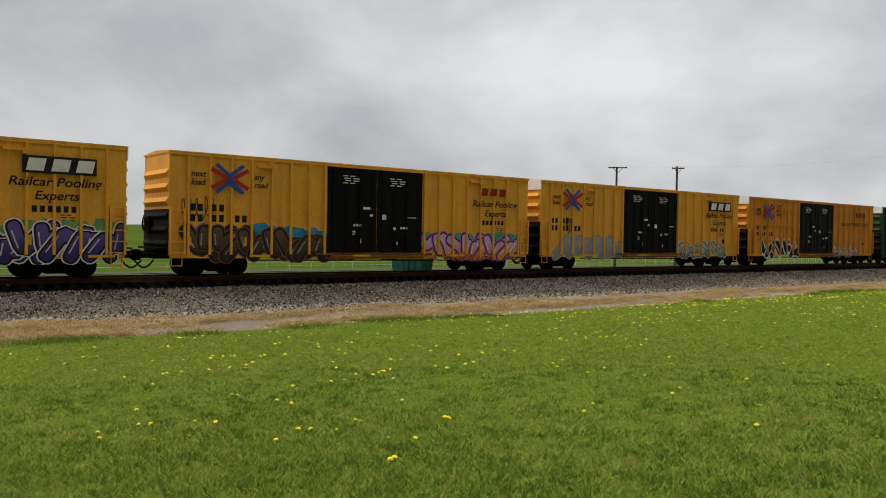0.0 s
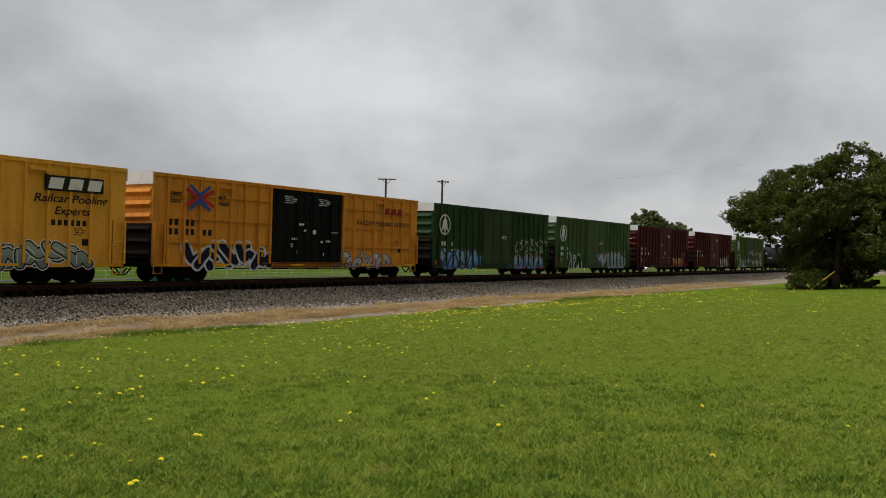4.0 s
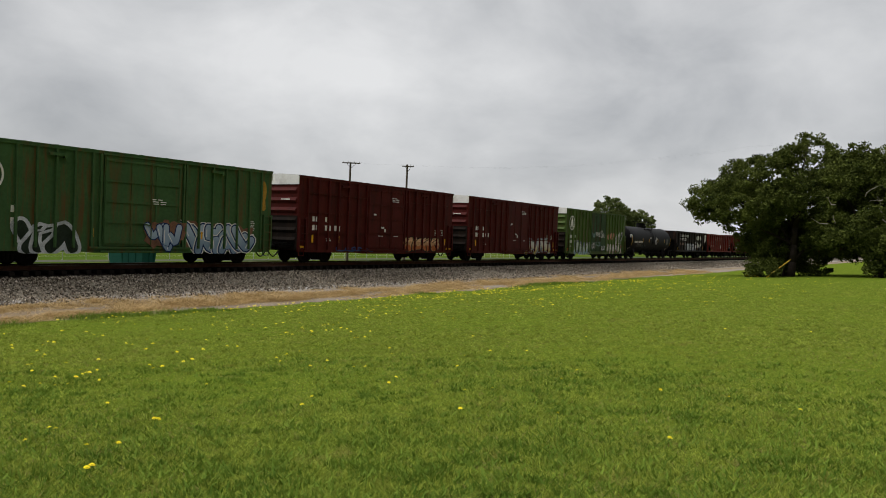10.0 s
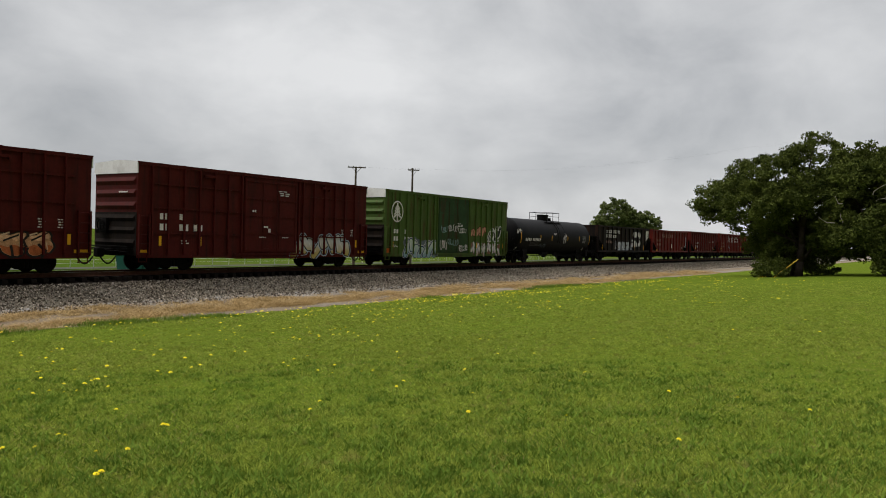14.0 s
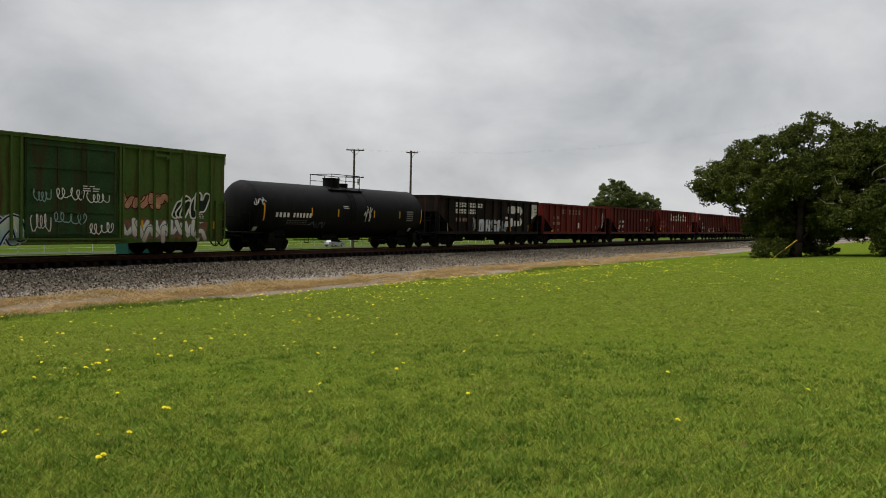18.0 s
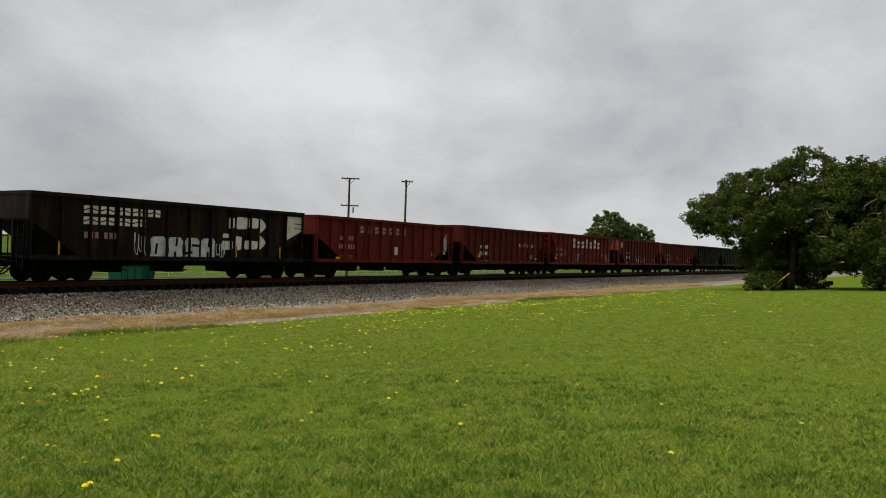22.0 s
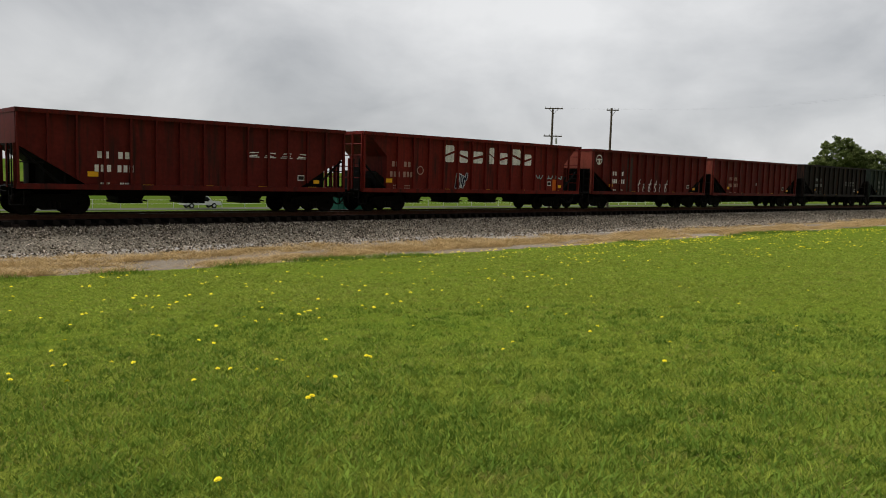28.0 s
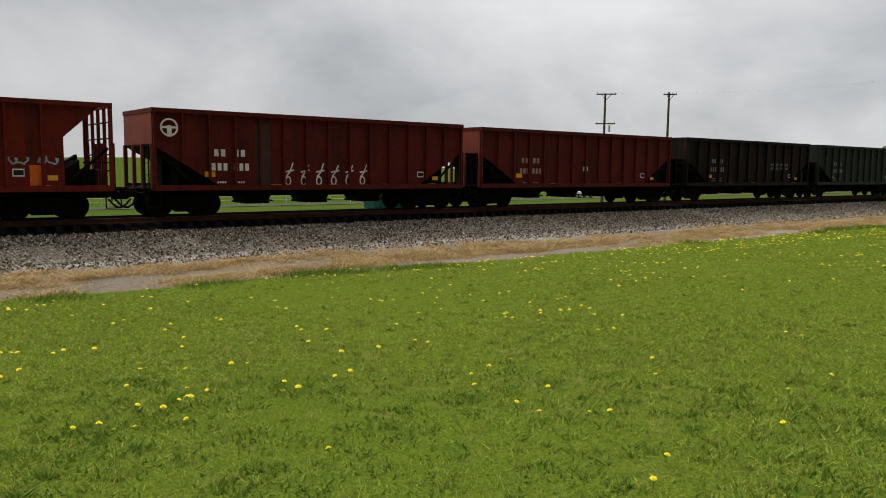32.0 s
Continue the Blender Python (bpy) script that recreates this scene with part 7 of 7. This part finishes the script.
tree("oak_tree", "large dark green spreading tree on the lawn's edge", 71.0, 11.4, 13.0,
     [(0.5, 0, 6.6, 4.6, 4.2, 4.0), (-1.5, 2.6, 6.0, 3.2, 3.4, 2.6), (0.8, -1.2, 9.6, 2.7, 2.7, 2.3), (0.5, 4.6, 6.6, 2.2, 2.6, 1.9), (1.5, -3.2, 6.8, 3.2, 3.6, 3.4), (0, 1.0, 3.2, 2.6, 2.8, 1.6), (0, 6.3, 6.2, 1.9, 2.3, 1.8), (0.5, 2.2, 8.4, 2.4, 2.6, 2.0), (-1, -4.5, 8.2, 2.6, 2.6, 2.4), (0.5, -1.5, 3.6, 3.2, 3.0, 1.7), (2.5, -4.0, 3.4, 2.8, 3.0, 1.8), (1.5, 2.0, 2.4, 2.0, 2.4, 1.2), (1.0, 0.6, 1.6, 2.2, 2.2, 1.5), (2.0, -1.6, 1.5, 2.0, 1.8, 1.3), (0.2, 7.2, 6.4, 1.3, 1.6, 1.2), (-0.5, 1.2, 2.0, 1.6, 1.6, 1.6), (3.0, -4.5, 5.0, 3.0, 3.2, 2.4), (-1.0, -1.0, 5.2, 3.0, 3.0, 2.6), (0.5, 3.6, 8.3, 2.0, 2.4, 1.7)], 3, M_LEAF, 76, 0.125, 0.6, 3)
small_oak = tree("oak_tree", "dark green tree with low branches beside the larger one", 69.0, 5.2, 12.0,
     [(0, 0, 6.2, 4.0, 3.8, 3.8), (0.5, -2.5, 7.0, 3.2, 3.2, 3.2), (-2.5, 0.4, 3.4, 2.4, 2.6, 1.5), (1.0, 2.0, 8.0, 2.4, 2.2, 1.8), (-3.0, -2.5, 2.9, 2.4, 2.6, 1.6), (0, 1.5, 3.0, 2.6, 2.6, 1.6), (2, -1.5, 2.6, 3.0, 3.4, 1.5)], 8, M_LEAF, 76, 0.125, 0.45, 2)
rnd = random.Random(31)
for i in range(9):  # dead limbs that show pale against the crown
    p, way, br = Vector((-3.0 + rnd.uniform(-0.6, 0.4), rnd.uniform(-1.5, 3.2), rnd.uniform(3.2, 6.2))), Vector((rnd.uniform(-0.3, 0.1), rnd.uniform(-1, 1), rnd.uniform(-0.2, 0.7))), Shape()
    for k in range(5):
        q = p + way * 0.42 + Vector((rnd.uniform(-0.1, 0.1), rnd.uniform(-0.2, 0.2), rnd.uniform(-0.2, 0.2)))
        br.tube(p, q, 0.045 - 0.008 * k, 5, 0.037 - 0.008 * k)
        p = q
    part("bare_branch", br, M_DEADWOOD, small_oak, "pale leafless branch")
tree("round_tree", "mid-green rounded tree beyond the track", 187.0, 69.0, 15.0,
     [(-3.2, 2.2, 10.4, 4.2, 4.4, 4.6), (2.6, -3.4, 8.6, 3.8, 4.0, 3.4), (-5.4, 4.6, 8.2, 3.0, 3.0, 2.6), (0, 0, 7.5, 4.6, 4.6, 3), (0.6, -1.0, 9.6, 3.2, 3.2, 3.0)], 12, M_LEAF_FAR, 62, 0.22, 0.4, gap=-0.7)


def shrub(name, x, y, w, h, seed):
    rnd = random.Random(seed)
    b = thing(name, "low dark shrub at the foot of the tree", "shrub", at=(x, y, ground_z(x, y)))
    cl = [(rnd.uniform(-w, w), rnd.uniform(-w, w), rnd.uniform(0.15, h), rnd.uniform(0.3, 0.6)) for _ in range(34)]
    st = Shape()
    for c in cl[::4]:
        st.tube((0, 0, -0.1), c[:3], 0.03, 5, 0.01)
    part("stems", st, M_BARK, b)
    part("leaves", leaf_mesh("leaves", cl, 70, 0.13, seed), M_LEAF, b)


shrub("shrub", 67.5, 12.6, 1.2, 1.4, 5)
shrub("shrub", 66.0, 4.0, 1.3, 1.9, 6)
guard = thing("guy_wire", "slanting yellow guard on a guy wire under the tree", "guy wire", at=(66.5, 12.25, ground_z(66.5, 12.25)))
part("guard_tube", Shape().tube((0, 0, 0), (0.25, -1.7, 1.5), 0.036, 8), M_GUARD, guard)
part("anchor", Shape().tube((0, 0, -0.2), (0, 0.0, 0.05), 0.06, 8), M_STEEL, guard)

# ---------- lawn, weeds, flowers ----------


def blades(name, pos, height, width, seed, material, label, category, lean=0.5):
    r = np.random.RandomState(seed)
    n = len(pos)
    height, width = np.broadcast_to(height, n), np.broadcast_to(width, n)
    th = r.uniform(0, 2 * math.pi, n)
    ph = r.uniform(0, 2 * math.pi, n)
    h = height * r.uniform(0.5, 1.25, n)
    w = width * r.uniform(0.6, 1.3, n)
    d = np.stack([np.cos(th), np.sin(th), np.zeros(n)], 1) * (w / 2)[:, None]
    k = lean * r.uniform(0.1, 1.3, n) * h
    tip = pos + np.stack([np.cos(ph) * k, np.sin(ph) * k, h], 1)
    v = np.stack([pos - d, pos + d, tip], 1).reshape(-1, 3)
    me = bpy.data.meshes.new(name)
    me.vertices.add(3 * n); me.vertices.foreach_set("co", v.ravel())
    me.loops.add(3 * n); me.loops.foreach_set("vertex_index", np.arange(3 * n, dtype=np.int32))
    me.polygons.add(n); me.polygons.foreach_set("loop_start", np.arange(0, 3 * n, 3, dtype=np.int32))
    me.update(calc_edges=True)
    me.materials.append(material)
    return tagged(new(name, me), label, category, kind="stuff")


GX, GY = np.meshgrid(np.arange(-6, 90, 1.0), np.arange(-6, 27, 1.0))
GN = np.array([[lawn_z(float(a), float(b)) for a, b in zip(ra, rb)] for ra, rb in zip(GX, GY)])


def field_z(x, y):
    i = np.clip(((x + 6)).astype(int), 0, GN.shape[1] - 2)
    j = np.clip(((y + 6)).astype(int), 0, GN.shape[0] - 2)
    fx, fy = x + 6 - i, y + 6 - j
    return (GN[j, i] * (1 - fx) + GN[j, i + 1] * fx) * (1 - fy) + (GN[j + 1, i] * (1 - fx) + GN[j + 1, i + 1] * fx) * fy


def lawn():
    r = np.random.RandomState(2)
    n = 1450000
    u = r.uniform(0, 1, n)
    rad = 3.2 * (92 / 3.2) ** u
    az = np.radians(r.uniform(-2, 102, n))
    x, y = rad * np.sin(az), rad * np.cos(az)
    # tufts: groups of blades share a jittered root
    near = r.uniform(0, 1, n) < 0.7
    root = np.arange(n) // 12 * 12
    x = np.where(near, x[root] + r.normal(0, 1, n) * (0.012 + 0.002 * rad[root]), x)
    y = np.where(near, y[root] + r.normal(0, 1, n) * (0.012 + 0.002 * rad[root]), y)
    rad = np.hypot(x, y)
    keep = (y < 21.2) & (y > -5) & (x > -5) & (x < 88) & (r.uniform(0, 1, n) < np.clip((58 - rad) / 36, 0, 1))
    x, y, rad = x[keep], y[keep], rad[keep]
    pos = np.stack([x, y, field_z(x, y) - 0.005], 1)
    lush = 0.5 + 0.25 * (np.sin(x * 2.3 + np.sin(y * 1.7)) + np.sin(y * 2.9 + np.sin(x * 1.3) * 2))
    blades("lawn_grass", pos, (0.027 + 0.0004 * rad) * (0.9 + 0.2 * lush), 0.0045 + 0.00075 * rad, 3, M_BLADE, "short mown green grass blades", "grass", 2.1)
    # taller uncut tufts that catch the light
    k, per = 2400, 26
    rr, aa = 3.3 * (24 / 3.3) ** r.uniform(0, 1, k), np.radians(r.uniform(-2, 100, k))
    cr = np.repeat(r.uniform(0.015, 0.06, k), per)
    x, y = np.repeat(rr * np.sin(aa), per) + r.normal(0, 1, k * per) * cr, np.repeat(rr * np.cos(aa), per) + r.normal(0, 1, k * per) * cr
    ok = (y < 21) & (x > -5) & (y > -5)
    x, y = x[ok], y[ok]
    blades("lawn_tufts", np.stack([x, y, field_z(x, y)], 1), 0.06, 0.006 + 0.0009 * np.hypot(x, y), 33, M_BLADE, "taller tufts of green grass in the lawn", "grass", 1.3)
    m = 150000
    x2, y2 = r.uniform(-16, 16, m), r.uniform(-16, 12, m)
    r2, a2 = np.hypot(x2, y2), np.degrees(np.arctan2(x2, y2))
    ok = (r2 < 3.3) | (a2 < -1.5) | (a2 > 101)
    ok &= (x2 > -5.5) & (y2 > -5.5)
    x2, y2 = x2[ok], y2[ok]
    blades("lawn_grass", np.stack([x2, y2, field_z(x2, y2) - 0.005], 1), 0.045, 0.016, 23, M_BLADE, "short mown green grass blades", "grass", 1.2)
    # broad dark leaves in clumps, and dead straw between the blades
    k = 2600
    rr, aa = 3.4 * (13 / 3.4) ** r.uniform(0, 1, k), np.radians(r.uniform(-2, 100, k))
    per = 26
    cx, cy, cr = np.repeat(rr * np.sin(aa), per), np.repeat(rr * np.cos(aa), per), np.repeat(r.uniform(0.03, 0.16, k), per)
    x, y = cx + r.normal(0, 1, k * per) * cr, cy + r.normal(0, 1, k * per) * cr
    ok = (y < 21) & (x > -5) & (y > -5)
    x, y = x[ok], y[ok]
    blades("lawn_weeds", np.stack([x, y, field_z(x, y)], 1), 0.055, 0.02 + 0.0006 * np.hypot(x, y), 13, M_WEED, "broad dark clover and weed leaves in the lawn", "weeds", 1.3)
    m = 36000
    rr, aa = 3.4 * (30 / 3.4) ** r.uniform(0, 1, m), np.radians(r.uniform(-2, 100, m))
    x, y = rr * np.sin(aa), rr * np.cos(aa)
    ok = (y < 21) & (x > -5) & (y > -5) & (np.sin(x * 0.9 + np.sin(y * 0.7) * 2) + np.sin(y * 1.1) > r.uniform(-1.6, 1.0, m))
    x, y, rr = x[ok], y[ok], rr[ok]
    blades("lawn_thatch", np.stack([x, y, field_z(x, y) + 0.005], 1), 0.026, 0.004 + 0.0008 * rr, 14, M_THATCH, "dead straw blades in the lawn", "grass", 1.8)
    m = 34000
    x = r.uniform(2, 60, m)
    y = 21.05 + 0.35 * np.sin(x * 0.6) + r.normal(0, 0.38, m)
    keep = (np.sin(x * 0.43 + 1) + np.sin(x * 0.17) + np.sin(x * 1.9) * 0.7 > r.uniform(0.2, 1.9, m)) & (y < 22.4) & (y > 20)
    x, y = x[keep], y[keep]
    blades("verge_weeds", np.stack([x, y, field_z(x, y) - 0.01], 1), 0.13, 0.03, 4, M_WEED, "longer dark green weeds along the lawn's edge", "weeds", 0.7)
    k = 3000
    cx = -6 + 95 * r.uniform(0, 1, k) ** 1.35
    cy = np.where(r.uniform(0, 1, k) < 0.6, r.normal(23.0, 0.6, k), r.uniform(21.6, 25.6, k))
    per = 110
    spread = np.repeat(r.uniform(0.06, 0.34, k), per)
    x = np.repeat(cx, per) + r.normal(0, 1, k * per) * spread * 1.5
    y = np.repeat(cy, per) + r.normal(0, 1, k * per) * spread * 0.7
    tall = np.repeat(r.uniform(0.03, 0.13, k) * np.where(r.uniform(0, 1, k) < 0.2, 1.9, 1.0), per)
    cy = np.where(cx < 15, r.uniform(21.4, 25.2, k), cy)
    growth = np.array([noise.noise((float(a) * 0.16, float(b) * 0.8, 21)) + 0.5 * noise.noise((float(a) * 0.7, float(b) * 1.6, 4)) for a, b in zip(cx, cy)])
    y = np.repeat(cy, per) + r.normal(0, 1, k * per) * spread * 0.7
    alive = np.repeat(growth > np.where(cx < 15, -0.2, np.where(cx > 40, -0.25, -0.12)), per)
    keep = alive & (y < 27.0) & (y > 21.25) & (x > -5) & (x < 88)
    x, y, tall = x[keep], y[keep], tall[keep]
    blades("dry_grass", np.stack([x, y, field_z(x, y) - 0.01], 1), tall, 0.026, 5, M_DRY, "dry straw-coloured grass tufts on the dirt strip", "dry grass", 3.0)


lawn()

petals = Shape()
for ring, (r0, r1, z0, z1, n) in enumerate(((0.004, 0.022, 0.006, 0.008, 14), (0.003, 0.017, 0.010, 0.014, 11), (0.0, 0.010, 0.015, 0.019, 7))):
    for i in range(n):
        a, w = 2 * math.pi * (i + 0.5 * ring) / n, math.pi / n * 0.95
        petals.add([(r0 * math.cos(a), r0 * math.sin(a), z0), (r1 * math.cos(a - w), r1 * math.sin(a - w), z1), (r1 * 1.12 * math.cos(a), r1 * 1.12 * math.sin(a), z1), (r1 * math.cos(a + w), r1 * math.sin(a + w), z1)], [(0, 1, 2, 3)])
PETALS = petals.mesh("flower_head")
STEM = Shape().tube((0, 0, -0.1), (0, 0, 0.007), 0.0025, 5).mesh("stem")
rnd = random.Random(9)
BLOOMS = [(5.34, 10.1), (5.24, 9.58), (6.36, 11.52), (6.42, 11.53), (6.42, 10.26), (5.06, 7.57), (7.36, 10.96), (7.26, 9.86), (7.1, 9.55), (4.75, 6.35), (4.75, 6.29), (3.99, 6.84), (4.01, 6.77), (3.58, 6.49), (3.76, 5.89), (3.95, 5.74), (3.35, 5.24), (10.14, 12.05), (9.54, 10.77), (6.57, 7.77), (8.84, 8.84), (8.58, 8.49), (6.04, 5.64), (6.44, 5.87), (8.44, 7.75), (8.41, 7.44), (9.09, 8.0), (8.67, 7.12), (8.85, 7.05), (10.79, 8.07), (10.23, 7.61), (8.25, 6.05), (7.79, 5.82), (9.58, 5.93), (10.58, 6.42), (7.75, 4.68), (13.25, 7.66), (13.35, 7.92), (8.02, 4.46), (6.7, 4.09), (11.45, 6.44), (11.76, 5.91), (6.98, 3.14), (9.18, 4.1), (10.03, 4.25), (14.25, 5.88), (14.84, 4.62)]
MORE_BLOOMS = [(8.99, 2.76), (6.57, 1.92), (8.95, 1.98), (8.43, 1.18), (16.87, 3.87), (16.95, 2.24), (20.18, 2.98), (19.7, 8.64), (1.83, 8.02), (1.77, 7.69), (2.5, 9.11), (2.24, 8.12), (2.35, 8.09), (2.13, 7.27), (2.86, 9.88), (3.28, 11.1), (3.18, 12.12), (3.05, 13.3), (3.75, 12.13), (3.79, 12.08), (4.05, 12.17), (4.44, 12.05), (4.79, 12.06), (2.72, 7.87), (2.87, 7.69), (3.79, 9.53), (3.77, 9.3), (4.0, 8.67), (2.95, 6.47), (4.04, 8.36), (4.65, 9.56), (3.34, 6.81), (3.44, 6.75), (3.39, 5.24), (1.98, 4.0)]
for x, y in BLOOMS + MORE_BLOOMS:
    z = float(field_z(np.array([x]), np.array([y]))[0])
    for k in range(1):
        d = thing("dandelion", "yellow dandelion in the mown lawn", "flower", "dandelions on the lawn")
        s = rnd.uniform(0.85, 1.2)
        d.matrix_basis = pose(x + k * 0.05, y + k * 0.03, z + 0.088 + 0.02 * rnd.random(), rnd.uniform(-22, 12), rnd.uniform(-15, 15), rnd.uniform(0, 360))
        part("flower_head", PETALS, M_PETAL, d)
        part("stem", STEM, M_STEM, d)


def wild_blooms():
    """All the flowers too many to count."""
    r = random.Random(14)
    pts = []
    for n, x0, x1, y0, y1 in ((70, 5, 22, 14, 20.5), (80, 14, 40, 17, 20.8), (240, 24, 54, 16.8, 20.6), (170, 30, 70, 11, 19), (40, 14, 30, 10, 16), (70, 25, 60, 5, 15), (26, -3, 8, 12, 20), (40, 3, 14, 9, 15)):
        for _ in range(n):
            cx, cy = r.uniform(x0, x1), r.uniform(y0, y1)
            for _ in range(1 if r.random() < 0.65 else r.randint(2, 4)):
                pts.append((cx + r.gauss(0, 0.25), cy + r.gauss(0, 0.18), r.uniform(1.1, 1.75), r.uniform(0, 6)))
    base = [Vector(v.co) for v in PETALS.vertices]
    faces = [tuple(p.vertices) for p in PETALS.polygons]
    s = Shape()
    for x, y, k, a in pts:
        if y > 21.1:
            continue
        z = float(field_z(np.array([x]), np.array([y]))[0]) + 0.105
        k *= min(1.0, 0.5 + math.hypot(x, y) / 48)
        ca, sa = math.cos(a) * k, math.sin(a) * k
        s.add([(x + v.x * ca - v.y * sa, y + v.x * sa + v.y * ca, z + v.z * k - v.y * 0.25) for v in base], faces)
    solid("dandelion_field", s, M_PETAL, "many yellow dandelions scattered over the lawn", "flowers", kind="stuff")


wild_blooms()

# ---------- sleepers and loose stones, last of the structure ----------


def sleepers_and_stones():
    track = next(o for o in scene.objects if o.name == "railway_track")
    tie = Shape().bevel_box(-0.115, 0.115, -1.32, 1.32, -0.18, 0.0, 0.012).mesh("sleeper")
    plate = Shape().box(-0.1, 0.1, -0.19, 0.19, 0, 0.012).mesh("tie_plate")
    r = random.Random(3)
    rest = Shape()
    for i in range(800):
        x = -16 + i * 0.53 + r.uniform(-0.02, 0.02)
        if i < 300:
            t = part("sleeper", tie, M_TIE, track)
            t.matrix_basis = pose(x, YC + r.uniform(-0.05, 0.05), RZ - 0.19, 0, 0, r.uniform(-1, 1))
        else:
            rest.box(x - 0.115, x + 0.115, YC - 1.3, YC + 1.3, RZ - 0.36, RZ - 0.19)
    tagged(part("far_sleepers", rest, M_TIE, track), kind="stuff")
    q = np.random.RandomState(6)
    n = 90000
    x = -4 + 150 * q.uniform(0, 1, n) ** 1.5
    y = 29.72 - 4.6 * q.uniform(0, 1, n) ** 1.5
    prof_y, prof_z = (26.6, 27.3, 28.2, 29.0, 29.6, 30.2), (-1.15, -1.08, -0.90, -0.73, -0.66, -0.56)
    z = np.interp(y, prof_y, prof_z) + q.uniform(-0.03, 0.045, n)
    keep = (y > 27.0) | (q.uniform(0, 1, n) < 0.5)
    x, y, z = x[keep], y[keep], z[keep]
    n = len(x)
    s = q.uniform(0.018, 0.05, n) * (1 + 0.004 * np.maximum(x, 0))
    base = np.array([(1, 0, 0), (-1, 0, 0), (0, 1, 0), (0, -1, 0), (0, 0, 1), (0, 0, -1)], float)
    v = base[None] * s[:, None, None] * q.uniform(0.6, 1.3, (n, 6, 1)) + q.normal(0, 0.25, (n, 6, 3)) * s[:, None, None]
    v += np.stack([x, y, z], 1)[:, None]
    tri = np.array([(0, 2, 4), (2, 1, 4), (1, 3, 4), (3, 0, 4), (2, 0, 5), (1, 2, 5), (3, 1, 5), (0, 3, 5)])
    f = (tri[None] + (np.arange(n) * 6)[:, None, None]).reshape(-1)
    me = bpy.data.meshes.new("ballast_stones")
    me.vertices.add(6 * n); me.vertices.foreach_set("co", v.reshape(-1))
    me.loops.add(len(f)); me.loops.foreach_set("vertex_index", f.astype(np.int32))
    me.polygons.add(len(f) // 3); me.polygons.foreach_set("loop_start", np.arange(0, len(f), 3, dtype=np.int32))
    me.update(calc_edges=True)
    me.materials.append(M_STONE)
    tagged(new("ballast_stones", me), "loose grey and brown crushed stones on the bank", "stones", kind="stuff")


sleepers_and_stones()

# ---------- what moves ----------


def motions():
    for car, x in CARS:
        walk(car, [(t, pose(x - s, YC, RZ)) for t, s in TRAVEL])
    ts, ds = [t for t, _ in TRAVEL], [s for _, s in TRAVEL]
    roll = []
    for i in range(0, 481):
        t = i / 15
        roll.append((t, math.degrees(float(np.interp(t, ts, ds)) / 0.454)))
    for w in WHEELS:
        x, y, z = w.location
        walk(w, [(t, pose(x, y, z, 0, -a, 0)) for t, a in roll])
    walk(PICKUP, [(0, pose(46.9 - 28 * 17.0, 102, ground_z(0, 102) + 0.07)), (32, pose(46.9 + 4 * 17.0, 102, ground_z(100, 102) + 0.07))])

    for car, x0, v in SEDANS:
        walk(car, [(0, pose(x0, 102, ground_z(x0, 102) + 0.07)), (32, pose(x0 + 32 * v, 102, ground_z(x0 + 32 * v, 102) + 0.07))])


motions()
